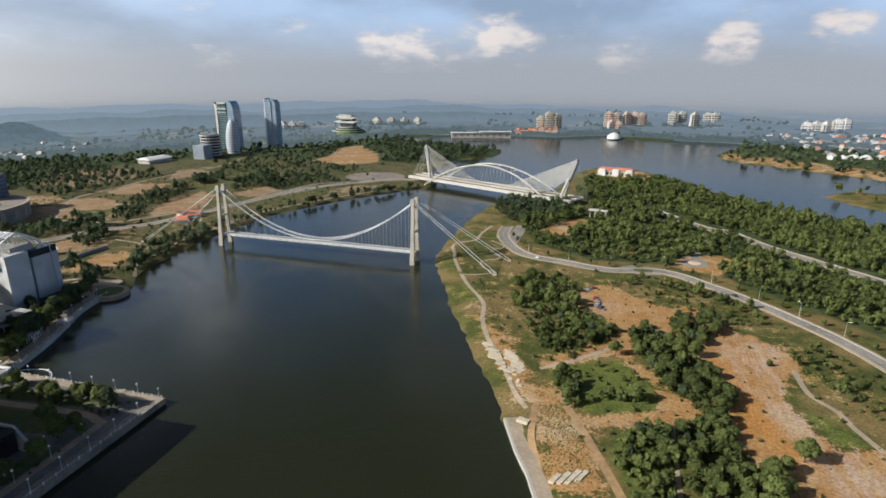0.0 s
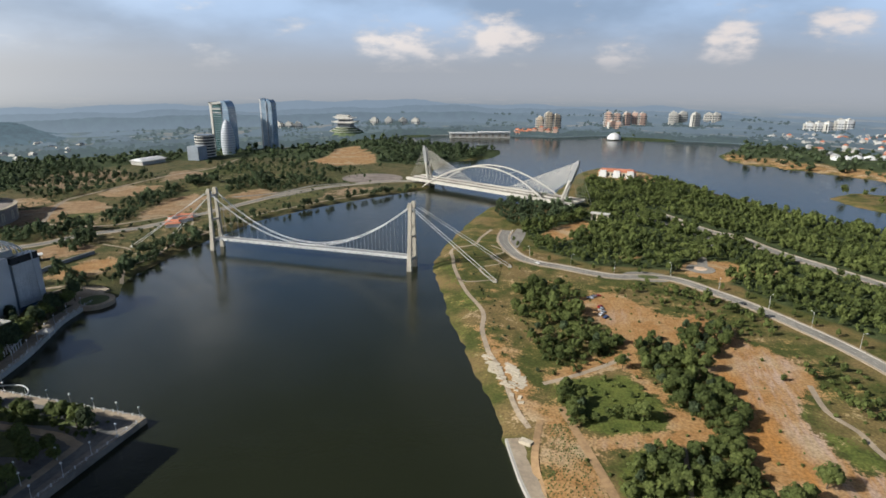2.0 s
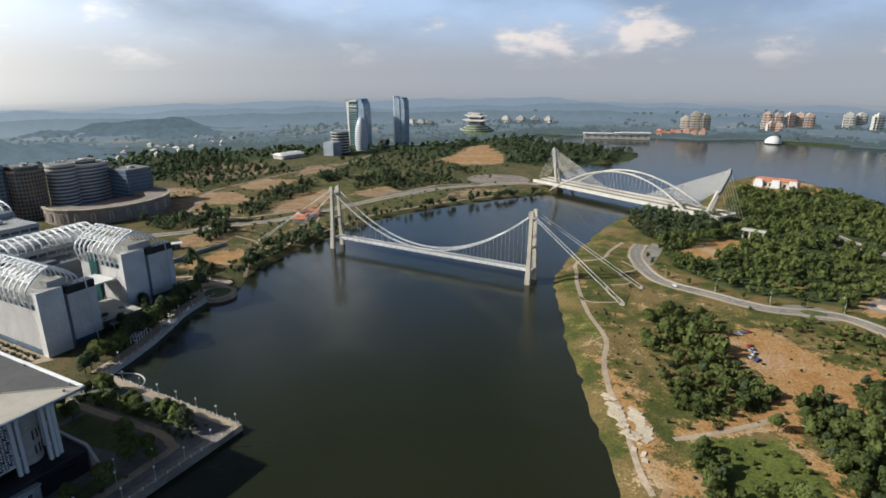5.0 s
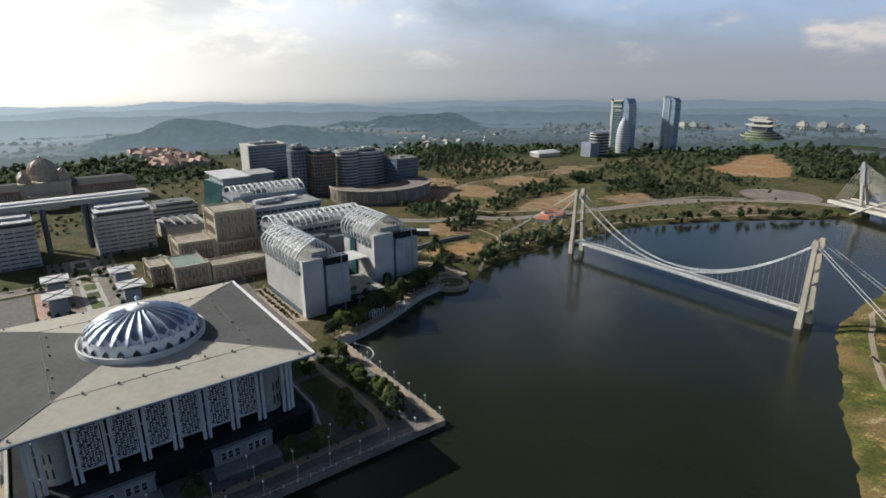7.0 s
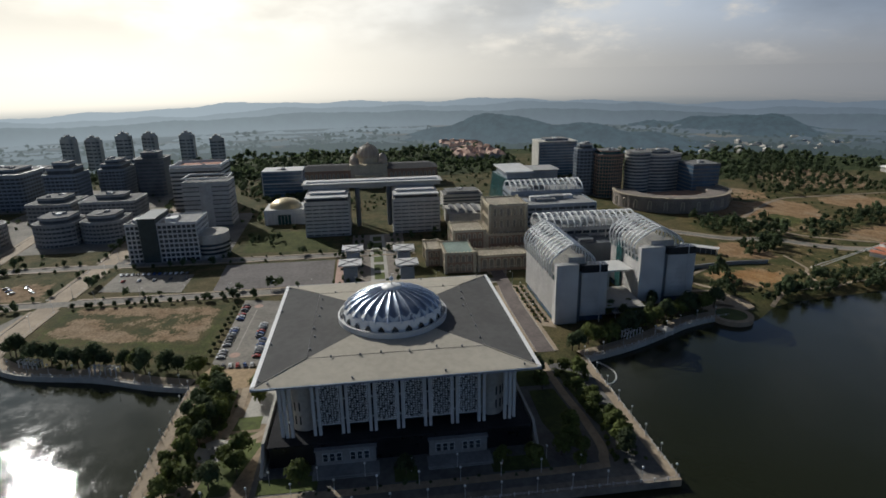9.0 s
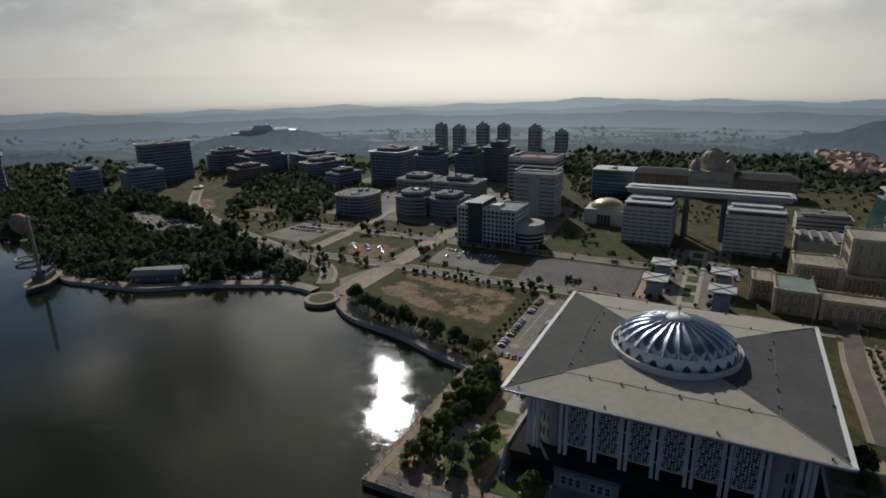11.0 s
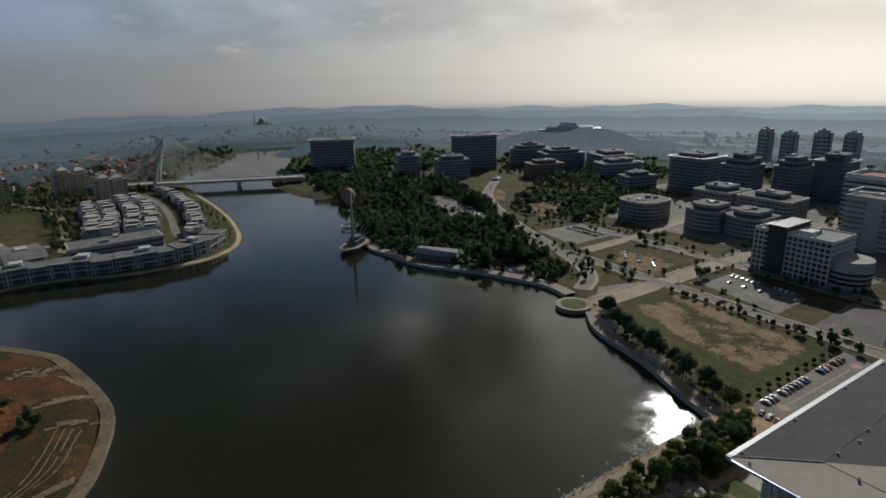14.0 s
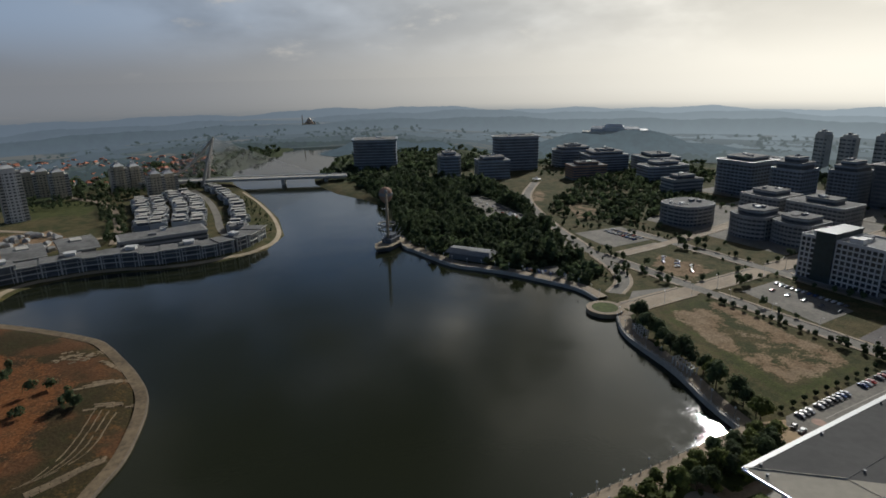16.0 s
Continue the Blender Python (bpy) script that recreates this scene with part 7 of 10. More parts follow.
street("road", [(60, 640), (103, 569), (124, 555), (143, 518), (169, 483), (210, 430), (260, 360), (300, 250)], 9.0, "road through the woods")
street("road", [(0, 655), (60, 600), (90, 560), (103, 540), (90, 500), (84, 455)], 7.0, "wooded side road", kerbs=False)
rb = [(82 + 10 * math.cos(a), 452 + 10 * math.sin(a)) for a in [2 * math.pi * k / 24 for k in range(24)]]
slab("road", rb, PLAIN + 0.15, ASPHALT, "round turning place")
slab("ground_island", [(82 + 4.5 * math.cos(a), 452 + 4.5 * math.sin(a)) for a in [2 * math.pi * k / 20 for k in range(20)]], PLAIN + 0.4, DIRT, "bare middle of the turning circle", 0.5)
slab("road", [(44 + 17 * math.cos(a), 424 + 10 * math.sin(a)) for a in [2 * math.pi * k / 28 for k in range(28)]], PLAIN + 0.16, ASPHALT, "wide road junction")
slab("ground_island", [(44 + 7 * math.cos(a), 423 + 3.6 * math.sin(a)) for a in [2 * math.pi * k / 24 for k in range(24)]], PLAIN + 0.42, GRASS, "grass island in the junction", 0.5)
for pts, w in (([(-84, 519), (-88, 490), (-89, 468), (-103, 451), (-96, 425), (-90, 405), (-73, 365), (-55, 333), (-50, 307), (-42, 283)], 2.6),
               ([(-75, 470), (-62, 455), (-70, 440), (-60, 425), (-72, 412), (-66, 396), (-58, 390), (-75, 380), (-84, 386)], 1.6),
               ([(-12, 258), (0, 268), (14, 282), (26, 296)], 2.6), ([(105, 289), (105, 267), (112, 254), (114, 243), (119, 227)], 2.6), ([(44.2, 224.6), (43.5, 207.5), (42.6, 181.7), (43, 168)], 1.8),
               ([(-42, 283), (-34, 268), (-29, 255), (-21, 235), (-14, 222)], 2.2)):
    solid("footpath", ribbon(smooth_line(pts, 3.0), -w / 2, w / 2, 0.10), PAVING, "winding sandy footpath", kind="structure")
for pts, w in (([(-2.8, 240.6), (6.9, 218.2), (16.0, 196.4), (23.6, 176.4), (29, 160)], 3.4), ([(-10.3, 228.8), (-9.7, 203.7), (-5.5, 188), (-3.2, 178)], 2.8)):
    solid("footpath", ribbon(smooth_line(pts, 3.0), -w / 2, w / 2, 0.10), mat("trodden_brown_earth", (0.33, 0.21, 0.105), 0.95, vary=0.25, grain=0.5), "trodden brown earth path", kind="structure")
# east quay: boardwalk, wall, terraces
qe = [Vector((x, y, 0)) for x, y in ((-22, 214), (-14, 193), (-5, 172), (12, 110), (15, 50), (4, -10), (-15, -50), (-31, -82), (-40.2, -98.5), (-46.8, -121), (-49.6, -137), (-49.8, -152), (-45.8, -174), (-41, -192), (-35, -212), (-28, -227), (-7, -252), (17, -276), (33, -290))]
qt = [v for v in smooth_line([(v.x, v.y) for v in qe], 2.5) if v.y < -60]
qe = smooth_line([(v.x, v.y) for v in qe], 6.0)
qe = [v for v in qe if v.y >= -66]
solid("quay_wall", ribbon(qt, -0.3, 0.3, 0, flat=1.30, thick=3.5), mat("stained_brown_concrete", (0.19, 0.15, 0.105), 0.9, vary=0.3, grain=0.6), "stained brown concrete quay edge", kind="structure")
solid("promenade", ribbon(qt, 0.3, 5.0, 0, flat=1.36, thick=2.0), mat("brown_sandy_path", (0.165, 0.122, 0.072), 0.9, vary=0.4, grain=0.5, patch=0.08), "brown waterside path round the point", kind="structure")
solid("quay_wall", ribbon(qe, -0.3, 0.7, 0, flat=1.62, thick=4.0), KERB, "pale concrete quay wall", kind="structure")
solid("promenade", ribbon(qe, 0.7, 6.2, 0, flat=1.56, thick=2.0), PAVING, "sandy paved waterside promenade", kind="structure")
for (x, y, w, d, a) in ((1.5, 180.6, 5.5, 2.0, 62), (4.4, 181.6, 7.5, 2.0, 62), (7.3, 182.8, 9.5, 2.0, 62), (-14, 213, 5, 3, -20), (10.2, 184.0, 7.5, 2.0, 62)):
    m_ = pose(x, y, PLAIN - 0.4, 0, 0, a)
    solid("terrace", Geo().box(-w / 2, w / 2, -d / 2, d / 2, -0.5, 0.62, m_).box(-w / 2 + 1, w / 2, -d / 2, d / 2 - 1.2, 0.62, 0.9, m_), SANDSLAB, "stepped sandy concrete terrace", kind="structure")
# broken slabs on the shore
rs = np.random.RandomState(11)
g = Geo()
for i in range(64):
    u = rs.rand()
    x, y = (-42 + 22 * u + rs.randn() * 1.4, 278 - 38 * u + rs.randn() * 1.4) if i % 2 else (-30 + 9 * u + rs.randn() * 1.2, 270 - 17 * u + rs.randn() * 1.2)
    w, d = rs.uniform(0.6, 2.2), rs.uniform(0.5, 1.6)
    z = float(height([x], [y])[0])
    g.box(-w, w, -d, d, -0.15, 0.2, pose(x, y, z + 0.12, rs.uniform(-5, 5), rs.uniform(-5, 5), rs.uniform(-30, 10)))
solid("loose_slabs", g, SANDSLAB, "scattered broken sandy paving slabs", "rubble", kind="stuff")
# planted rows on the bank
g = Geo()
for i in range(34):
    for j in range(12):
        u, w = i / 33, (j + 0.5 * (i % 2)) / 12
        x, y = -6.0 + 3.4 * u + (7.0 + 14.0 * u) * w, 226 - 47 * u + 3.5 * w
        if rs.rand() < 0.14:
            continue
        k = rs.uniform(0.22, 0.42)
        g.prism([(k * math.cos(a), k * math.sin(a)) for a in (0.3, 1.5, 2.9, 4.0, 5.2)], -0.2, 0.2 + 0.35 * rs.rand(), top=[(0.5 * k * math.cos(a), 0.5 * k * math.sin(a)) for a in (0.3, 1.5, 2.9, 4.0, 5.2)],
                m=pose(x + rs.randn() * 0.25, y + rs.randn() * 0.25, float(height([x], [y])[0]), 0, 0, rs.uniform(0, 90)))
solid("planted_rows", g, GRASS, "rows of small dry shrubs on the bank", "shrubs", kind="stuff")

# path along the south shore
sp = smooth_line([(33, -290), (38, -312), (30, -331), (22, -350), (1, -358), (-35, -358), (-73, -345), (-115, -346), (-149, -359), (-174, -398), (-186, -472), (-189, -558), (-186, -640)], 6.0)
solid("footpath", ribbon(sp, 3.0, 7.0, 0.12), FOOTWAY, "tan waterside path below the terraces", kind="structure")
# low kerb lines, paved ramps and broken slabs on the point
rs = np.random.RandomState(17)
BROWNPAVE = mat("brown_weathered_paving", (0.235, 0.175, 0.105), 0.9, vary=0.3, grain=0.6)
g = Geo()


def run_of_slabs(pts, half, gap, turn_by=0.0):
    line = smooth_line(pts, 2.6)
    for v, w2 in zip(line, line[1:]):
        d_ = w2 - v
        if d_.length < 0.5 or rs.rand() < gap:
            continue
        wide, L = half * rs.uniform(0.7, 1.3), d_.length * rs.uniform(0.42, 0.52)
        x, y = (v.x + w2.x) / 2 + rs.uniform(-0.15, 0.15), (v.y + w2.y) / 2
        z = max(float(height([x], [y])[0]), 0.6)
        g.box(-L, L, -wide, wide, -0.4, 0.16, pose(x, y, z, 0, 0, math.degrees(math.atan2(d_.y, d_.x)) + turn_by + rs.uniform(-3, 3)))


for k in range(4):
    run_of_slabs([(-37.7 + 2.6 * k, -135.1 - 2.2 * k), (-29.8 + 2.8 * k, -111.2 - 1.0 * k), (-22.0 + 3.6 * k, -103.0 + 1.2 * k), (-15.0 + 3.0 * k, -99.0 + 0.6 * k)], 0.20, 0.12)
for k in range(3):
    run_of_slabs([(-29.1 + k * 2.0, -146.5 + k * 1.6), (-37, -143.6 + k * 1.5), (-45.4, -140.6 + k * 1.2)], 0.7, 0.25)
    run_of_slabs([(-28.1 + k * 4, -169.2 + k * 1.7), (-37, -167 + k * 1.3), (-45.2, -165.0 + k * 0.6)], 0.75, 0.08)
    run_of_slabs([(-10.0, -89.0 - k * 1.5), (-20.6, -93.2 - k * 1.4), (-34.4, -101.0 - k * 1.0)], 0.72, 0.05)
    run_of_slabs([(-30.3 - k, -193.0 - k), (-36.5, -183.5 - k), (-43.0 + k, -175.0)], 0.6, 0.35)
for i in range(34):
    u = rs.rand()
    x, y = -12 - 18 * u + rs.randn() * 1.5, -206 + 5 * math.sin(3 * u) * (u - 0.2) + rs.randn() * 2.6
    w, d = rs.uniform(0.5, 2.0), rs.uniform(0.4, 1.2)
    g.box(-w, w, -d, d, -0.4, 0.18, pose(x, y, float(height([x], [y])[0]), rs.uniform(-4, 4), rs.uniform(-4, 4), rs.uniform(-40, 40)))
solid("low_strips", g, BROWNPAVE, "low kerb lines and weathered paved strips on the point", "paving", kind="stuff")

# west quays
qw = smooth_line([(-258, -330), (-250, -301), (-253, -280), (-260, -238), (-273, -217), (-285, -199), (-296, -174), (-305, -149), (-303, -128)], 5.0)
qs = smooth_line([(-293, -101), (-279, -80), (-270, -42), (-259, -14), (-254, 4)], 5.0)
qn = smooth_line([(-253, 187), (-258, 204), (-265, 222), (-274, 240), (-282, 256), (-287, 275), (-288, 283)], 5.0)
for line in (qw, qs, qn):
    solid("quay_wall", ribbon(line, -0.5, 0.7, 0, flat=2.55, thick=5.0), PALE, "pale concrete quay wall", kind="structure")
    solid("promenade", ribbon(line, 0.7, 7.5, 0, flat=2.68, thick=2.0), PAVING, "sandy paved lakeside promenade", kind="structure")
for (x0, x1, y0, y1) in ((-256, -165.4, 4.4, 9.0), (-170.0, -165.4, 9.0, 183.6), (-254, -165.4, 183.6, 187.6)):
    slab("promenade", [(x0, y0), (x1, y0), (x1, y1), (x0, y1)], 2.66, PAVING if y0 != 9.0 else mat("brown_grey_paving", (0.20, 0.175, 0.145), 0.85, vary=0.25, grain=0.5), "paved promenade round the mosque", 4.5)
# grey base colour darkened to deepen the mosque's shadow on the forecourt
slab("pavement", [(-250, 9), (-170, 9), (-170, 183.6), (-250, 183.6)], 2.58, mat("shadow_darkened_forecourt_paving", (0.13, 0.125, 0.115), 0.85, vary=0.25, grain=0.5), "grey paved forecourt of the mosque", 0.6)
for pts, w in (([(-252, 165), (-225, 166), (-200, 168), (-180, 166), (-176, 150), (-176, 20)], 3.5), ([(-250, 30), (-225, 30), (-200, 26), (-178, 20)], 3.0), ([(-214, 12), (-212, 40), (-225, 46)], 3.0)):
    line = smooth_line(pts, 4.0)
    solid("footpath", ribbon(line, -w / 2, w / 2, 0, flat=2.70), PAVING, "curved sandy garden path", kind="structure")
for poly in ([(-246, 168), (-205, 171), (-180, 177), (-240, 178)], [(-250, 150), (-232, 149), (-232, 163), (-250, 163)], [(-228, 152), (-205, 151), (-190, 154), (-186, 162), (-205, 165), (-228, 163)],
             [(-226, 30), (-217, 30), (-217, 41), (-226, 41)], [(-215, 30), (-208, 31), (-208, 41), (-215, 41)], [(-208, 30), (-180, 25), (-180, 36), (-208, 44)], [(-248, 14), (-218, 14), (-218, 27), (-248, 27)], [(-208, 14), (-184, 14), (-184, 19), (-208, 24)],
             [(-186, 46), (-178.5, 46), (-178.5, 66), (-186, 66)], [(-186, 92), (-178.5, 92), (-178.5, 100), (-186, 100)], [(-186, 126), (-178.5, 126), (-178.5, 146), (-186, 146)]):
    slab("lawn", poly, 2.69, GRASS, "small mown lawn beside the mosque", 0.4)
slab("pavement", [(-250, 9.1), (-172, 9.1), (-172, 44), (-250, 44)], 2.63, mat("tan_garden_paving", (0.27, 0.205, 0.135), 0.9, vary=0.3, grain=0.5, patch=0.08), "tan paved garden beside the mosque", 0.3)
slab("pavement", [(-250, 34), (-222, 33), (-220, 44), (-250, 44)], 2.66, PALE, "pale fan of paving in the garden", 0.3)
slab("pavement", [(-278, 12), (-262, 6), (-248, 6), (-248, 40), (-262, 36), (-272, 26)], 2.60, mat("worn_ochre_paving", (0.36, 0.26, 0.15), 0.9, vary=0.25, grain=0.5), "worn ochre paving between car park and garden", 0.3)
slab("pavement", [(-205 + 7 * math.cos(a), 27 + 7 * math.sin(a)) for a in [2 * math.pi * k / 28 for k in range(28)]], 2.74, PALE, "round paved fountain place", 0.4)
slab("pavement", [(-288, 279), (-300, 274), (-320, 284), (-322, 300), (-303, 306), (-296, 304)], 2.60, PAVING, "sandy paved plaza at the round jetty", 2.0)
# round jetties
for cx, cy, r in ((-296, -114, 11), (-289, 285, 11.5)):
    ring = [2 * math.pi * k / 36 for k in range(36)]
    slab("jetty", [(cx + r * math.cos(a), cy + r * math.sin(a)) for a in ring], 2.62, PAVING, "round paved jetty in the lake", 5.0)
    slab("lawn", [(cx + (r - 3.2) * math.cos(a), cy + (r - 3.2) * math.sin(a)) for a in ring], 2.75, GRASS, "round lawn on the jetty", 0.4)
# curved slip and floating boom by the quay
boom = smooth_line([(-253, 192.8), (-247, 195.6), (-241.6, 196.9), (-235.5, 194.8), (-232.2, 191), (-233.2, 188)], 1.5)
solid("floating_boom", Geo().tube([(v.x, v.y, 0.1) for v in boom], 0.3, 6), WHITE, "white curved floating boom on the lake", "boom")


# town streets on the west bank
street("road", [(-298, -107), (-345, -107), (-400, -107), (-470, -108), (-600, -112), (-760, -116)], 13.0, "wide pale town street", PAVING)
street("road", [(-367, -330), (-368, -240), (-369, -107), (-369, 0), (-368, 70), (-366, 130), (-366, 176)], 9.0, "town street lined with trees")
street("road", [(-262, 170), (-290, 170), (-330, 170), (-366, 172), (-420, 172)], 9.0, "brown-grey surfaced street beside the mosque", mat("brown_asphalt", (0.15, 0.125, 0.115), 0.9, vary=0.2, grain=0.5))
slab("pavement", [(-354, 176.6), (-292, 176.6), (-288, 184), (-354, 184)], 2.62, PAVING, "sandy paved strip before the trellis block", 0.3)
street("road", [(-440, -240), (-442, -107), (-441, -20), (-440, 66), (-440, 120)], 9.0, "town street lined with trees")
street("road", [(-384, -188), (-430, -190), (-480, -195), (-560, -205)], 8.0, "side street between car parks", PAVING)
street("road", [(-318, -128), (-352, -160), (-396, -286), (-450, -400), (-523, -480)], 8.0, "park road under trees")
slab("car_park", [(-357, 9), (-352, 33), (-272, 35), (-268, 28), (-270, 13), (-276, 9)], 2.62, ASPHALT, "asphalt car park beside the mosque", 0.4)
slab("parking_line", [(-340, 18.6), (-288, 17.6), (-288, 18.0), (-340, 19.0)], 2.65, KERB, "white painted car park line", 0.1)
for x_, y_ in ((-283, 18), (-346, 19)):
    slab("paving_disc", [(x_ + 2.6 * math.cos(a), y_ + 2.6 * math.sin(a)) for a in [2 * math.pi * k / 24 for k in range(24)]], 2.66, PINKPAVE, "round reddish paving disc in the car park", 0.2)
slab("car_park", [(-425, -90), (-413, -36), (-378, -35), (-388, -89)], 2.60, ASPHALT, "worn asphalt car park", 0.3)
slab("car_park", [(-430, -18), (-429, 60), (-377, 61), (-377, -15)], 2.60, mat("dusty_asphalt", (0.17, 0.155, 0.145), 0.95, vary=0.2, grain=0.4, patch=0.05), "large empty dusty parade ground", 0.3)
slab("car_park", [(-438, -205), (-445, -250), (-395, -255), (-388, -205)], 2.60, ASPHALT, "worn asphalt car park", 0.3)
slab("car_park", [(-355, -118), (-330, -125), (-312, -112), (-316, -99), (-350, -99)], 2.60, ASPHALT, "asphalt turning square by the lake", 0.3)
slab("car_park", [(-391, -452), (-418, -449), (-398, -326), (-376, -306), (-363, -329), (-368, -385)], 2.60, ASPHALT, "long asphalt car park among park trees", 0.3)
slab("car_park", [(-299, -200), (-323, -192), (-312, -164), (-297, -178)], 2.60, ASPHALT, "lakeside car park under trees", 0.3)
slab("pavement", [(-642, -262), (-484, -262), (-484, -120), (-642, -122)], 2.56, ASPHALT, "grey paved ground between office blocks", 0.3)
slab("pavement", [(-600, -100), (-446, -102), (-446, -22), (-600, -28)], 2.56, mat("grey_town_paving", (0.16, 0.15, 0.135), 0.9, vary=0.25, grain=0.4), "grey paved ground round an office block", 0.3)
slab("pavement", [(-760, -330), (-644, -330), (-644, -130), (-760, -140)], 2.56, ASPHALT, "grey paved ground between office towers", 0.3)
# ceremonial garden
slab("pavement", [(-494, 72), (-494, 114), (-372, 112), (-372, 71)], 2.60, mat("grey_brown_square_paving", (0.23, 0.20, 0.165), 0.9, vary=0.25, grain=0.5), "grey-brown paved square", 0.4)
slab("pavement", [(-430, 62), (-430, 68), (-376, 68), (-376, 62)], 2.61, PINKPAVE, "pinkish paved strip", 0.3)
slab("pavement", [(-492, 86), (-492, 98), (-374, 98), (-374, 86)], 2.68, PALE, "pale paved ceremonial walk", 0.4)
for i in range(6):
    x0 = -486 + i * 18.5
    slab("lawn", [(x0, 88.5), (x0 + 13, 88.5), (x0 + 13, 95.5), (x0, 95.5)], 2.78, GRASS, "clipped garden bed in the paved walk", 0.4)
for x_, y_ in ((-381, 73), (-376, 110), (-414, 74), (-409, 110)):
    pv = thing("pavilion", "square pavilion with a white cross-braced canopy", "pavilion", (x_, y_, PLAIN), group="garden pavilions")
    part("base", Geo().box(-4.5, 4.5, -4.5, 4.5, -0.3, 10.5), SLATE, pv, "dark panelled base")
    part("canopy", Geo().box(-7.5, 7.5, -7.5, 7.5, 12.6, 13.2), WHITE, pv, "white square canopy")
    for s in (-1, 1):
        part("cross_brace", Geo().tube([(-7.2, -7.2 * s, 13.3), (7.2, 7.2 * s, 13.3)], 0.35, 4), GREY, pv)
        for e in (-1, 1):
            part("post", Geo().tube([(4 * s, 4 * e, 10.4), (4.6 * s, 4.6 * e, 12.6)], 0.3, 6), WHITE, pv)
# north bank paths, walls and streets
street("road", [(-420, 172), (-470, 200), (-500, 290), (-455, 340), (-428, 372), (-418, 404), (-388, 440), (-366, 520), (-330, 640), (-250, 723), (-203, 722)], 8.0, "lakeside street on the north bank", ASPHALT)
TRACK = mat("sandy_track", (0.27, 0.215, 0.15), 0.95, vary=0.25, grain=0.3)
street("road", [(-510, 385), (-485, 421), (-432, 430), (-409, 457), (-396, 480), (-378, 500)], 4.0, "sandy track along the bare field", TRACK, kerbs=False)
street("road", [(-391, 578), (-354, 613), (-336, 665), (-300, 694)], 5.0, "road beside the car park rows", ASPHALT, kerbs=False)
street("road", [(-485, 421), (-548, 500), (-557, 553), (-558, 668), (-542, 746), (-560, 840)], 4.0, "sandy track between fields", TRACK, kerbs=False)
for pts, w in (([(-300, 318), (-316, 340), (-318, 370), (-325, 400), (-322, 440), (-320, 500), (-300, 550), (-275, 600), (-245, 648)], 2.4),
               ([(-299, 293), (-316, 268), (-326, 282), (-324, 300), (-345, 290), (-366, 318)], 3.0), ([(-322, 367), (-345, 375), (-352, 381), (-380, 385)], 2.0), ([(-320, 440), (-345, 450), (-360, 470)], 2.0)):
    solid("footpath", ribbon(smooth_line(pts, 4.0), -w / 2, w / 2, 0.10), PAVING, "sandy lakeside footpath", kind="structure")
lineb = smooth_line([(-362, 296), (-366, 316), (-368, 338), (-366, 362)], 6.0)
solid("retaining_wall", ribbon(lineb, -0.5, 0.5, 2.6, thick=4.0), GREY, "long grey retaining wall", kind="structure")
sh = thing("walkway_roof", "long white roofed walkway leading to the trellis blocks", "shelter", (-400, 330, PLAIN), 52)
part("roof", Geo().box(-14, 14, -3.4, 3.4, 4.2, 4.6), WHITE, sh)
part("glazing", Geo().box(-12, 12, -1.6, 1.6, -0.3, 4.2), GLASSGREY, sh)
for i in range(8):
    for s in (-2, 2):
        part("post", Geo().tube([(-13 + i * 3.7, s * 1.5, -0.3), (-13 + i * 3.7, s * 1.5, 4.2)], 0.18, 6), STEELWHITE, sh)
slab("amphitheatre", [(-286 + 38 * math.cos(a) - 14 * math.sin(a), 738 + 14 * math.cos(a) + 34 * math.sin(a)) for a in [2 * math.pi * k / 36 for k in range(36)]], PLAIN + 0.16, mat("worn_brown_grey_paving", (0.20, 0.165, 0.14), 0.95, vary=0.3, grain=0.15), "oval brown-grey worn parade ground", 1.0)
slab("car_park", [(-350, 590), (-328, 650), (-318, 646), (-340, 586)], PLAIN + 0.12, ASPHALT, "asphalt car park near the lake", 0.3)
lay_footways()


# ---------------------------------------------------------------- south: waterside houses, flats, bridge
def terrace_house(name, label, wall, group):
    q = thing(name, label, "house", (0, 0, -200), group=group)
    part("body", Geo().box(-3.9, 3.9, -6.5, 6.5, -0.5, 7.0).box(-4.4, 0.5, -8.0, -6.5, -0.5, 3.4), wall, q)
    part("upper_storey", Geo().box(-3.4, 1.4, -3.5, 5.5, 7.0, 9.6), DARKWALL, q, "dark set-back upper storey")
    part("roof", Geo().box(-3.9, 1.8, -4.2, 6.0, 9.6, 9.95), OFFWHITE, q, "thin pale flat roof")
    part("roof_terrace", Geo().box(-3.5, 3.5, 2.2, 7.4, 6.95, 7.25), ROOFGREY, q, "grey roof slab")
    part("party_wall", Geo().box(-4.35, -3.95, -7.2, 6.9, -0.5, 8.1), WHITE, q, "white party wall")
    part("frame", Geo().box(-4.3, 3.9, -8.3, -7.9, 6.4, 6.9).box(-4.3, -3.8, -8.3, -7.9, -0.3, 6.4).box(3.4, 3.9, -8.3, -7.9, -0.3, 6.4).box(-4.3, -3.9, -7.9, -6.6, 6.4, 6.9).box(3.5, 3.9, -7.9, -6.6, 6.4, 6.9), WHITE, q, "white portal frame")
    part("window", Geo().box(-3.6, 3.6, -6.62, -6.4, 3.9, 6.3), GLASSDARK, q)
    part("window", Geo().box(-3.6, 3.6, 6.4, 6.62, 0.8, 6.0), GLASSDARK, q)
    return q


base_house = terrace_house("terrace_house", "white terraced house with flat roofs and dark windows", SLATE, "waterside terrace houses")
rows = []
arc = smooth_line([(-137, -432), (-145, -455), (-152, -500), (-156, -560), (-155, -620), (-147, -680)], 9.2)
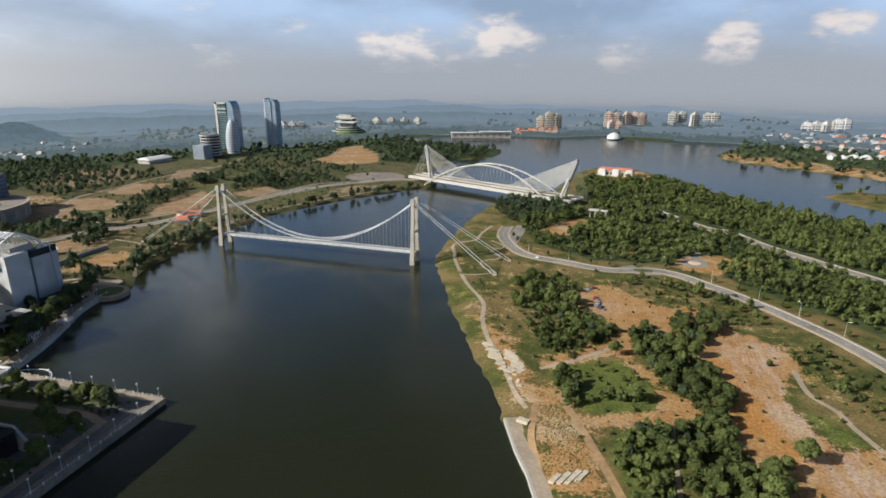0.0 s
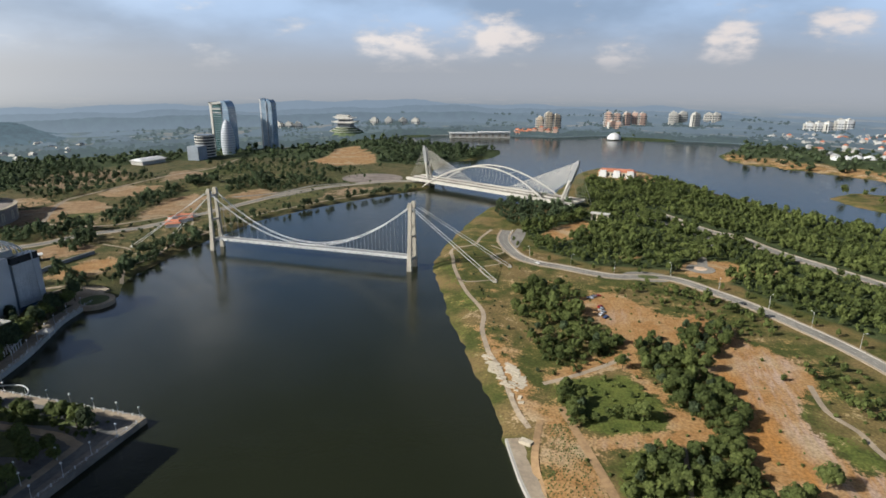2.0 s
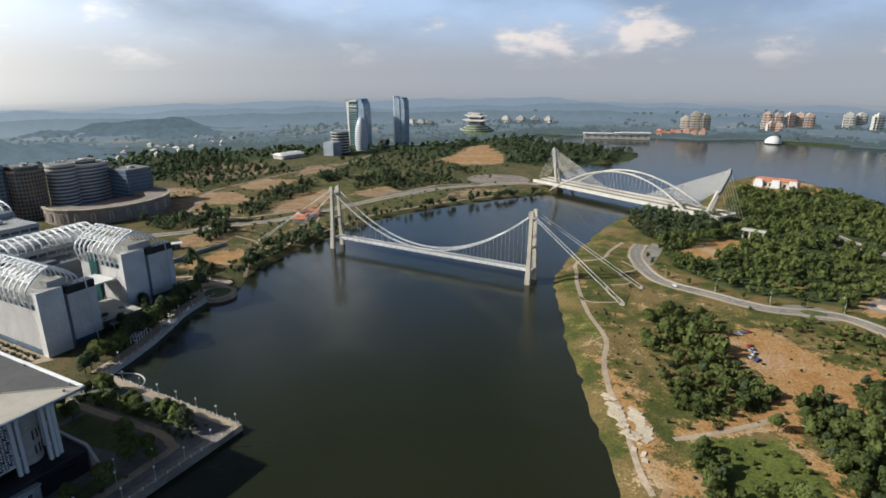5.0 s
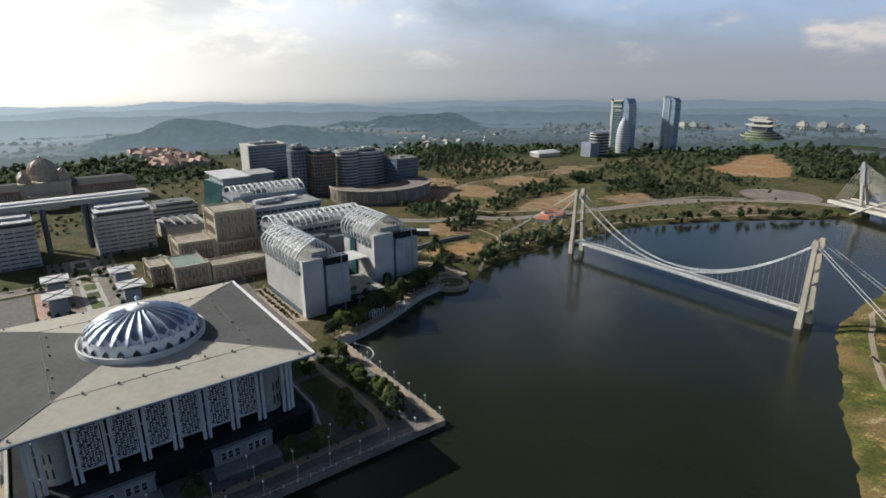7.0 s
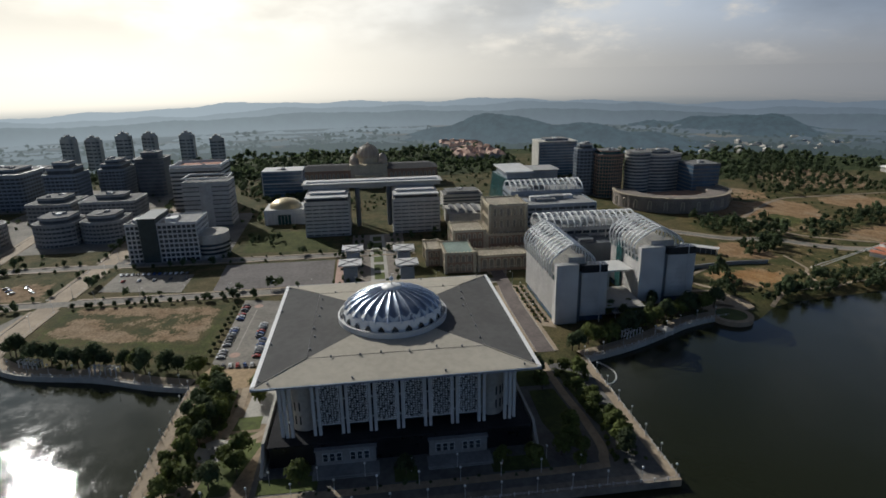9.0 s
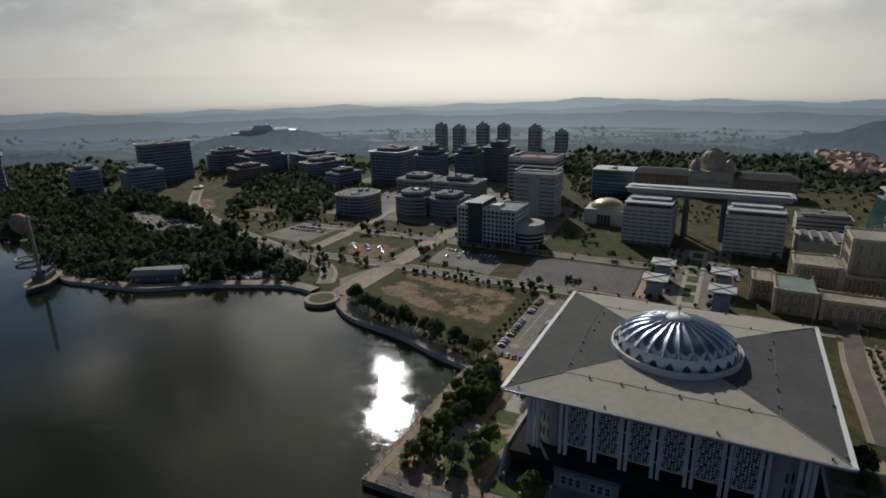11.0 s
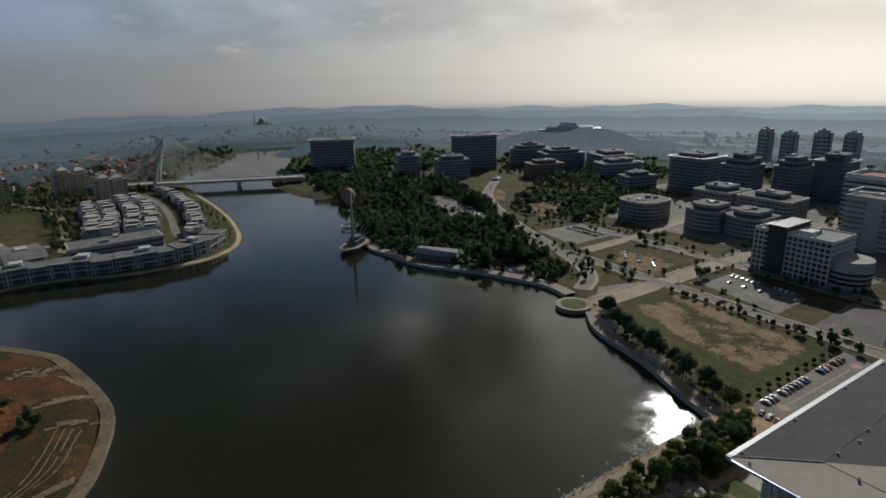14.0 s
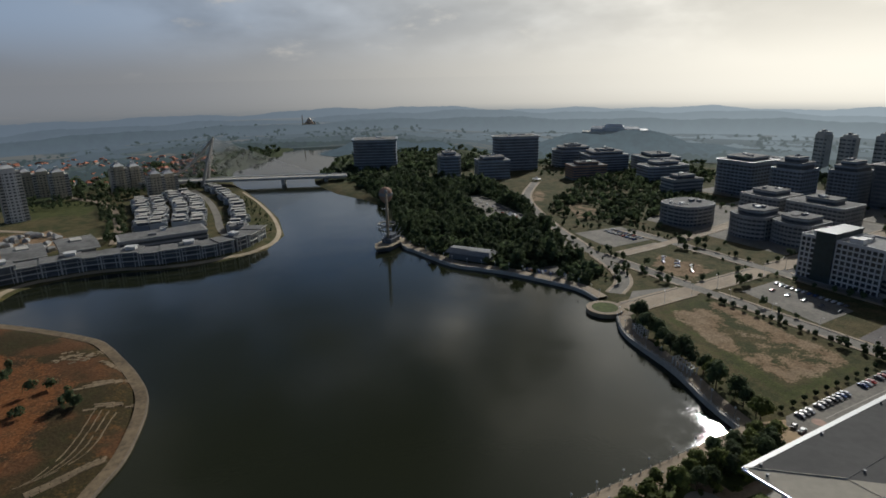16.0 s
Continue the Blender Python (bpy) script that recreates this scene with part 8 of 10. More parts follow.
for off in (0,):
    line = offset_line(arc, off)
    rows.append(line)
rows.append(smooth_line([(-108, -470), (-114, -520), (-118, -580), (-112, -650)], 9.2))
rows.append(smooth_line([(-92, -470), (-98, -520), (-102, -580), (-96, -650)], 9.2))
rows.append(smooth_line([(-74, -480), (-80, -530), (-82, -580), (-78, -630)], 9.2))
rows.append(smooth_line([(-58, -480), (-63, -530), (-64, -580), (-62, -630)], 9.2))
first, rs = True, np.random.RandomState(8)
for line in rows:
    for i in range(len(line) - 1):
        a, b = line[i], line[i + 1]
        ang = math.degrees(math.atan2(b.y - a.y, b.x - a.x))
        m_ = pose((a.x + b.x) / 2 + rs.uniform(-2.2, 2.2), (a.y + b.y) / 2 + rs.uniform(-0.8, 0.8), PLAIN - rs.uniform(0.2, 2.4), 0, 0, ang + rs.choice([0, 180]))
        if first:
            base_house.matrix_basis, first = m_, False
        else:
            copy_thing(base_house, m_)
street("road", [(-128, -400), (-126, -450), (-132, -520), (-134, -600), (-126, -690)], 7.0, "estate street between terraces", kerbs=False)
street("road", [(60, -395), (0, -400), (-60, -396), (-110, -400), (-128, -404)], 8.0, "estate street behind the lakeside row", kerbs=False)
street("road", [(-36, -440), (-40, -520), (-30, -640), (0, -700), (40, -760)], 8.0, "estate street beside the playing field", PAVING, kerbs=False)
street("road", [(-40, -470), (0, -480), (40, -540), (120, -600)], 7.0, "winding estate street", PAVING, kerbs=False)

# long lakeside row: one curved block of shop houses
front = smooth_line([(70, -352), (40, -366), (10, -374), (-30, -375), (-70, -364), (-110, -364), (-132, -374), (-150, -398)], 11.0)
for i in range(len(front) - 1):
    a, b = front[i], front[i + 1]
    ang = math.degrees(math.atan2(b.y - a.y, b.x - a.x))
    w = (b - a).length / 2
    q = thing("shop_house", "dark glazed lakeside shop house with white canopy roof", "house", ((a.x + b.x) / 2, (a.y + b.y) / 2, PLAIN), ang, group="lakeside shop houses")
    hgt = (13.5 if i > 3 else 15.5) + (0.5, -0.7, 0.0)[i % 3]
    part("body", Geo().box(-w - 0.3, w + 0.3, -7, 7, -0.5, hgt - 3), DARKWALL, q)
    part("roof", Geo().box(-w - 0.4, w + 0.4, -9.5, 9.5, hgt - 3, hgt - 2.5), ROOFDARK, q, "grey flat roof")
    part("roof_edge", Geo().box(-w - 0.45, w + 0.45, -9.9, -9.5, hgt - 3.1, hgt - 2.35), OFFWHITE, q, "pale roof edge")
    for s in (-0.6, 0.6):
        part("column", Geo().box(s * w - 0.18, s * w + 0.18, -9.3, -8.9, -0.3, hgt - 3), WHITE, q, "white slender column")
    part("beam", Geo().box(-w * 0.9, w * 0.9, -9.25, -8.95, 4.4, 4.8), WHITE, q)
    if i % 3 == 0:
        part("canopy", Geo().box(-w * 0.6, w * 0.6, -3, 5, hgt - 0.4, hgt).box(-w * 0.5, w * 0.5, -2, 4, hgt - 2.4, hgt - 0.4), WHITE, q, "white rooftop canopy")
    for s in (-1, 1):
        part("frame", Geo().box(s * w * 0.92 - 0.25, s * w * 0.92 + 0.25, -8.2, 8.2, -0.3, hgt - 3), WHITE, q, "white party wall")
    for z_ in (1.0, 4.6):
        part("window", Geo().box(-w * 0.8, w * 0.8, -7.15, -7.0, z_, z_ + 2.6), GLASSGREY, q)
        part("balcony", Geo().box(-w * 0.85, w * 0.85, -8.6, -7.16, z_ + 2.8, z_ + 3.15), OFFWHITE, q)
shaped_office("long low grey hall behind the lakeside row", -75, -424, rect(35, 14), 11, 2, MIDGREY, turn=4, seed=40)
for x_, y_, a_ in ((-11, -418, 100), (24, -410, 100)):
    q = thing("bay_hall", "dark hall under a broad sloping grey roof by the bay", "building", (x_, y_, PLAIN), a_, group="bay halls")
    part("body", Geo().box(-18, 18, -11, 11, -0.5, 9.5), DARKWALL, q)
    part("glazing", Geo().box(-16, 16, -11.3, -11.0, 1.0, 8.5), GLASSBLUE, q)
    part("roof", across([(-22, 10.4), (22, 9.4), (22, 10.1), (6, 13.4), (-22, 11.2)], -14, 14), ROOFDARK, q, "broad sloping grey roof")
    part("roof_edge", Geo().box(21.6, 22.3, -14.2, 14.2, 9.3, 10.2).box(-22.3, -21.7, -14.2, 14.2, 10.3, 11.3), OFFWHITE, q, "pale roof edge")
    part("roof_light", Geo().box(-6, 5, -4, 4, 12.6, 14.4), OFFWHITE, q, "pale rooflight box")
shaped_office("low round glazed rotunda at the row end", -138, -416, oval(8.5, 8.5, 2.0), 11, 3, MIDGREY, seed=42)


def flats(label, x, y, z1, turn=0.0, wall=CREAM, hip=4.0):
    q = thing("apartment_tower", label, "apartment building", (x, y, plain_z(x, y)), turn, group="apartment towers")
    h, far_off = max(z1 - plain_z(x, y), 13.0), hip < 2
    part("body", Geo().box(-9, 9, -7, 7, -0.5, h), wall, q)
    part("wing", Geo().box(-16, -9, -5, 5, -0.5, h - 3), PALE, q)
    part("wing", Geo().box(9, 15, -5, 5, -0.5, h - 3), PALE, q)
    if far_off:
        part("roof", Geo().box(-8.4, 8.4, -6.4, 6.4, h, h + 0.6).box(-4, 1, -3, 3, h + 0.6, h + 3.0), PALE, q, "flat roof with a lift house")
    else:
        part("roof", Geo().prism([(-9.6, -7.6), (9.6, -7.6), (9.6, 7.6), (-9.6, 7.6)], h, h + hip, top=[(-3, -1), (3, -1), (3, 1), (-3, 1)]), WHITE, q, "pale hipped roof")
        part("lift_house", Geo().box(-3, 3, -2, 2, h + 0.4, h + hip * 1.6), WHITE, q)
        for s in (-5.6, 0, 5.6):
            part("bay_front", Geo().box(s - 1.1, s + 1.1, -7.6, 7.6, 0, h - 1), wall, q)
    q.scale = (0.68, 0.9, 1.0)
    step = 5.2 if far_off else 3.2
    w_ = Geo().box(-8, -1.5, -7.25, 7.25, 0, step * 0.4).box(1.5, 8, -7.25, 7.25, 0, step * 0.4).box(-15.2, 14.4, -5.2, 5.2, 0, step * 0.38).mesh("window_band", GLASSGREY if far_off else GLASSDARK)
    for i in range(max(3, int(h / step)) - (0 if far_off else 1)):
        if 1.2 + (i + 1) * step < h - 1.5:
            part("window_band", w_, None, q, m=pose(0, 0, 1.2 + i * step))
    return q


flats("tall apartment tower wrapped in green and white", 52, -600, 58, 20, WHITE)
for x_, y_, z_, a_ in ((21, -722, 36, 15), (40, -750, 35, 10), (-44, -732, 36, 20), (-62, -745, 33, 20), (-84, -684, 29, 10), (-100, -700, 26, 10), (60, -765, 34, 15), (90, -780, 33, 15)):
    flats("cream apartment tower with pale roof", x_, y_, z_, a_)
FAR_FEET = [(-548, 1238), (-482, -1374)]
SALMON = mat("salmon_render", (0.50, 0.33, 0.25), 0.8, vary=0.12, grain=0.4)
for label_, wall_, spots_ in (("distant salmon and white apartment tower across the lake", SALMON, ((20, 1525, 49), (40, 1529, 46), (64, 1540, 47), (83, 1555, 47), (101, 1554, 46), (30, 1500, 30), (44, 1502, 28))),
                              ("distant grey-white apartment tower across the lake", PALE, ((173, 1556, 50), (196, 1569, 50), (219, 1526, 50), (253, 1557, 49), (269, 1554, 49))),
                              ("distant white apartment tower across the lake", WHITE, ((442, 1465, 39), (460, 1463, 40), (478, 1462, 40), (499, 1459, 47), (514, 1458, 47))),
                              ("distant off-white apartment tower across the lake", OFFWHITE, ((-714, 1237, 27), (-693, 1244, 27), (-674, 1250, 27), (-543, 1400, 30), (-511, 1416, 30), (-480, 1436, 28), (-450, 1446, 28))),
                              ("distant tan apartment tower by the waterside complex", TAN, ((-137, 1442, 40), (-117, 1444, 50), (-99, 1449, 45))),
                              ("distant pale apartment tower before the hills", OFFWHITE, ((-892, -327, 56), (-904, -300, 53), (-921, -265, 56), (-935, -234, 54), (-953, -186, 52), (-964, -145, 45)))):
    for n_, (x_, y_, z_) in enumerate(spots_):
        FAR_FEET.append((x_, y_))
        flats(label_, x_, y_, z_, 14 * (n_ % 3) if y_ > 0 else 70 + 14 * (n_ % 3), wall_, 1.2)


def far_houses(name, label, spots, seed, roof, size=1.0):
    g, rs, r = Geo(), np.random.RandomState(seed), Geo()
    for x, y in spots:
        z = max(float(height([x], [y])[0]), plain_z(x, y))
        a, w, d, h = rs.uniform(0, 180), rs.uniform(4, 7.5), rs.uniform(3, 4.6), rs.uniform(3.5, 6)
        m_ = pose(x, y, z, 0, 0, a)
        w, d, h = w * size, d * size, h * size
        g.box(-w, w, -d, d, -1, h, m_)
        r.prism([(-w - 0.6, -d - 0.6), (w + 0.6, -d - 0.6), (w + 0.6, d + 0.6), (-w - 0.6, d + 0.6)], h, h + 3.0 * size, top=[(-w * 0.6, -0.2), (w * 0.6, -0.2), (w * 0.6, 0.2), (-w * 0.6, 0.2)], m=m_)
    q = thing(name, label, "houses", kind="stuff")
    part("walls", g, PALE, q)
    part("roofs", r, roof, q)


rs = np.random.RandomState(21)


def spots(n, x0, x1, y0, y1):
    out = []
    while len(out) < n:
        P = np.stack([rs.uniform(x0, x1, n), rs.uniform(y0, y1, n)], 1)
        ok = shore(P[:, 0], P[:, 1]) > 25
        out += [tuple(q) for q in P[ok]]
    return out[:n]


far_houses("distant_houses", "distant white houses with red roofs", spots(230, -190, 260, -1080, -790), 1, TERRA, 0.75)
far_houses("distant_houses", "distant white houses with pale roofs", spots(46, 330, 760, 1080, 1460), 2, ROOFGREY)
far_houses("distant_houses", "low white buildings along the far shore", spots(56, 340, 700, 1330, 1430), 14, ROOFGREY, 0.7)
far_houses("distant_houses", "distant white houses with red roofs", spots(40, 380, 760, 1150, 1480), 12, TERRA)
far_houses("distant_houses", "pinkish waterside buildings with red roofs", spots(30, -190, -60, 1360, 1430), 3, TERRA)
far_houses("distant_houses", "distant scattered houses in haze", spots(40, -1000, -850, 380, 900), 4, PALE)
far_houses("distant_houses", "distant pink houses at the hill foot", spots(80, -1110, -900, 226, 296), 5, SALMON, 1.35)
far_houses("distant_houses", "site huts and sheds by the houses", spots(46, 0, 110, -520, -440), 6, ROOFGREY, 0.55)

# white villa, sheds
q = thing("villa", "long cream villa with red tiled roofs among trees", "house", (31, 845, PLAIN), -8)
part("body", Geo().box(-24, 24, -8, 8, -0.5, 7.5), CREAM, q)
part("roof", Geo().prism([(-25, -9), (25, -9), (25, 9), (-25, 9)], 7.5, 11, top=[(-20, -1), (20, -1), (20, 1), (-20, 1)]), TERRA, q, "red tiled roof")
for i in range(9):
    part("window", Geo().box(-22 + i * 5, -19 + i * 5, -8.15, -8.0, 1.5, 5.5), GLASSDARK, q)
for s in (-18, 0, 18):
    part("gable", Geo().prism([(s - 5, -11), (s + 5, -11), (s + 5, -7), (s - 5, -7)], -0.4, 9.5, top=[(s - 4, -10), (s + 4, -10), (s + 4, -7), (s - 4, -7)]), WHITE, q)
q = thing("gate_shed", "small white flat-roofed gatehouse beside the woods road", "shed", (10, 581, PLAIN), -10)
part("roof", Geo().box(-9, 9, -3.2, 3.2, 6.6, 7.6), OFFWHITE, q)
for s in (-7.5, -2.5, 2.5, 7.5):
    part("column", Geo().box(s - 0.5, s + 0.5, -2.4, 2.4, -0.4, 6.6), CREAM, q)
q = thing("stadium_shells", "white tent-roofed sports hall far across the lake", "building", (420, 1120, plain_z(420, 1120)), 20)
for i in range(5):
    part("shell", Geo().lathe([(11, -0.4), (10.5, 3), (7.5, 6), (3, 8), (0.2, 8.6)], 16, (i * 19 - 38, 6 * math.sin(i), 0)), WHITE, q, soft=True)
q = thing("lakeside_shell", "white shell-roofed boathouse on the far shore", "building", (34, 1352, plain_z(34, 1352)))
part("shell", Geo().lathe([(15, -0.4), (14, 5), (9, 10), (3, 12.5), (0.2, 13)], 20), WHITE, q, soft=True)
q = thing("long_hall", "long low white hall with arched openings on the far shore", "building", (-254, 1296, 3.0), 18)
part("body", Geo().box(-66, 66, -7, 7, -2.5, 8), PALE, q)
part("roof", Geo().box(-68, -8, -9, 9, 8, 9.4).box(-4, 68, -10, 9, 10, 11.2).box(-4, 66, -7, 7, 8, 10), WHITE, q)
for i in range(9):
    wd = part("window", arched_window(6.0, 6.0)[0], None, q, m=pose(-58 + i * 14.4, -7.05, 0.5))
q = thing("pink_resort", "pinkish turreted waterside complex", "building", (-118, 1392, plain_z(-118, 1392)))
part("body", Geo().box(-30, 30, -8, 8, -0.5, 9), CREAM, q)
for s, h_ in ((-26, 12), (-10, 17), (6, 11), (22, 15)):
    part("turret", Geo().box(s - 5, s + 5, -10, 2, -0.4, h_), PINKPAVE, q, "pinkish block")
    part("roof", Geo().prism([(s - 5.6, -10.6), (s + 5.6, -10.6), (s + 5.6, 2.6), (s - 5.6, 2.6)], h_, h_ + 3, top=[(s - 1, -5), (s + 1, -5), (s + 1, -3), (s - 1, -3)]), TERRA, q, "red tiled roof")

# cable-stayed bridge with A-shaped pylon
q = thing("cable_stayed_bridge", "grey asymmetric cable-stayed bridge with leaning A-pylon", "bridge")
a_, b_ = Vector((-95, -740, 0)), Vector((-300, -655, 0))
d_ = (b_ - a_).normalized()
n_ = Vector((-d_.y, d_.x, 0))
M2 = Matrix(((d_.x, n_.x, 0, a_.x), (d_.y, n_.y, 0, a_.y), (0, 0, 1, 0), (0, 0, 0, 1)))
LB = (b_ - a_).length
part("deck", Geo().box(-40, LB + 25, -12, 12, 7.6, 9.6, M2), PALE, q, "pale road deck")
for s in (-1, 1):
    part("parapet", Geo().box(-40, LB + 25, s * 12 - 0.3, s * 12 + 0.3, 9.6, 10.9, M2), WHITE, q)
    part("pylon_leg", Geo().tube([M2 @ Vector((54, s * 13, -2)), M2 @ Vector((63, s * 7, 34)), M2 @ Vector((73, s * 1.3, 67))], [2.4, 1.9, 1.1], 8), PALE, q, "pale leaning pylon leg")
    for i in range(26):
        k = 0.42 + 0.56 * i / 25
        p0 = M2 @ Vector((54 + 19 * k, s * 1.5, 67 * k))
        part("stay_cable", Geo().tube([p0, M2 @ Vector((78 + 5.2 * i, s * 11, 9.6))], 0.15, 3), WHITE, q)
        if i % 2 == 0:
            part("stay_cable", Geo().tube([p0, M2 @ Vector((26 - 2.2 * i, s * (16 + 0.6 * i), 5.0))], 0.15, 3), WHITE, q)
    part("tie_arch", Geo().tube([M2 @ Vector((73 - 13 * i - 0.9 * i * i, s * (1.5 + 3.4 * i), 66 - 17.5 * i + 0.95 * i * i)) for i in range(6)], 1.2, 6), PALE, q, "curved pale back tie")
for x_ in (52, LB * 0.72, LB - 4):
    part("pier", Geo().box(x_ - 2, x_ + 2, -8, 8, -2.5, 7.6, M2), PALE, q)

# mast landing: ship-like jetty with tall mast, balloon behind
q = thing("mast_jetty", "dark ship-shaped jetty with a tall mast on the lake shore", "jetty", (-242, -312, 0), 35)
part("hull", Geo().prism([(-14, -3), (-7, -6), (9, -6), (17, 0), (9, 6), (-7, 6), (-14, 3)], -2.0, 3.6, top=[(-16, -4.5), (-7, -8), (10, -8), (22, 0), (10, 8), (-7, 8), (-16, 4.5)]), DARKWALL, q, "dark timber hull")
part("deck_rim", Geo().prism([(-16.3, -4.8), (-7, -8.4), (10, -8.4), (22.5, 0), (10, 8.4), (-7, 8.4), (-16.3, 4.8)], 3.6, 4.3), FOOTWAY, q, "tan deck rim")
part("deck_house", Geo().box(-9, 5, -4.5, 4.5, 4.3, 7.6).box(-10, 6, -5.3, 5.3, 7.6, 8.2).box(-7, 2, -3, 3, 8.2, 10.6).box(-7.6, 2.6, -3.6, 3.6, 10.6, 11.1), DARKWALL, q, "dark two-level deck house")
part("mast", Geo().tube([(2, 0, 3), (2, 0, 30), (2, 0, 47)], [1.3, 1.15, 0.95], 10), FOOTWAY, q, "tall tan mast", soft=True)
part("mast_cap", Geo().lathe([(1.3, 46.6), (1.5, 47.4), (1.2, 49.2), (0.2, 49.6)], 12, (2, 0, 0)), PALE, q, "pale mast cap", soft=True)
part("gangway", Geo().box(-26, -12, -1.4, 1.4, 2.2, 2.7), PALE, q)
for i in range(9):
    a = 2.3 + 0.26 * i
    part("spar", Geo().tube([(-4 + 1.2 * i, 0, 4), (-4 + 1.2 * i + 9 * math.cos(a), 11 * math.sin(a), 13 + 3 * (i % 3))], 0.25, 4), STEELGREY, q, "raking grey spar")
q = thing("tethered_balloon", "brown and grey tethered balloon over the park", "balloon", (-268, -378, PLAIN))
part("envelope", Geo().lathe([(0.3, 20), (3.6, 22), (6.0, 26), (6.6, 29.5), (5.6, 33), (3.2, 35.4), (0.2, 36.2)], 24), RUST, q, "brown balloon envelope", soft=True)
part("stripe", Geo().lathe([(6.55, 28.0), (6.72, 29.5), (6.45, 31.0)], 24), GREY, q)
part("gondola", Geo().lathe([(2.0, 14), (2.2, 15.2), (1.6, 15.2), (1.6, 14.2)], 14), PALE, q)
part("tether", Geo().tube([(0, 0, -0.4), (0, 0, 20)], 0.12, 5), STEELGREY, q)
part("landing_ring", Geo().lathe([(9, -0.4), (9, 0.8), (7.5, 0.8), (7.5, -0.4)], 24), PALE, q)
q = thing("lakeside_restaurant", "low curved-roof pavilion on the park shore", "pavilion", (-279, -240, PLAIN), 122)
part("body", Geo().box(-16, 16, -6, 6, -0.4, 5), DARKWALL, q)
part("roof", Geo().prism([(-19, -8), (19, -8), (19, 8), (-19, 8)], 5, 8, top=[(-17, -3), (17, -5), (17, 5), (-17, 3)]), GREY, q, "pale grey curved roof")
for i, (x_, y_) in enumerate(((-383, -336), (-377, -310), (-372, -318), (-532, -489), (-327, -350))):
    q = thing("tent", "white tensile tent in the park", "tent", (x_, y_, PLAIN), 25 * i)
    part("cover", Geo().lathe([(6, 2.6), (3, 3.4), (1.0, 5.0), (0.2, 5.4)], 10), WHITE, q, "white tensile cover")
    for k in range(5):
        part("pole", Geo().tube([(5.7 * math.cos(k * 1.257), 5.7 * math.sin(k * 1.257), -0.3), (5.7 * math.cos(k * 1.257), 5.7 * math.sin(k * 1.257), 2.7)], 0.12, 5), STEELGREY, q)

# far mosque with a single minaret, palace on the hill
q = thing("far_mosque", "distant domed mosque with one tall minaret by the lake", "mosque", (-482, -1374, plain_z(-482, -1374) - 1), 0)
q.scale = (0.44, 0.44, 0.44)
part("hall", Geo().box(-28, 28, -24, 24, -2, 22).box(-30, 30, -26, 26, 22, 23.5), PINKDOME, q)
part("dome", Geo().lathe([(17, 23), (18.5, 30), (17, 38), (12, 46), (5, 51), (0.4, 58)], 24), PINKDOME, q, "pinkish dome", soft=True)
part("minaret", Geo().tube([(60, 70, -3), (60, 70, 50), (60, 70, 70), (60, 70, 80)], [3.4, 2.8, 2.2, 0.3], 10), PINKDOME, q, "tall stepped minaret")
for s in (-1, 1):
    part("small_dome", Geo().lathe([(7, 23), (7.4, 27), (4.5, 32), (0.3, 35)], 16, (s * 24, 14, 0)), PINKDOME, q, soft=True)
q = thing("hill_palace", "white palace with domed towers on the hilltop", "palace", (-836, -662, 33.5), 135)
q.scale = (0.9, 0.9, 1.15)
part("terrace", Geo().box(-60, 60, -14, 14, -10, 4), PALE, q)
for x_, w_, h_ in ((-30, 14, 9), (0, 20, 12), (34, 16, 8), (56, 10, 5)):
    part("hall", Geo().box(x_ - w_, x_ + w_, -9, 9, 3, 3 + h_ * 0.6), WHITE, q)
    part("roof", Geo().prism([(x_ - w_ - 1, -10), (x_ + w_ + 1, -10), (x_ + w_ + 1, 10), (x_ - w_ - 1, 10)], 3 + h_ * 0.6, 3 + h_, top=[(x_ - w_ * 0.7, -1), (x_ + w_ * 0.7, -1), (x_ + w_ * 0.7, 1), (x_ - w_ * 0.7, 1)]), HOOPWHITE, q)
for s in (-14, 14):
    part("tower", Geo().lathe([(3.4, 3), (3.4, 9), (4.0, 10), (2.6, 12.5), (0.2, 14.5)], 14, (s, 0, 0)), WHITE, q, "domed tower", soft=True)


# ---------------------------------------------------------------- trees
def ico():
    f = (1 + 5 ** 0.5) / 2
    v = np.array([(-1, f, 0), (1, f, 0), (-1, -f, 0), (1, -f, 0), (0, -1, f), (0, 1, f), (0, -1, -f), (0, 1, -f), (f, 0, -1), (f, 0, 1), (-f, 0, -1), (-f, 0, 1)], float)
    v /= np.linalg.norm(v[0])
    t = np.array([(0, 11, 5), (0, 5, 1), (0, 1, 7), (0, 7, 10), (0, 10, 11), (1, 5, 9), (5, 11, 4), (11, 10, 2), (10, 7, 6), (7, 1, 8), (3, 9, 4), (3, 4, 2), (3, 2, 6), (3, 6, 8), (3, 8, 9), (4, 9, 5), (2, 4, 11), (6, 2, 10), (8, 6, 7), (9, 8, 1)])
    return v, t


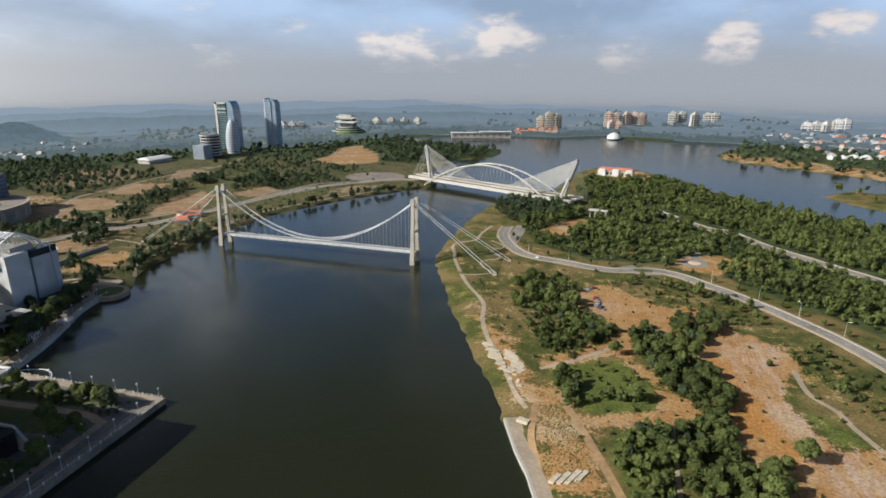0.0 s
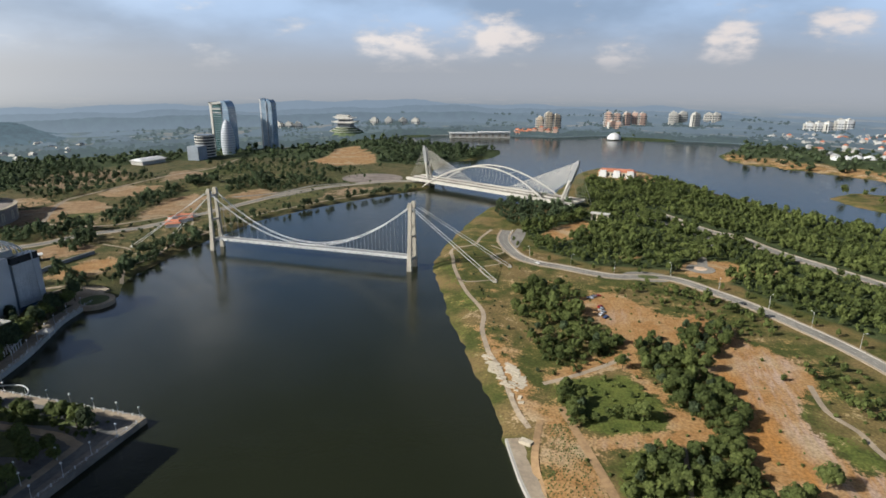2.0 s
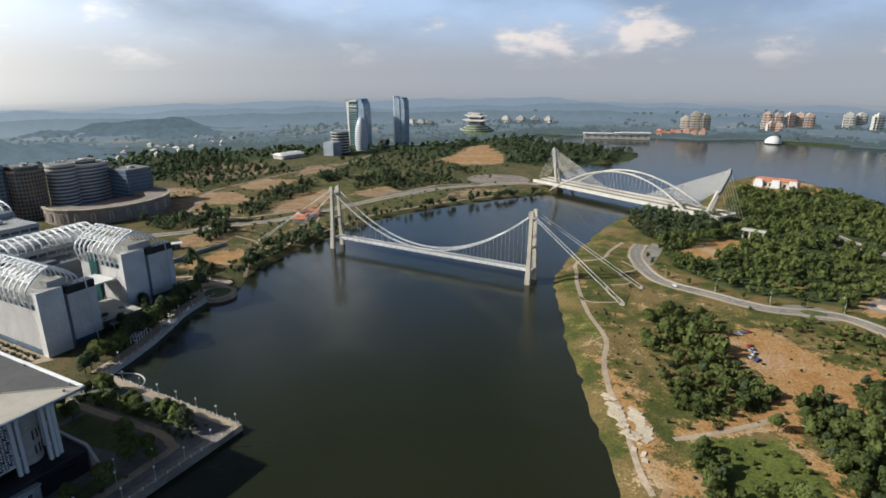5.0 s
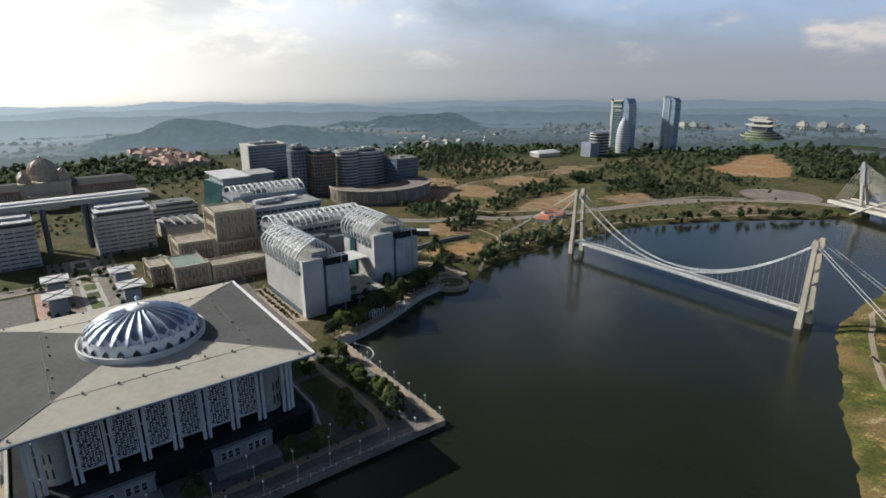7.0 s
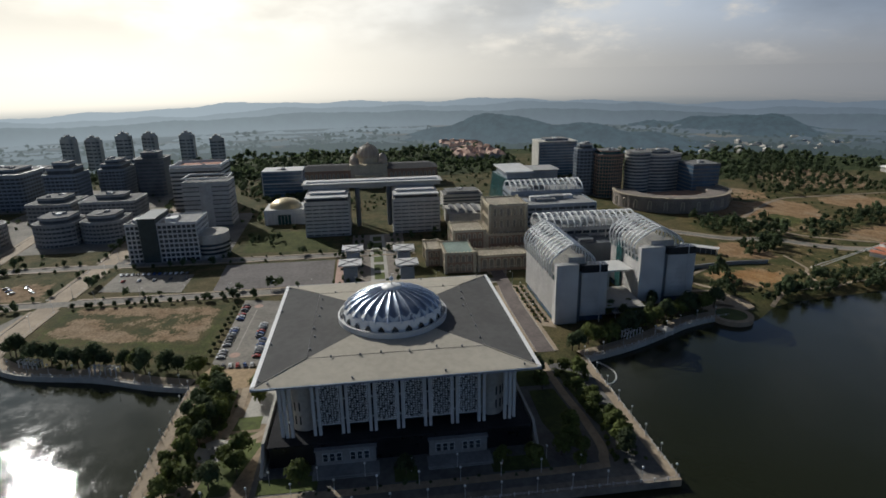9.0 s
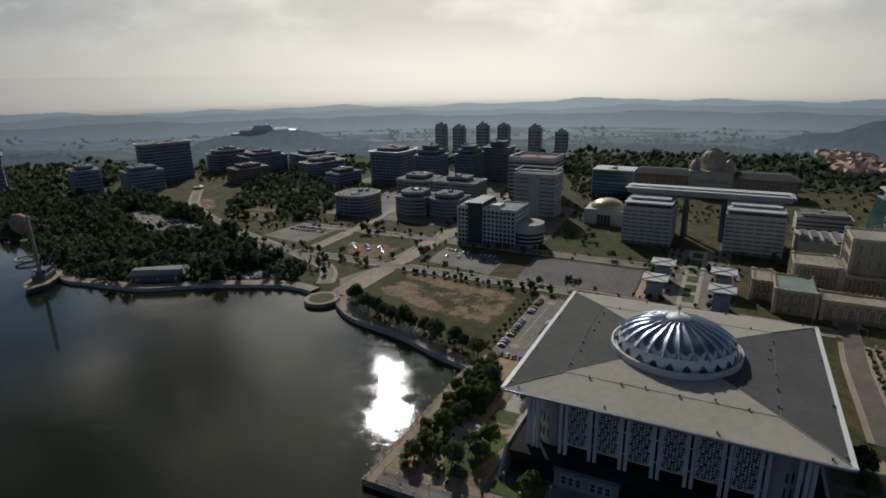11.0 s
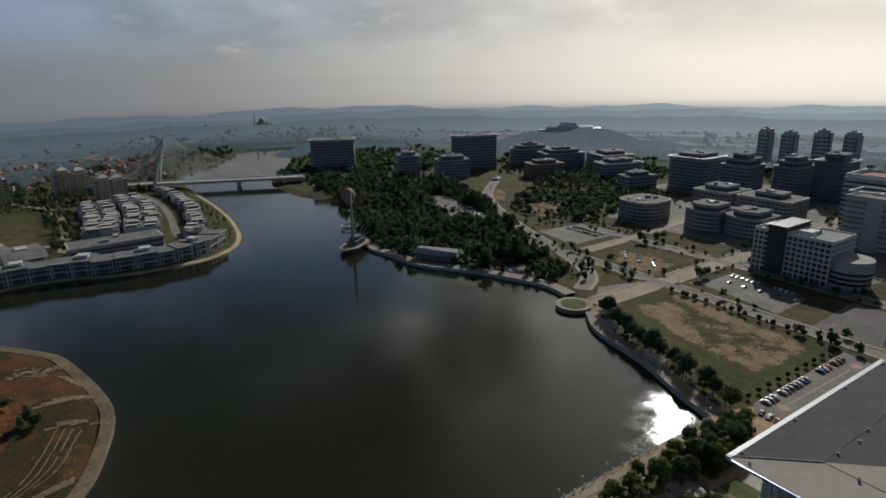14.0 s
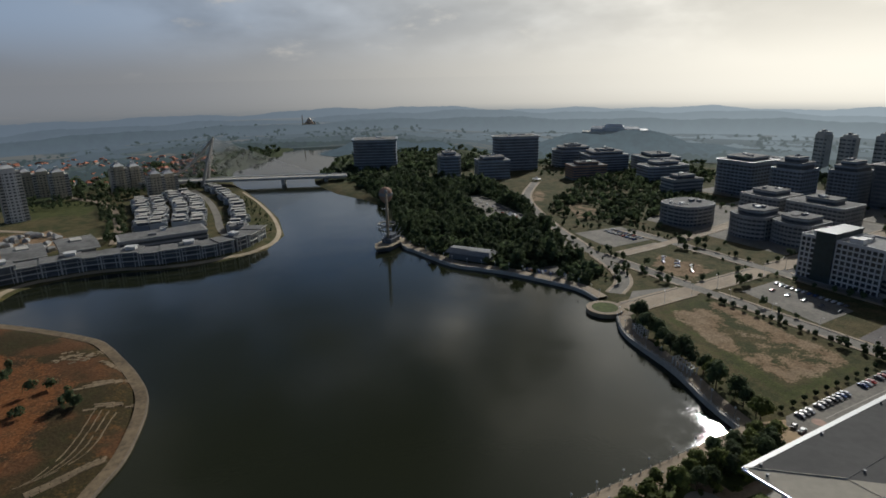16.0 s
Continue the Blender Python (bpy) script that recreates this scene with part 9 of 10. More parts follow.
def crown_arrays(seed, r, h, base, lobes, leaves, leaf, cores=99):
    """Triangles of a crown: uneven lobes hidden under many small leaf clumps. base: height of its underside."""
    rs = np.random.RandomState(seed)
    iv, it = ico()
    V, T, n = [], [], 0
    cs = []
    for i in range(lobes):
        a, q = rs.rand() * 6.283, (rs.rand() ** 0.6) * r * 0.62
        z = base + h * (0.32 + 0.42 * rs.rand()) - q * 0.25
        s = r * rs.uniform(0.30, 0.52)
        cs.append((np.array((q * math.cos(a), q * math.sin(a), z)), s, h * rs.uniform(0.22, 0.36)))
    cs.append((np.array((0, 0, base + h * 0.62)), r * 0.55, h * 0.38))
    for c, s, sz in cs[::-1][:cores]:
        w = iv * (1 + rs.uniform(-0.2, 0.15, (12, 1))) * np.array((s * 0.8, s * 0.8, sz * 0.8)) + c
        V.append(w)
        T.append(it + n)
        n += 12
    for i in range(leaves):
        c, s, sz = cs[rs.randint(len(cs))]
        d = rs.randn(3)
        d /= np.linalg.norm(d)
        if d[2] < -0.55:
            d[2] *= -1
        p_ = c + d * np.array((s, s, sz)) * rs.uniform(0.78, 1.2)
        u = np.cross(d, rs.randn(3))
        u /= np.linalg.norm(u)
        w = np.cross(d, u) + d * rs.uniform(-0.5, 0.5)
        k = leaf * rs.uniform(0.6, 1.25)
        V.append(np.array([p_ - u * k - w * k * 0.5, p_ + u * k - w * k * 0.6 + d * k * 0.2, p_ + u * k * 0.3 + w * k, p_ - u * k * 0.7 + w * k * 0.7]))
        T.append(np.array([(0, 1, 2), (0, 2, 3)]) + n)
        n += 4
    return np.concatenate(V), np.concatenate(T)


def fast_mesh(name, V, T, material):
    me = bpy.data.meshes.new(name)
    me.vertices.add(len(V))
    me.vertices.foreach_set("co", np.ascontiguousarray(V, np.float32).reshape(-1))
    me.loops.add(3 * len(T))
    me.loops.foreach_set("vertex_index", np.ascontiguousarray(T, np.int32).reshape(-1))
    me.polygons.add(len(T))
    me.polygons.foreach_set("loop_start", np.arange(0, 3 * len(T), 3, dtype=np.int32))
    me.polygons.foreach_set("loop_total", np.full(len(T), 3, np.int32))
    me.materials.append(material)
    me.update(calc_edges=True)
    return me


def trunk_geo(h, r, seed):
    rs, g = np.random.RandomState(seed), Geo()
    g.tube([(0, 0, -0.5), (0.1, 0.05, h * 0.5), (0.0, 0.1, h)], [r, r * 0.7, r * 0.45], 6)
    for i in range(4):
        a = i * 1.57 + rs.rand()
        g.tube([(0.05, 0.05, h * 0.6), (math.cos(a) * h * 0.35, math.sin(a) * h * 0.35, h * (1.0 + 0.2 * rs.rand()))], [r * 0.45, r * 0.15], 4)
    return g


KINDS = []
for s, (r, h, b_, mt) in enumerate(((3.6, 6.2, 1.4, LEAF), (4.4, 7.4, 1.8, LEAF), (2.8, 5.2, 1.2, LEAFDARK), (5.0, 8.6, 2.2, LEAFDARK), (2.2, 6.4, 1.2, LEAF))):
    V, T = crown_arrays(40 + s, r, h, b_, 11, 620, 0.55, 5)
    KINDS.append((fast_mesh("crown", V, T, mt), trunk_geo(b_ + h * 0.45, 0.16 + r * 0.03, s).mesh("trunk", BARK), r))
LOW = []
for s, (r, h, b_) in enumerate(((3.8, 6.4, 1.0), (4.6, 7.6, 1.2), (3.0, 5.4, 0.6), (4.2, 8.6, 1.2), (2.4, 3.2, 0.0), (5.2, 8.2, 1.0))):
    LOW.append(crown_arrays(70 + s, r * 0.88, h, b_, 7, 76, 0.86, 2))
FAR = [crown_arrays(90 + k, r, h, 0.0, 1, 12, 1.5) for k, (r, h) in enumerate(((4.4, 4.6), (5.2, 5.4), (3.8, 4.2), (5.8, 5.2)))]
LOW += FAR
TREE_LABELS = {0: "young broadleaf tree with light green crown", 1: "broadleaf tree with rounded green crown", 2: "small dark green tree", 3: "large dark green spreading tree", 4: "slim upright green tree"}


def tree(kind, x, y, s, a, z=None):
    z = float(height([x], [y])[0]) if z is None else z
    q = thing("tree", TREE_LABELS[kind], "tree", (x, y, z), a, group="planted trees")
    q.scale = (s, s, s)
    part("trunk", KINDS[kind][1], None, q)
    part("crown", KINDS[kind][0], None, q)
    return q


def wood(name, label, pts, seed, material, lo=0.8, hi=1.25, kinds=(0, 1, 2, 3, 5), level=None):
    """Many trees as one mesh."""
    rs = np.random.RandomState(seed)
    Vs, Ts, n = [], [], 0
    P = np.array(pts)
    Z = height(P[:, 0], P[:, 1]) if level is None else np.array([level(x, y) for x, y in P])
    ph = rs.rand(4) * 6.28
    for (x, y), z in zip(P, Z):
        V, T = LOW[kinds[rs.randint(len(kinds))]]
        swell = 1 + 0.22 * math.sin(x * 0.11 + ph[0]) * math.cos(y * 0.09 + ph[1]) + 0.15 * math.sin(x * 0.04 + y * 0.05 + ph[2])
        a, s = rs.rand() * 6.283, (lo + (hi - lo) * rs.rand() ** 1.6) * swell
        c, d = math.cos(a) * s, math.sin(a) * s
        W = np.stack([V[:, 0] * c - V[:, 1] * d + x, V[:, 0] * d + V[:, 1] * c + y, V[:, 2] * s * rs.uniform(0.8, 1.3) + z - 0.3], 1)
        Vs.append(W)
        Ts.append(T + n)
        n += len(V)
    ob = new(name, fast_mesh(name, np.concatenate(Vs), np.concatenate(Ts), material))
    return tagged(ob, label, "trees", kind="stuff")


def within(poly, n, gap, seed, edge=0.0, dry=6.0):
    """Up to n random places inside a polygon, apart by gap."""
    rs = np.random.RandomState(seed)
    xs, ys = [q[0] for q in poly], [q[1] for q in poly]
    P = np.stack([rs.uniform(min(xs), max(xs), n * 6), rs.uniform(min(ys), max(ys), n * 6)], 1)
    P = P[(signed(poly, P[:, 0], P[:, 1]) > edge)]
    P = P[shore(P[:, 0], P[:, 1]) > dry]
    out, cell = [], {}
    for x, y in P:
        k = (int(x // gap), int(y // gap))
        if all((x - u) ** 2 + (y - v) ** 2 > gap * gap for i in (-1, 0, 1) for j in (-1, 0, 1) for u, v in cell.get((k[0] + i, k[1] + j), ())):
            cell.setdefault(k, []).append((x, y))
            out.append((x, y))
            if len(out) >= n:
                break
    return out


ROADS = [E1, [(60, 640), (103, 569), (124, 555), (143, 518), (169, 483), (210, 430), (260, 360), (300, 250)],
         [(-510, 385), (-485, 421), (-432, 430), (-409, 457), (-378, 500)], [(-391, 578), (-354, 613), (-336, 665), (-300, 694)], [(-485, 421), (-548, 500), (-557, 553), (-558, 668), (-542, 746), (-560, 840)],
         [(-420, 172), (-470, 200), (-500, 290), (-455, 340), (-428, 372), (-418, 404), (-388, 440), (-366, 520), (-330, 640), (-250, 723), (-203, 722)],
         [(-318, -128), (-352, -160), (-396, -286), (-450, -400), (-523, -480)], [(-298, -107), (-760, -116)], [(-384, -188), (-560, -205)]]


def clear(pts, gap=8.0, keep_out=()):
    P = np.array(pts)
    ok = np.ones(len(P), bool)
    for line in ROADS:
        for (ax, ay), (bx, by) in zip(line, line[1:]):
            dx, dy = bx - ax, by - ay
            u = np.clip(((P[:, 0] - ax) * dx + (P[:, 1] - ay) * dy) / (dx * dx + dy * dy), 0, 1)
            ok &= np.hypot(P[:, 0] - ax - u * dx, P[:, 1] - ay - u * dy) > gap
    for poly in keep_out:
        ok &= signed(poly, P[:, 0], P[:, 1]) < 2
    return [tuple(q) for q in P[ok]]


# east bank woods
FOREST = [(-58, 528), (-22, 590), (10, 640), (-20, 700), (-5, 800), (0, 850), (60, 880), (105, 800), (140, 735), (182, 680), (259, 588), (300, 480), (300, 200), (185, 150), (172, 330), (139, 372), (110, 404), (84, 440), (50, 442), (9, 438), (-38, 470)]
OPEN = [[(-40, 516), (-29, 540), (-7, 550), (2, 560), (2, 530), (-20, 495), (-36, 492)], [(66, 456), (83, 474), (110, 478), (114, 457), (92, 428), (70, 430)], [(-33, 537), (-21, 558), (-3, 578), (22, 600), (24, 586), (6, 565), (-10, 512), (-23, 510)], [(66, 466), (94, 466), (107, 453), (133, 466), (136, 456), (107, 440), (91, 424), (72, 436)], [(101, 575), (125, 560), (160, 515), (180, 480), (160, 468), (130, 525), (98, 560)], [(-18, 835), (20, 905), (75, 885), (84, 820), (40, 795), (2, 800)]]
wood("woodland", "dense mixed green woodland on the east bank", clear(within(FOREST, 3900, 4.2, 1), 10.0, OPEN), 1, LEAF, 0.55, 1.15)
wood("woodland", "dark trees at the foot of the arch bridge", within([(-98, 622), (-92, 580), (-72, 540), (-48, 532), (-36, 560), (-14, 600), (-20, 650), (-60, 660)], 260, 4.6, 77, dry=7), 21, LEAFDARK, 0.6, 1.2)
A = [(-43, 373), (-30, 392), (-13, 394), (-2, 370), (8, 328), (24, 309), (15, 286), (-1, 269), (-16, 283), (-30, 318), (-40, 345)]
Bp = [(31, 311), (39, 321), (55, 304), (63, 287), (68, 266), (71, 247), (60, 233), (45, 254), (34, 278)]
Bl = [(24, 205), (29, 219), (42, 223), (41, 181), (41, 168), (30, 168), (20, 200)]
Br = [(46, 223), (63, 236), (68, 218), (70, 203), (81, 207), (77, 190), (74, 168), (46, 168)]
Cp = [(-5, 258), (4, 258), (10, 233), (2, 226), (-4, 240)]
Cq = [(20, 244), (32, 250), (34, 240), (24, 237)]
Dp = [(52, 333), (66, 345), (78, 346), (80, 325), (63, 302), (54, 314)]
Ep = [(104, 322), (131, 306), (148, 281), (152, 232), (128, 232), (120, 262), (108, 290)]
Fp = [(20, 384), (34, 405), (70, 410), (90, 392), (112, 360), (100, 336), (84, 336), (66, 352), (40, 372)]
near_spots = within(A, 50, 4.8, 2) + within(Bp, 60, 4.6, 3) + within(Bl, 14, 6.0, 7) + within(Br, 52, 4.6, 8) + within(Cp, 7, 5.0, 4) + within(Cq, 3, 5.0, 6) + within(Dp, 22, 4.6, 5)
rs = np.random.RandomState(5)
for i, (x, y) in enumerate(near_spots):
    tree(int(rs.choice([0, 0, 1, 1, 2])), x, y, rs.uniform(0.6, 1.0), rs.uniform(0, 360))
wood("thicket", "scrubby green thicket on bare land", within(A, 230, 2.8, 12) + within(Bp, 190, 2.6, 13) + within(Bl, 90, 2.8, 113) + within(Br, 190, 2.6, 114) + within(Cp, 44, 2.6, 14) + within(Cq, 14, 2.8, 115) + within([(-5, 262), (25, 274), (39, 252), (39, 236), (18, 226), (0, 241)], 26, 5.0, 76) + within(Dp, 26, 3.6, 15) + within(Ep, 170, 4.2, 16) + clear(within(Fp, 150, 4.6, 17), 9.0), 2, LEAF, 0.35, 0.95, (0, 2, 4, 4))
wood("thicket", "low shrubs scattered on grass and earth", clear(within([(-60, 420), (-20, 300), (10, 200), (120, 190), (150, 300), (100, 380), (-10, 420)], 220, 7.0, 18), 8.0), 3, LEAF, 0.15, 0.45, (4, 2))
wood("thicket", "shrubs along the waterside", clear(within([(-105, 440), (-60, 345), (-20, 245), (-6, 250), (-45, 345), (-85, 450)], 90, 5.0, 19, dry=4), 4.0), 4, LEAFDARK, 0.15, 0.4, (4, 2))
lone = [(88.3, 213.8), (74.3, 198), (60, 440), (23, 281.7)]
for x, y in lone:
    tree(1, x, y, rs.uniform(0.8, 1.1), rs.uniform(0, 360))
for i, v in enumerate(offset_line(smooth_line(E1, 13.0), 8.2)[2:28]):
    tree(4, v.x, v.y, 0.62, 40 * i)
wood("woodland", "trees on the islet across the lake", within(ISLE, 60, 8, 20), 5, LEAF)
wood("woodland", "trees on the southern tip of the east bank", within([(60, -240), (5, -215), (-14, -160), (0, -120), (60, -110)], 26, 7, 21) + [(-22, -150), (-12, -172), (-20, -152), (-24, -147), (-18, -148), (-2, -150), (-1, -155)], 6, LEAFDARK, 0.6, 1.0)

# mosque garden and quays
pen = [(-242, 172), (-225, 172), (-210, 174.5), (-200, 176), (-194, 176.5), (-187, 175), (-181, 175), (-236, 176), (-217, 176), (-205, 171), (-184, 152), (-191, 157), (-177, 156), (-183, 160), (-198, 160), (-180, 140), (-182, 130), (-228, 158), (-240, 158), (-248, 155),
       (-188, 30), (-196, 34), (-200, 38), (-190, 38), (-184, 30), (-203, 18), (-190, 16), (-222, 18), (-232, 20), (-240, 22), (-244, 17), (-246, 36), (-236, 38), (-212, 20), (-198, 12.5), (-186, 22), (-182, 16), (-226, 24), (-182, 60), (-182, 96)]
for i, (x, y) in enumerate(pen):
    tree(int(rs.choice([1, 1, 3, 0])), x, y, rs.uniform(0.75, 1.1), rs.uniform(0, 360), 2.6)
for x, y in within([(-258, 12), (-258, 20), (-230, 24), (-206, 21), (-206, 14), (-232, 12)], 30, 3.9, 131, dry=3):
    tree(int(rs.choice([1, 3])), x, y, rs.uniform(0.7, 0.95), rs.uniform(0, 360), 2.6)
estate = within([(-60, -640), (40, -640), (70, -710), (-70, -730)], 90, 5.0, 141) + within([(-150, -690), (-60, -700), (20, -770), (-90, -780)], 90, 6.0, 142) + within([(-50, -440), (-30, -440), (-20, -640), (-44, -640)], 60, 5.0, 143)
estate_shrubs = within([(-165, -400), (-184, -470), (-188, -600), (-168, -600), (-164, -480), (-150, -400)], 90, 4.5, 144, dry=9)
wood("estate_trees", "dark trees among the waterside terraces", estate, 31, LEAFDARK, 0.6, 1.0)
wood("thicket", "shrubs on the grassy bank below the terraces", estate_shrubs, 32, LEAFDARK, 0.25, 0.6, (4, 2))
wood("hedge", "flowering shrubs along the mosque quay", [(-240 + 3.1 * i + rs.uniform(-1, 1), 178.5 + rs.uniform(-1.2, 1.2)) for i in range(20)] + [(-248 + 2.8 * i, 13.5 + rs.uniform(-1, 1.5)) for i in range(22)] + [(-176.5 + rs.uniform(-1, 1), 24 + 4.2 * i) for i in range(30) if i % 4], 7, LEAFDARK, 0.22, 0.42, (4, 2))
for line, off, gap in ((qs, 10.5, 7.0), (qn, 10.5, 6.0)):
    l2 = offset_line(smooth_line([(v.x, v.y) for v in line[::4]] + [(line[-1].x, line[-1].y)], gap), off)
    for i, v in enumerate(l2):
        tree(int(rs.choice([1, 3, 3])), v.x + rs.uniform(-1.5, 1.5), v.y + rs.uniform(-1.5, 1.5), rs.uniform(0.85, 1.25), rs.uniform(0, 360))
blk = within([(-300, 214), (-286, 222), (-292, 262), (-306, 276), (-311, 240)], 20, 3.8, 30, dry=3)
for x, y in blk:
    tree(int(rs.choice([1, 3])), x, y, rs.uniform(0.6, 0.9), rs.uniform(0, 360))
rsb = np.random.RandomState(8)
for i in range(9):
    for y_ in (176.6, 180.6):
        q = thing("planting_bed", "raised planting bed with low shrubs before the trellis block", "planter", (-348 + i * 6.2, y_, PLAIN + 0.1), group="planting beds")
        part("kerb", Geo().box(-2.4, 2.4, -1.4, 1.4, -0.4, 0.35), CONCRETE, q, "pale kerb")
        part("soil", Geo().box(-2.15, 2.15, -1.15, 1.15, 0.35, 0.42), DIRT, q)
        Vs, Ts, n_ = [], [], 0
        for k in range(6):
            V, T = LOW[4]
            sc_ = rsb.uniform(0.22, 0.42)
            Vs.append(V * sc_ + np.array((rsb.uniform(-1.8, 1.8), rsb.uniform(-0.9, 0.9), 0.38)))
            Ts.append(T + n_)
            n_ += len(V)
        part("shrubs", fast_mesh("shrubs", np.concatenate(Vs), np.concatenate(Ts), LEAF if (i + int(y_)) % 2 else LEAFDARK), None, q)
for i in range(7):
    for y in (75, 80, 104, 109):
        tree(2, -484 + i * 15.5, y, 0.5, 50 * i)
for i in range(13):
    tree(2, -360.5, -92 + i * 8.0, 0.55, 70 * i)
    if i < 10:
        tree(2, -350 + i * 8, 5.6, 0.42, 20 * i)
dark_park = [(-258, -330), (-262, -262), (-292, -196), (-312, -150), (-336, -162), (-360, -230), (-392, -300), (-440, -400), (-470, -520), (-400, -620), (-320, -600), (-306, -500), (-300, -450), (-275, -385)]
lots = [[(-391, -452), (-418, -449), (-398, -326), (-376, -306), (-363, -329), (-368, -385)], [(-299, -200), (-323, -192), (-312, -164), (-297, -178)], [(-268, -270), (-296, -236), (-276, -218), (-262, -240)], [(-320, -345), (-336, -345), (-336, -358), (-320, -358)]]
wood("park_trees", "dense dark park trees along the west shore", clear(within(dark_park, 760, 6.0, 31), 7.0, lots), 8, LEAFDARK, 0.9, 1.4)
wood("park_canopy", "dense undergrowth canopy of the lakeside park", clear(within(dark_park, 1100, 4.6, 71), 7.0, lots), 18, LEAFDARK, 0.8, 1.4, (6, 7, 8, 9))
rowlines = []
for x in (-362.5, -375.5, -434, -448):
    rowlines += [(x, y + rs.uniform(-1, 1)) for y in np.arange(-320 if x > -380 else -230, 120, 8.5) if not -118 < y < -96]
rowlines += [(x, y) for y in (-97, -117) for x in np.arange(-690, -380, 9.0) if abs(x + 441) > 9]
rowlines += within([(-460, -320), (-400, -310), (-385, -260), (-450, -255)], 30, 6, 32) + within([(-376, -200), (-330, -150), (-345, -120), (-372, -130)], 26, 6, 33)
FIELDS = [[(-458, -347), (-494, -348), (-473, -296), (-425, -288)], [(-470, -435), (-503, -434), (-464, -379), (-438, -386)]]
rowlines += clear(within([(-560, -440), (-420, -330), (-450, -260), (-600, -260), (-640, -360)], 150, 8, 34), 6.0, FIELDS)
rowlines += within([(-378, 64), (-500, 64), (-500, 70), (-378, 70)], 16, 6, 36) + within([(-460, 115), (-500, 118), (-490, 170), (-462, 165)], 14, 6, 37)
rowlines += within([(-650, 62), (-585, 62), (-585, 118), (-650, 118)], 50, 6, 78) + within([(-540, 20), (-500, -20), (-470, -20), (-470, 26)], 16, 7, 79)
rowlines += within([(-480, -150), (-446, -150), (-446, -260), (-480, -260)], 24, 6, 38) + within([(-500, -30), (-470, -34), (-470, 10), (-500, 10)], 10, 7, 39)
rowlines += within([(-900, -420), (-560, -260), (-540, -100), (-560, 0), (-640, 20), (-900, 60)], 620, 9, 40) + within([(-560, -520), (-640, -420), (-720, -420), (-740, -560), (-620, -640)], 200, 8, 44) + within([(-640, 110), (-560, 110), (-560, 160), (-640, 220), (-700, 200)], 60, 8, 45) + within([(-1000, 90), (-690, 180), (-560, 290), (-700, 420), (-1000, 380)], 260, 12, 41)
clumps = within([(-580, -460), (-420, -330), (-450, -260), (-600, -262), (-660, -360)], 420, 6.0, 72) + within([(-760, -480), (-560, -450), (-640, -360), (-780, -350)], 260, 7.0, 73) + within([(-900, -130), (-650, -40), (-650, 30), (-900, 60)], 200, 8.0, 74)
wood("park_canopy", "clumped trees between the office blocks", clear(clumps, 8.0, FIELDS), 19, LEAFDARK, 0.7, 1.5, (6, 7, 8, 9))
rsj = np.random.RandomState(91)
rowlines = [(x + rsj.uniform(-2.2, 2.2), y + rsj.uniform(-2.2, 2.2)) for x, y in rowlines if rsj.rand() > 0.28]
near_rows, far_rows = [v for v in rowlines if v[0] > -520], [v for v in rowlines if v[0] <= -520]
wood("street_trees", "small dark street trees in loose rows", near_rows, 9, LEAFDARK, 0.38, 1.05, (0, 2, 2))
wood("street_trees", "dark trees between the office blocks", far_rows, 29, LEAFDARK, 0.45, 0.9, (6, 7, 8, 9))
# north bank
TREED = [[(-472, 493), (-502, 545), (-476, 570), (-489, 611), (-447, 555), (-442, 496), (-410, 432), (-435, 435)],
         [(-452, 389), (-487, 429), (-462, 437), (-419, 418), (-392, 387), (-377, 354), (-409, 368)],
         [(-479, 614), (-515, 672), (-496, 697), (-462, 652)], [(-328, 294), (-350, 315), (-353, 326), (-325, 316), (-308, 297)],
         [(-407, 590), (-436, 627), (-446, 666), (-409, 695), (-392, 652)], [(-478, 366), (-510, 392), (-490, 420), (-453, 392), (-444, 369)]]
north = []
for k, n_ in enumerate((190, 170, 90, 46, 60, 70)):
    north += within(TREED[k], n_, 4.8, 50 + k)
north += within([(-318, 321), (-331, 351), (-341, 406), (-345, 444), (-312, 424), (-308, 365), (-304, 327)], 70, 5.0, 56, dry=4)
north += within([(-679, 527), (-871, 680), (-811, 723), (-668, 686), (-558, 659), (-562, 558), (-573, 508)], 420, 8.0, 57)
for k in range(7):
    north += [(x + 1.2 * math.sin(9 * k + x), y) for x, y in zip(np.linspace(-372 - 7 * k, -318 - 8 * k, 12), np.linspace(612 + 9 * k, 690 + 5 * k, 12))]
north += within([(-450, 680), (-560, 760), (-520, 880), (-450, 850), (-330, 800), (-340, 740)], 130, 9.0, 58)
north += within([(-250, 860), (-190, 980), (-180, 1090), (-370, 1150), (-440, 1180), (-420, 1070), (-345, 980), (-320, 880)], 420, 7.5, 59)
shore_line = smooth_line([(-299, 318), (-305, 334), (-307, 358), (-312, 394), (-311, 434), (-308, 498), (-289, 548), (-263, 599), (-233, 645), (-200, 690)], 4.0)
rs3 = np.random.RandomState(77)
north += [(v.x - 6 + rs3.uniform(-4, 3), v.y + rs3.uniform(-3, 3)) for v in shore_line if rs3.rand() < 0.75]
wood("bank_trees", "scattered trees on the north bank", clear(north, 5.0), 10, LEAFDARK, 0.55, 1.25)
BARE_LAND = [q[0] for q in COVER if q[1] > 0.7 and q[0][0][0] < -290 and q[0][0][1] > 280]
scrub = within([(-310, 310), (-420, 330), (-520, 380), (-640, 420), (-700, 620), (-560, 840), (-330, 860), (-230, 760), (-260, 640), (-310, 520)], 1300, 6.5, 57)
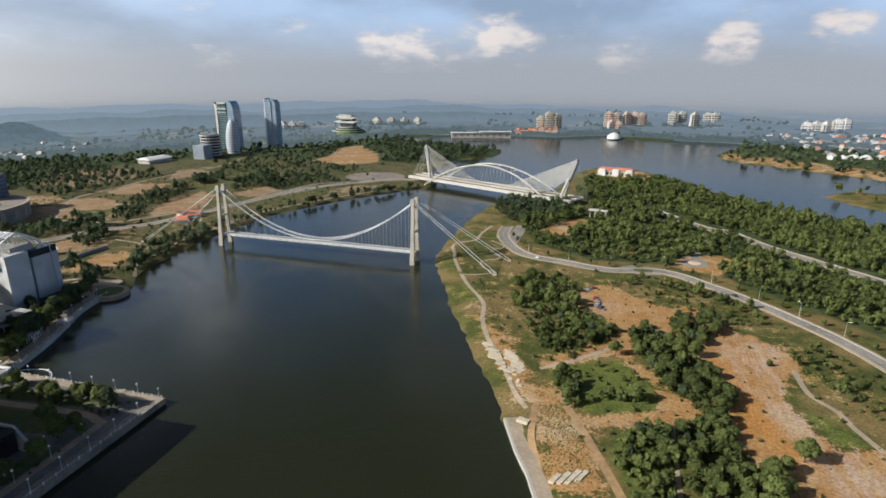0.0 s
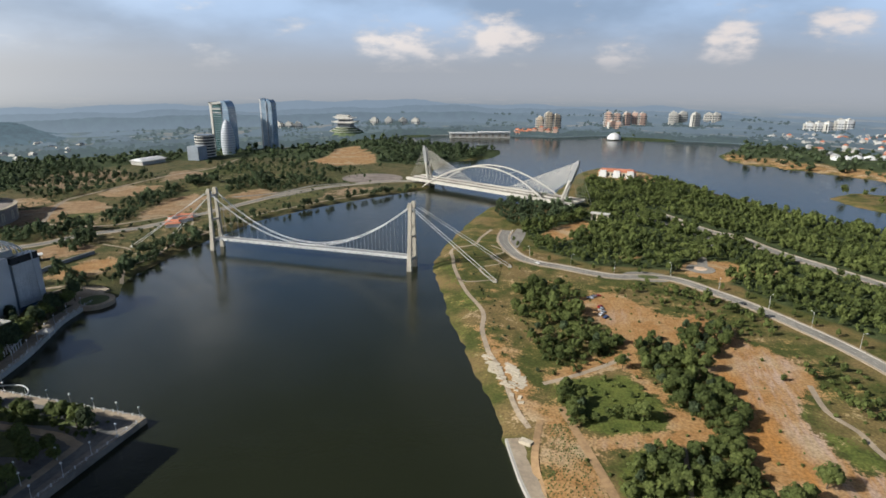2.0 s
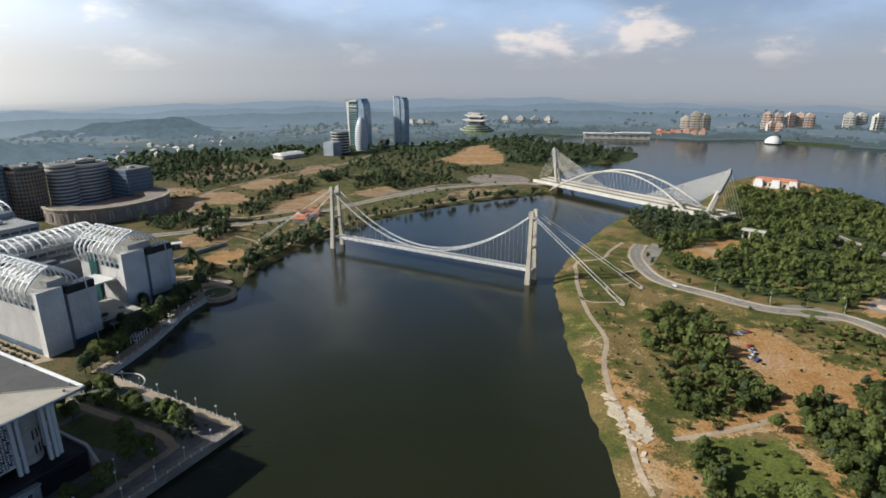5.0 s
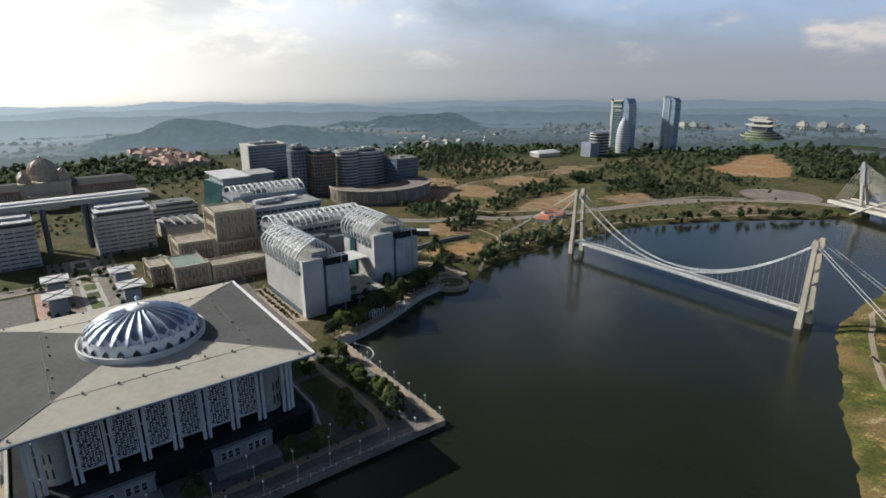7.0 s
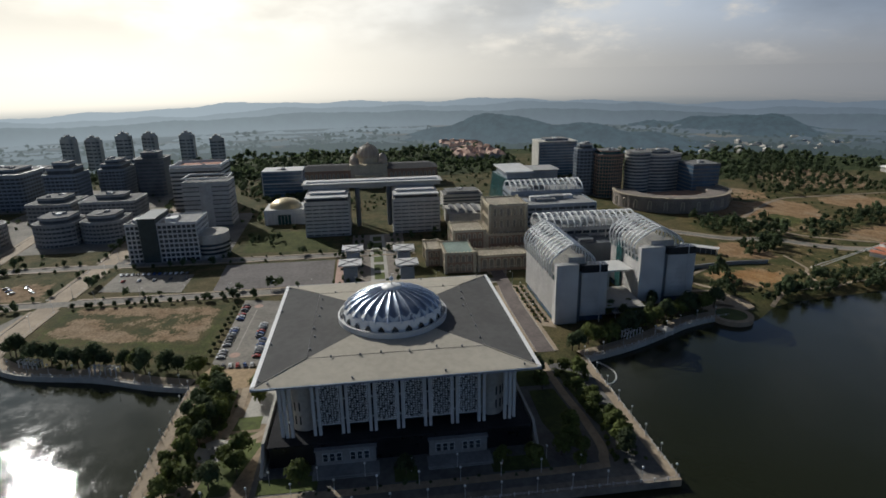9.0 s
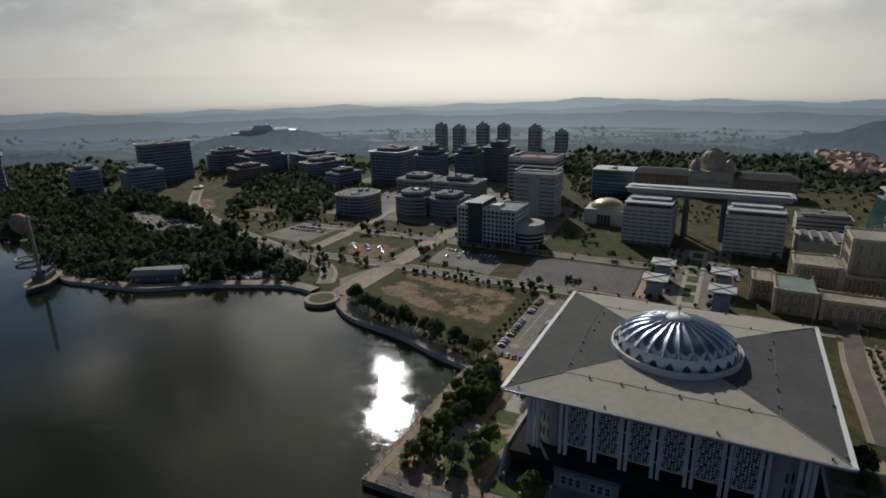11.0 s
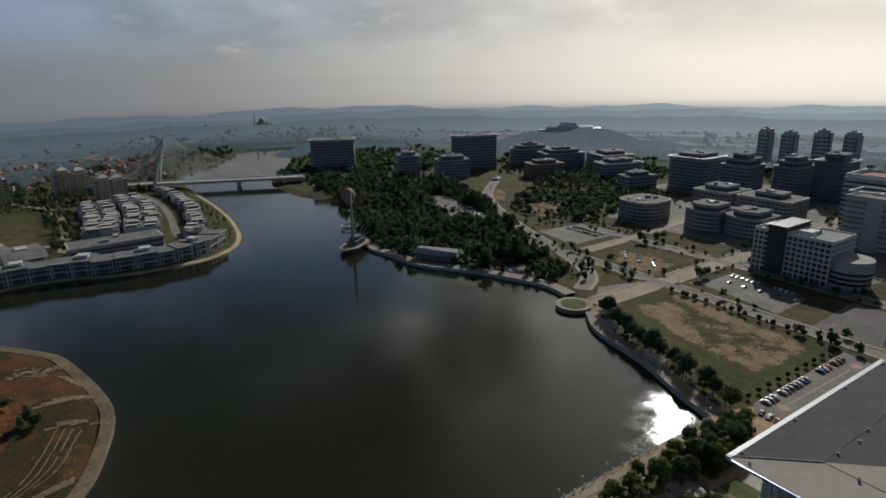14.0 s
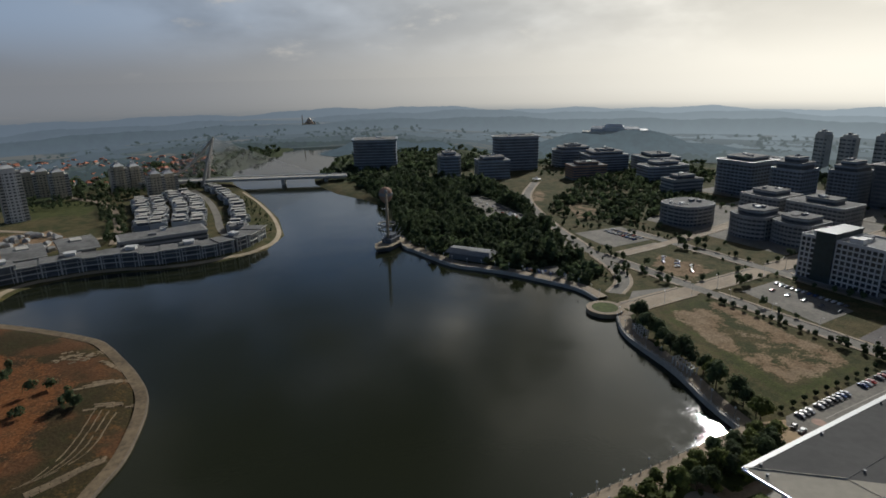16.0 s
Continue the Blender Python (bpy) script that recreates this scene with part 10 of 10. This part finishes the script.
scrub = [v for v in scrub if math.sin(v[0] * 0.035 + 1.0) + math.sin(v[1] * 0.031) + 0.8 * math.sin((v[0] + v[1]) * 0.06) > -0.1]
wood("bank_scrub", "low scrub and hedges over the north bank", clear(scrub, 5.0, BARE_LAND), 33, LEAFDARK, 0.2, 0.55, (6, 7, 8, 9))
# far woods
far = []
for k, (count, gap) in enumerate(((1500, 9.0), (1500, 9.0), (1000, 9.5), (400, 10.0), (330, 9.0), (900, 9.0), (1700, 9.0), (420, 9.0))):
    far += within(FAR_WOODS[k], count, gap, 60 + k)
far += within([(212, 1150), (222, 1060), (385, 920), (700, 800), (900, 1100), (500, 1400), (290, 1350)], 460, 13, 62)
far += within([(140, -520), (40, -430), (60, -390), (300, -380), (500, -500)], 160, 10, 66) + within([(300, 200), (300, 500), (900, 240), (900, -300), (300, -300), (120, -150)], 700, 12, 67)


def before_plain(x, y):
    a, r = math.degrees(math.atan2(MID.x - x, y - MID.y)) % 360, math.hypot(x - MID.x, y - MID.y)
    return r < plain_edge(a) + 8


far = [q for q in far if before_plain(*q)]
rsg = np.random.RandomState(55)
groves = []
for n_ in range(5200):
    a_ = rsg.uniform(-28, 195)
    r_ = float(plain_edge(a_)) + 4 + 330 * rsg.rand() ** 1.7
    x_, y_ = MID.x - math.sin(radians(a_)) * r_, MID.y + math.cos(radians(a_)) * r_
    if math.sin(x_ * 0.021 + 0.7) + math.sin(y_ * 0.024) + math.sin((x_ - y_) * 0.043) > -0.55:
        groves.append((x_, y_))
for x_, y_ in FAR_FEET:
    groves += [(x_ + rsg.uniform(12, 24) * math.cos(0.21 * n_), y_ + rsg.uniform(12, 24) * math.sin(0.21 * n_)) for n_ in range(30)]
# groves glow with the same painted haze as the belts
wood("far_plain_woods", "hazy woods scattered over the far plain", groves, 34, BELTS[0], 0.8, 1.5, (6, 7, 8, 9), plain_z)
wood("far_woods", "far woods and tree belts round the lake", clear(far, 9.0, BARE_LAND), 11, LEAFDARK, 1.0, 1.9, (6, 7, 8, 9))
wood("garden_shrubs", "dense shrubs and small trees in the mosque garden", [(x, y) for x, y in within([(-252, 166), (-252, 181), (-176, 181), (-176, 168), (-200, 172)], 46, 3.4, 80, dry=3)] + within([(-250, 12), (-250, 29), (-176, 27), (-176, 12)], 40, 4.2, 81, dry=3) + within([(-262, -16), (-290, -96), (-300, -96), (-272, -6)], 30, 4.5, 82, dry=6) + within([(-262, 196), (-292, 268), (-302, 270), (-296, 214), (-268, 196)], 36, 3.8, 83, dry=6), 12, LEAF, 0.3, 0.62, (0, 2, 4))


# ---------------------------------------------------------------- small things
def car_master(paint, label):
    q = thing("car", label, "car", (0, 0, -300), group="parked cars")
    g = Geo()
    prof = [(-2.1, 0.45), (-2.15, 0.8), (-1.2, 0.92), (-0.6, 1.42), (0.9, 1.45), (1.6, 0.98), (2.1, 0.9), (2.15, 0.45)]
    for s in (-1, 1):
        g.v += [(x, s * (0.82 if z < 1 else 0.68), z) for x, z in prof]
    n = len(prof)
    g.f = [tuple(range(n - 1, -1, -1)), tuple(range(n, 2 * n))] + [(i, (i + 1) % n, n + (i + 1) % n, n + i) for i in range(n)]
    part("body", g, paint, q)
    for s in (-1, 1):
        part("side_window", Geo().face((-1.05, s * 0.81, 0.97), (1.4, s * 0.81, 1.0), (0.85, s * 0.70, 1.38), (-0.55, s * 0.70, 1.36)), GLASSDARK, q)
    part("windscreen", Geo().face((-1.22, -0.66, 0.96), (-1.22, 0.66, 0.96), (-0.66, 0.6, 1.40), (-0.66, -0.6, 1.40)), GLASSDARK, q)
    w = Geo().lathe([(0.05, -0.1), (0.31, -0.1), (0.31, 0.1), (0.05, 0.1)], 10).mesh("wheel", TYRE)
    for x in (-1.35, 1.35):
        for y in (-0.8, 0.8):
            part("wheel", w, None, q, m=pose(x, y, 0.31, 90))
    return q


names = ("white", "silver", "black", "red", "blue", "dark grey")
masters = [car_master(p_, "parked " + n_ + " car on a car park") for p_, n_ in zip(CARPAINT, names)]
used = [False] * 6
rs = np.random.RandomState(77)


def park(x, y, a, z):
    k = int(rs.choice([0, 0, 1, 1, 2, 2, 5, 3, 4]))
    m_ = pose(x, y, z, 0, 0, a + rs.uniform(-4, 4))
    if not used[k]:
        masters[k].matrix_basis, used[k] = m_, True
    else:
        copy_thing(masters[k], m_)


for k in range(6):
    masters[k].matrix_basis, used[k] = pose(-318 + 3.1 * k, 26.5, 2.62, 0, 0, 90), True
for i in range(22):
    if rs.rand() < 0.8:
        park(-350 + i * 3.3, 11.8, 90, 2.62)
for i in range(8):
    if rs.rand() < 0.8:
        park(-298 + i * 3.1, 29.0, 90, 2.62)
for i in range(5):
    park(-271.5 + 0.2 * i, 15 + 3.4 * i, 10, 2.62)
for i in range(13):
    park(-419 + 0.25 * i, -86 + i * 3.7, 0, 2.60)
    if i % 3 == 0:
        park(-405, -80 + i * 3.4, 0, 2.60)
for i in range(18):
    park(-430 + (i // 9) * 8, -245 + (i % 9) * 4.2, 0, 2.60)
for i in range(26):
    park(-300 - 0.72 * i + 4 * (i % 2), -197 + 1.2 * i, 60, 2.60)
for i in range(16):
    park(-386 - (i % 2) * 9, -330 - 6.2 * i, 75, 2.60)
for i in range(9):
    park(-404 + (i % 3) * 5, -165 + i * 4.2, 30 * i, PLAIN)
for x, y, a in ((8, 374, 20), (10.5, 376, 30), (6, 371, 10), (13, 354, 60), (14, 350, 62), (13, 346, 60), (15.5, 343, 58), (12, 358, 64)):
    park(x, y, a, PLAIN)
for i in range(7):
    v = smooth_line(E1, 5.0)[10 + 9 * i]
    if i in (1, 4):
        park(v.x - 2, v.y - 1, -45, PLAIN + 0.12)


def lamp_master(name, label, h, arms, group):
    q = thing(name, label, "lamp", (0, 0, -320), group=group)
    g = Geo().tube([(0, 0, -0.3), (0, 0, h)], [0.11, 0.06], 6)
    part("post", g, STEELWHITE, q)
    if arms == 0:
        part("globe", Geo().lathe([(0.05, h - 0.1), (0.34, h + 0.1), (0.42, h + 0.4), (0.3, h + 0.7), (0.03, h + 0.82)], 10), LAMPHEAD, q, "white globe", soft=True)
    else:
        part("arm", Geo().tube([(0, 0, h - 0.2), (1.6, 0, h + 0.5)], 0.05, 5), STEELWHITE, q)
        part("lamp_head", Geo().box(1.3, 2.2, -0.16, 0.16, h + 0.42, h + 0.56), LAMPHEAD, q)
    return q


ql = lamp_master("quay_lamp", "white globe lamp on a slim post by the quay", 5.0, 0, "quay lamps")
spots_l = [(x, 5.6, 2.66) for x in range(-250, -166, 12)] + [(-166.8, y, 2.66) for y in range(6, 187, 12)] + [(x, 186.4, 2.66) for x in range(-178, -252, -12)] + [(-176, y, 2.6) for y in range(30, 170, 14)]
spots_l += [(x, y, 2.6) for x in (-183,) for y in range(50, 150, 16)] + [(-212 + i * 12, 13.2, 2.66) for i in range(4)]
for line in (qs, qn, qw):
    spots_l += [(v.x, v.y, 2.66) for v in offset_line(line, 1.2)[::2]]
ql.matrix_basis = pose(*spots_l[0])
for s_ in spots_l[1:]:
    copy_thing(ql, pose(*s_))
st = lamp_master("street_lamp", "grey street lamp with one arm beside the road", 9.0, 1, "street lamps")
ls = [(v.x, v.y) for v in offset_line(smooth_line(E1, 26.0), 5.6)][1:]
ls += [(x, -99.5) for x in range(-330, -480, -24)] + [(-363.5, y) for y in range(-80, 160, 26)] + [(-300 - 18 * i, 176) for i in range(5)]
st.matrix_basis = pose(ls[0][0], ls[0][1], PLAIN)
for x, y in ls[1:]:
    copy_thing(st, pose(x, y, PLAIN, 0, 0, rs.uniform(0, 360)))


# quay parapets: posts with rails
def parapet(line, label, z, gap=2.4):
    q = thing("quay_railing", label, "railing")
    post = Geo().box(-0.14, 0.14, -0.14, 0.14, 0, 1.15).box(-0.2, 0.2, -0.2, 0.2, 1.15, 1.3).mesh("post", WHITE)
    L = sum((b - a).length for a, b in zip(line, line[1:]))
    n = int(L / gap)
    pts = [(v.x, v.y, z) for v in line]
    for hz in (0.55, 1.0):
        part("rail", Geo().tube([(x, y, zz + hz) for x, y, zz in pts], 0.06, 4), WHITE, q)
    acc, want, i = 0.0, 0.0, 0
    for a, b in zip(line, line[1:]):
        s = (b - a).length
        while want <= acc + s:
            u = (want - acc) / s
            v = a.lerp(b, u)
            part("post", post, None, q, m=pose(v.x, v.y, z))
            want += gap
        acc += s


def line_of(*pts):
    return [Vector((*q, 0)) for q in pts]


parapet(line_of((-252, 4.9), (-166, 4.9), (-166, 187), (-252, 187)), "white post and rail parapet round the mosque quay", 2.66, 4.8)
parapet(qs, "white post and rail parapet on the south quay", 2.68, 4.8)
parapet(qn, "white post and rail parapet on the north quay", 2.68, 4.8)


def pergola(x, y, a, n):
    q = thing("pergola", "white waterside pergola with beams over the promenade", "pergola", (x, y, 2.68), a, group="quay pergolas")
    for i in range(n):
        for s in (-1.6, 1.6):
            part("post", Geo().box(i * 2.6 - 0.22, i * 2.6 + 0.22, s - 0.22, s + 0.22, -0.3, 3.2), WHITE, q)
        part("beam", Geo().box(i * 2.6 - 0.14, i * 2.6 + 0.14, -2.4, 2.4, 3.4, 3.75), WHITE, q)
    for s in (-1.6, 1.6):
        part("plate", Geo().box(-0.8, (n - 1) * 2.6 + 0.8, s - 0.15, s + 0.15, 3.2, 3.4), WHITE, q)


pergola(-272, -32, -103, 6)
pergola(-284, -72, -110, 5)
pergola(-270, 214, 118, 5)
# small deck pavilion on the north quay
q = thing("deck_pavilion", "small white roofed landing stage on the quay", "pavilion", (-271, 236, 2.68), 27)
part("roof", Geo().prism([(-3.5, -3.5), (3.5, -3.5), (3.5, 3.5), (-3.5, 3.5)], 3.0, 4.4, top=[(-1, -1), (1, -1), (1, 1), (-1, 1)]), PALE, q)
for s in (-3, 3):
    for e in (-3, 3):
        part("post", Geo().tube([(s, e, -0.3), (s, e, 3.0)], 0.15, 6), WHITE, q)
# fountain basin in the garden
q = thing("fountain", "round stone fountain basin in the mosque garden", "fountain", (-205, 27, 2.74))
part("basin", Geo().lathe([(2.6, -0.3), (2.6, 0.5), (2.2, 0.5), (2.2, 0.1), (0.1, 0.1)], 24), PALE, q)
part("bowl", Geo().lathe([(0.3, 0), (0.3, 1.0), (1.1, 1.4), (1.0, 1.5), (0.1, 1.3)], 16), GREY, q, soft=True)
# site huts on the north bank and far sheds
for x_, y_, a_ in ((-606, 450, 20), (-614, 466, 20), (-365, 449, 30), (-372, 458, 10), (-368, 470, 50), (-376, 482, 20), (-383, 474, 80)):
    q = thing("site_hut", "low white site hut with red-brown roof", "shed", (x_, y_, PLAIN), a_, group="site huts")
    part("body", Geo().box(-6, 6, -3, 3, -0.3, 3.0), WHITE, q)
    part("roof", Geo().prism([(-6.5, -3.5), (6.5, -3.5), (6.5, 3.5), (-6.5, 3.5)], 3.0, 4.4, top=[(-6.5, -0.1), (6.5, -0.1), (6.5, 0.1), (-6.5, 0.1)]), TERRA, q)
q = thing("white_hall", "long white curved-roof hall far on the north bank", "building", (-664, 762, PLAIN), 82)
part("body", Geo().box(-21, 21, -12, 12, -0.5, 6), PALE, q)
part("roof", Geo().prism([(-23, -14), (23, -14), (23, 14), (-23, 14)], 6, 9, top=[(-20, -5), (20, -5), (20, 5), (-20, 5)]), WHITE, q)
# rooftop tanks and masts on the trellis blocks stay with their roofs; cooling units on the low wings
q = thing("roof_cooler_array", "rows of pale roof coolers on a low flat building", "cooling units", (-520, 172, PLAIN))
part("building", Geo().box(-18, 18, -16, 16, -0.4, 12).box(-18.5, 18.5, -16.5, 16.5, 12, 12.8), PALE, q)
for i in range(6):
    for j in range(4):
        part("cooler", Geo().box(-15 + i * 5.4, -11.5 + i * 5.4, -13 + j * 7, -9 + j * 7, 12.8, 14.6), GREY, q)
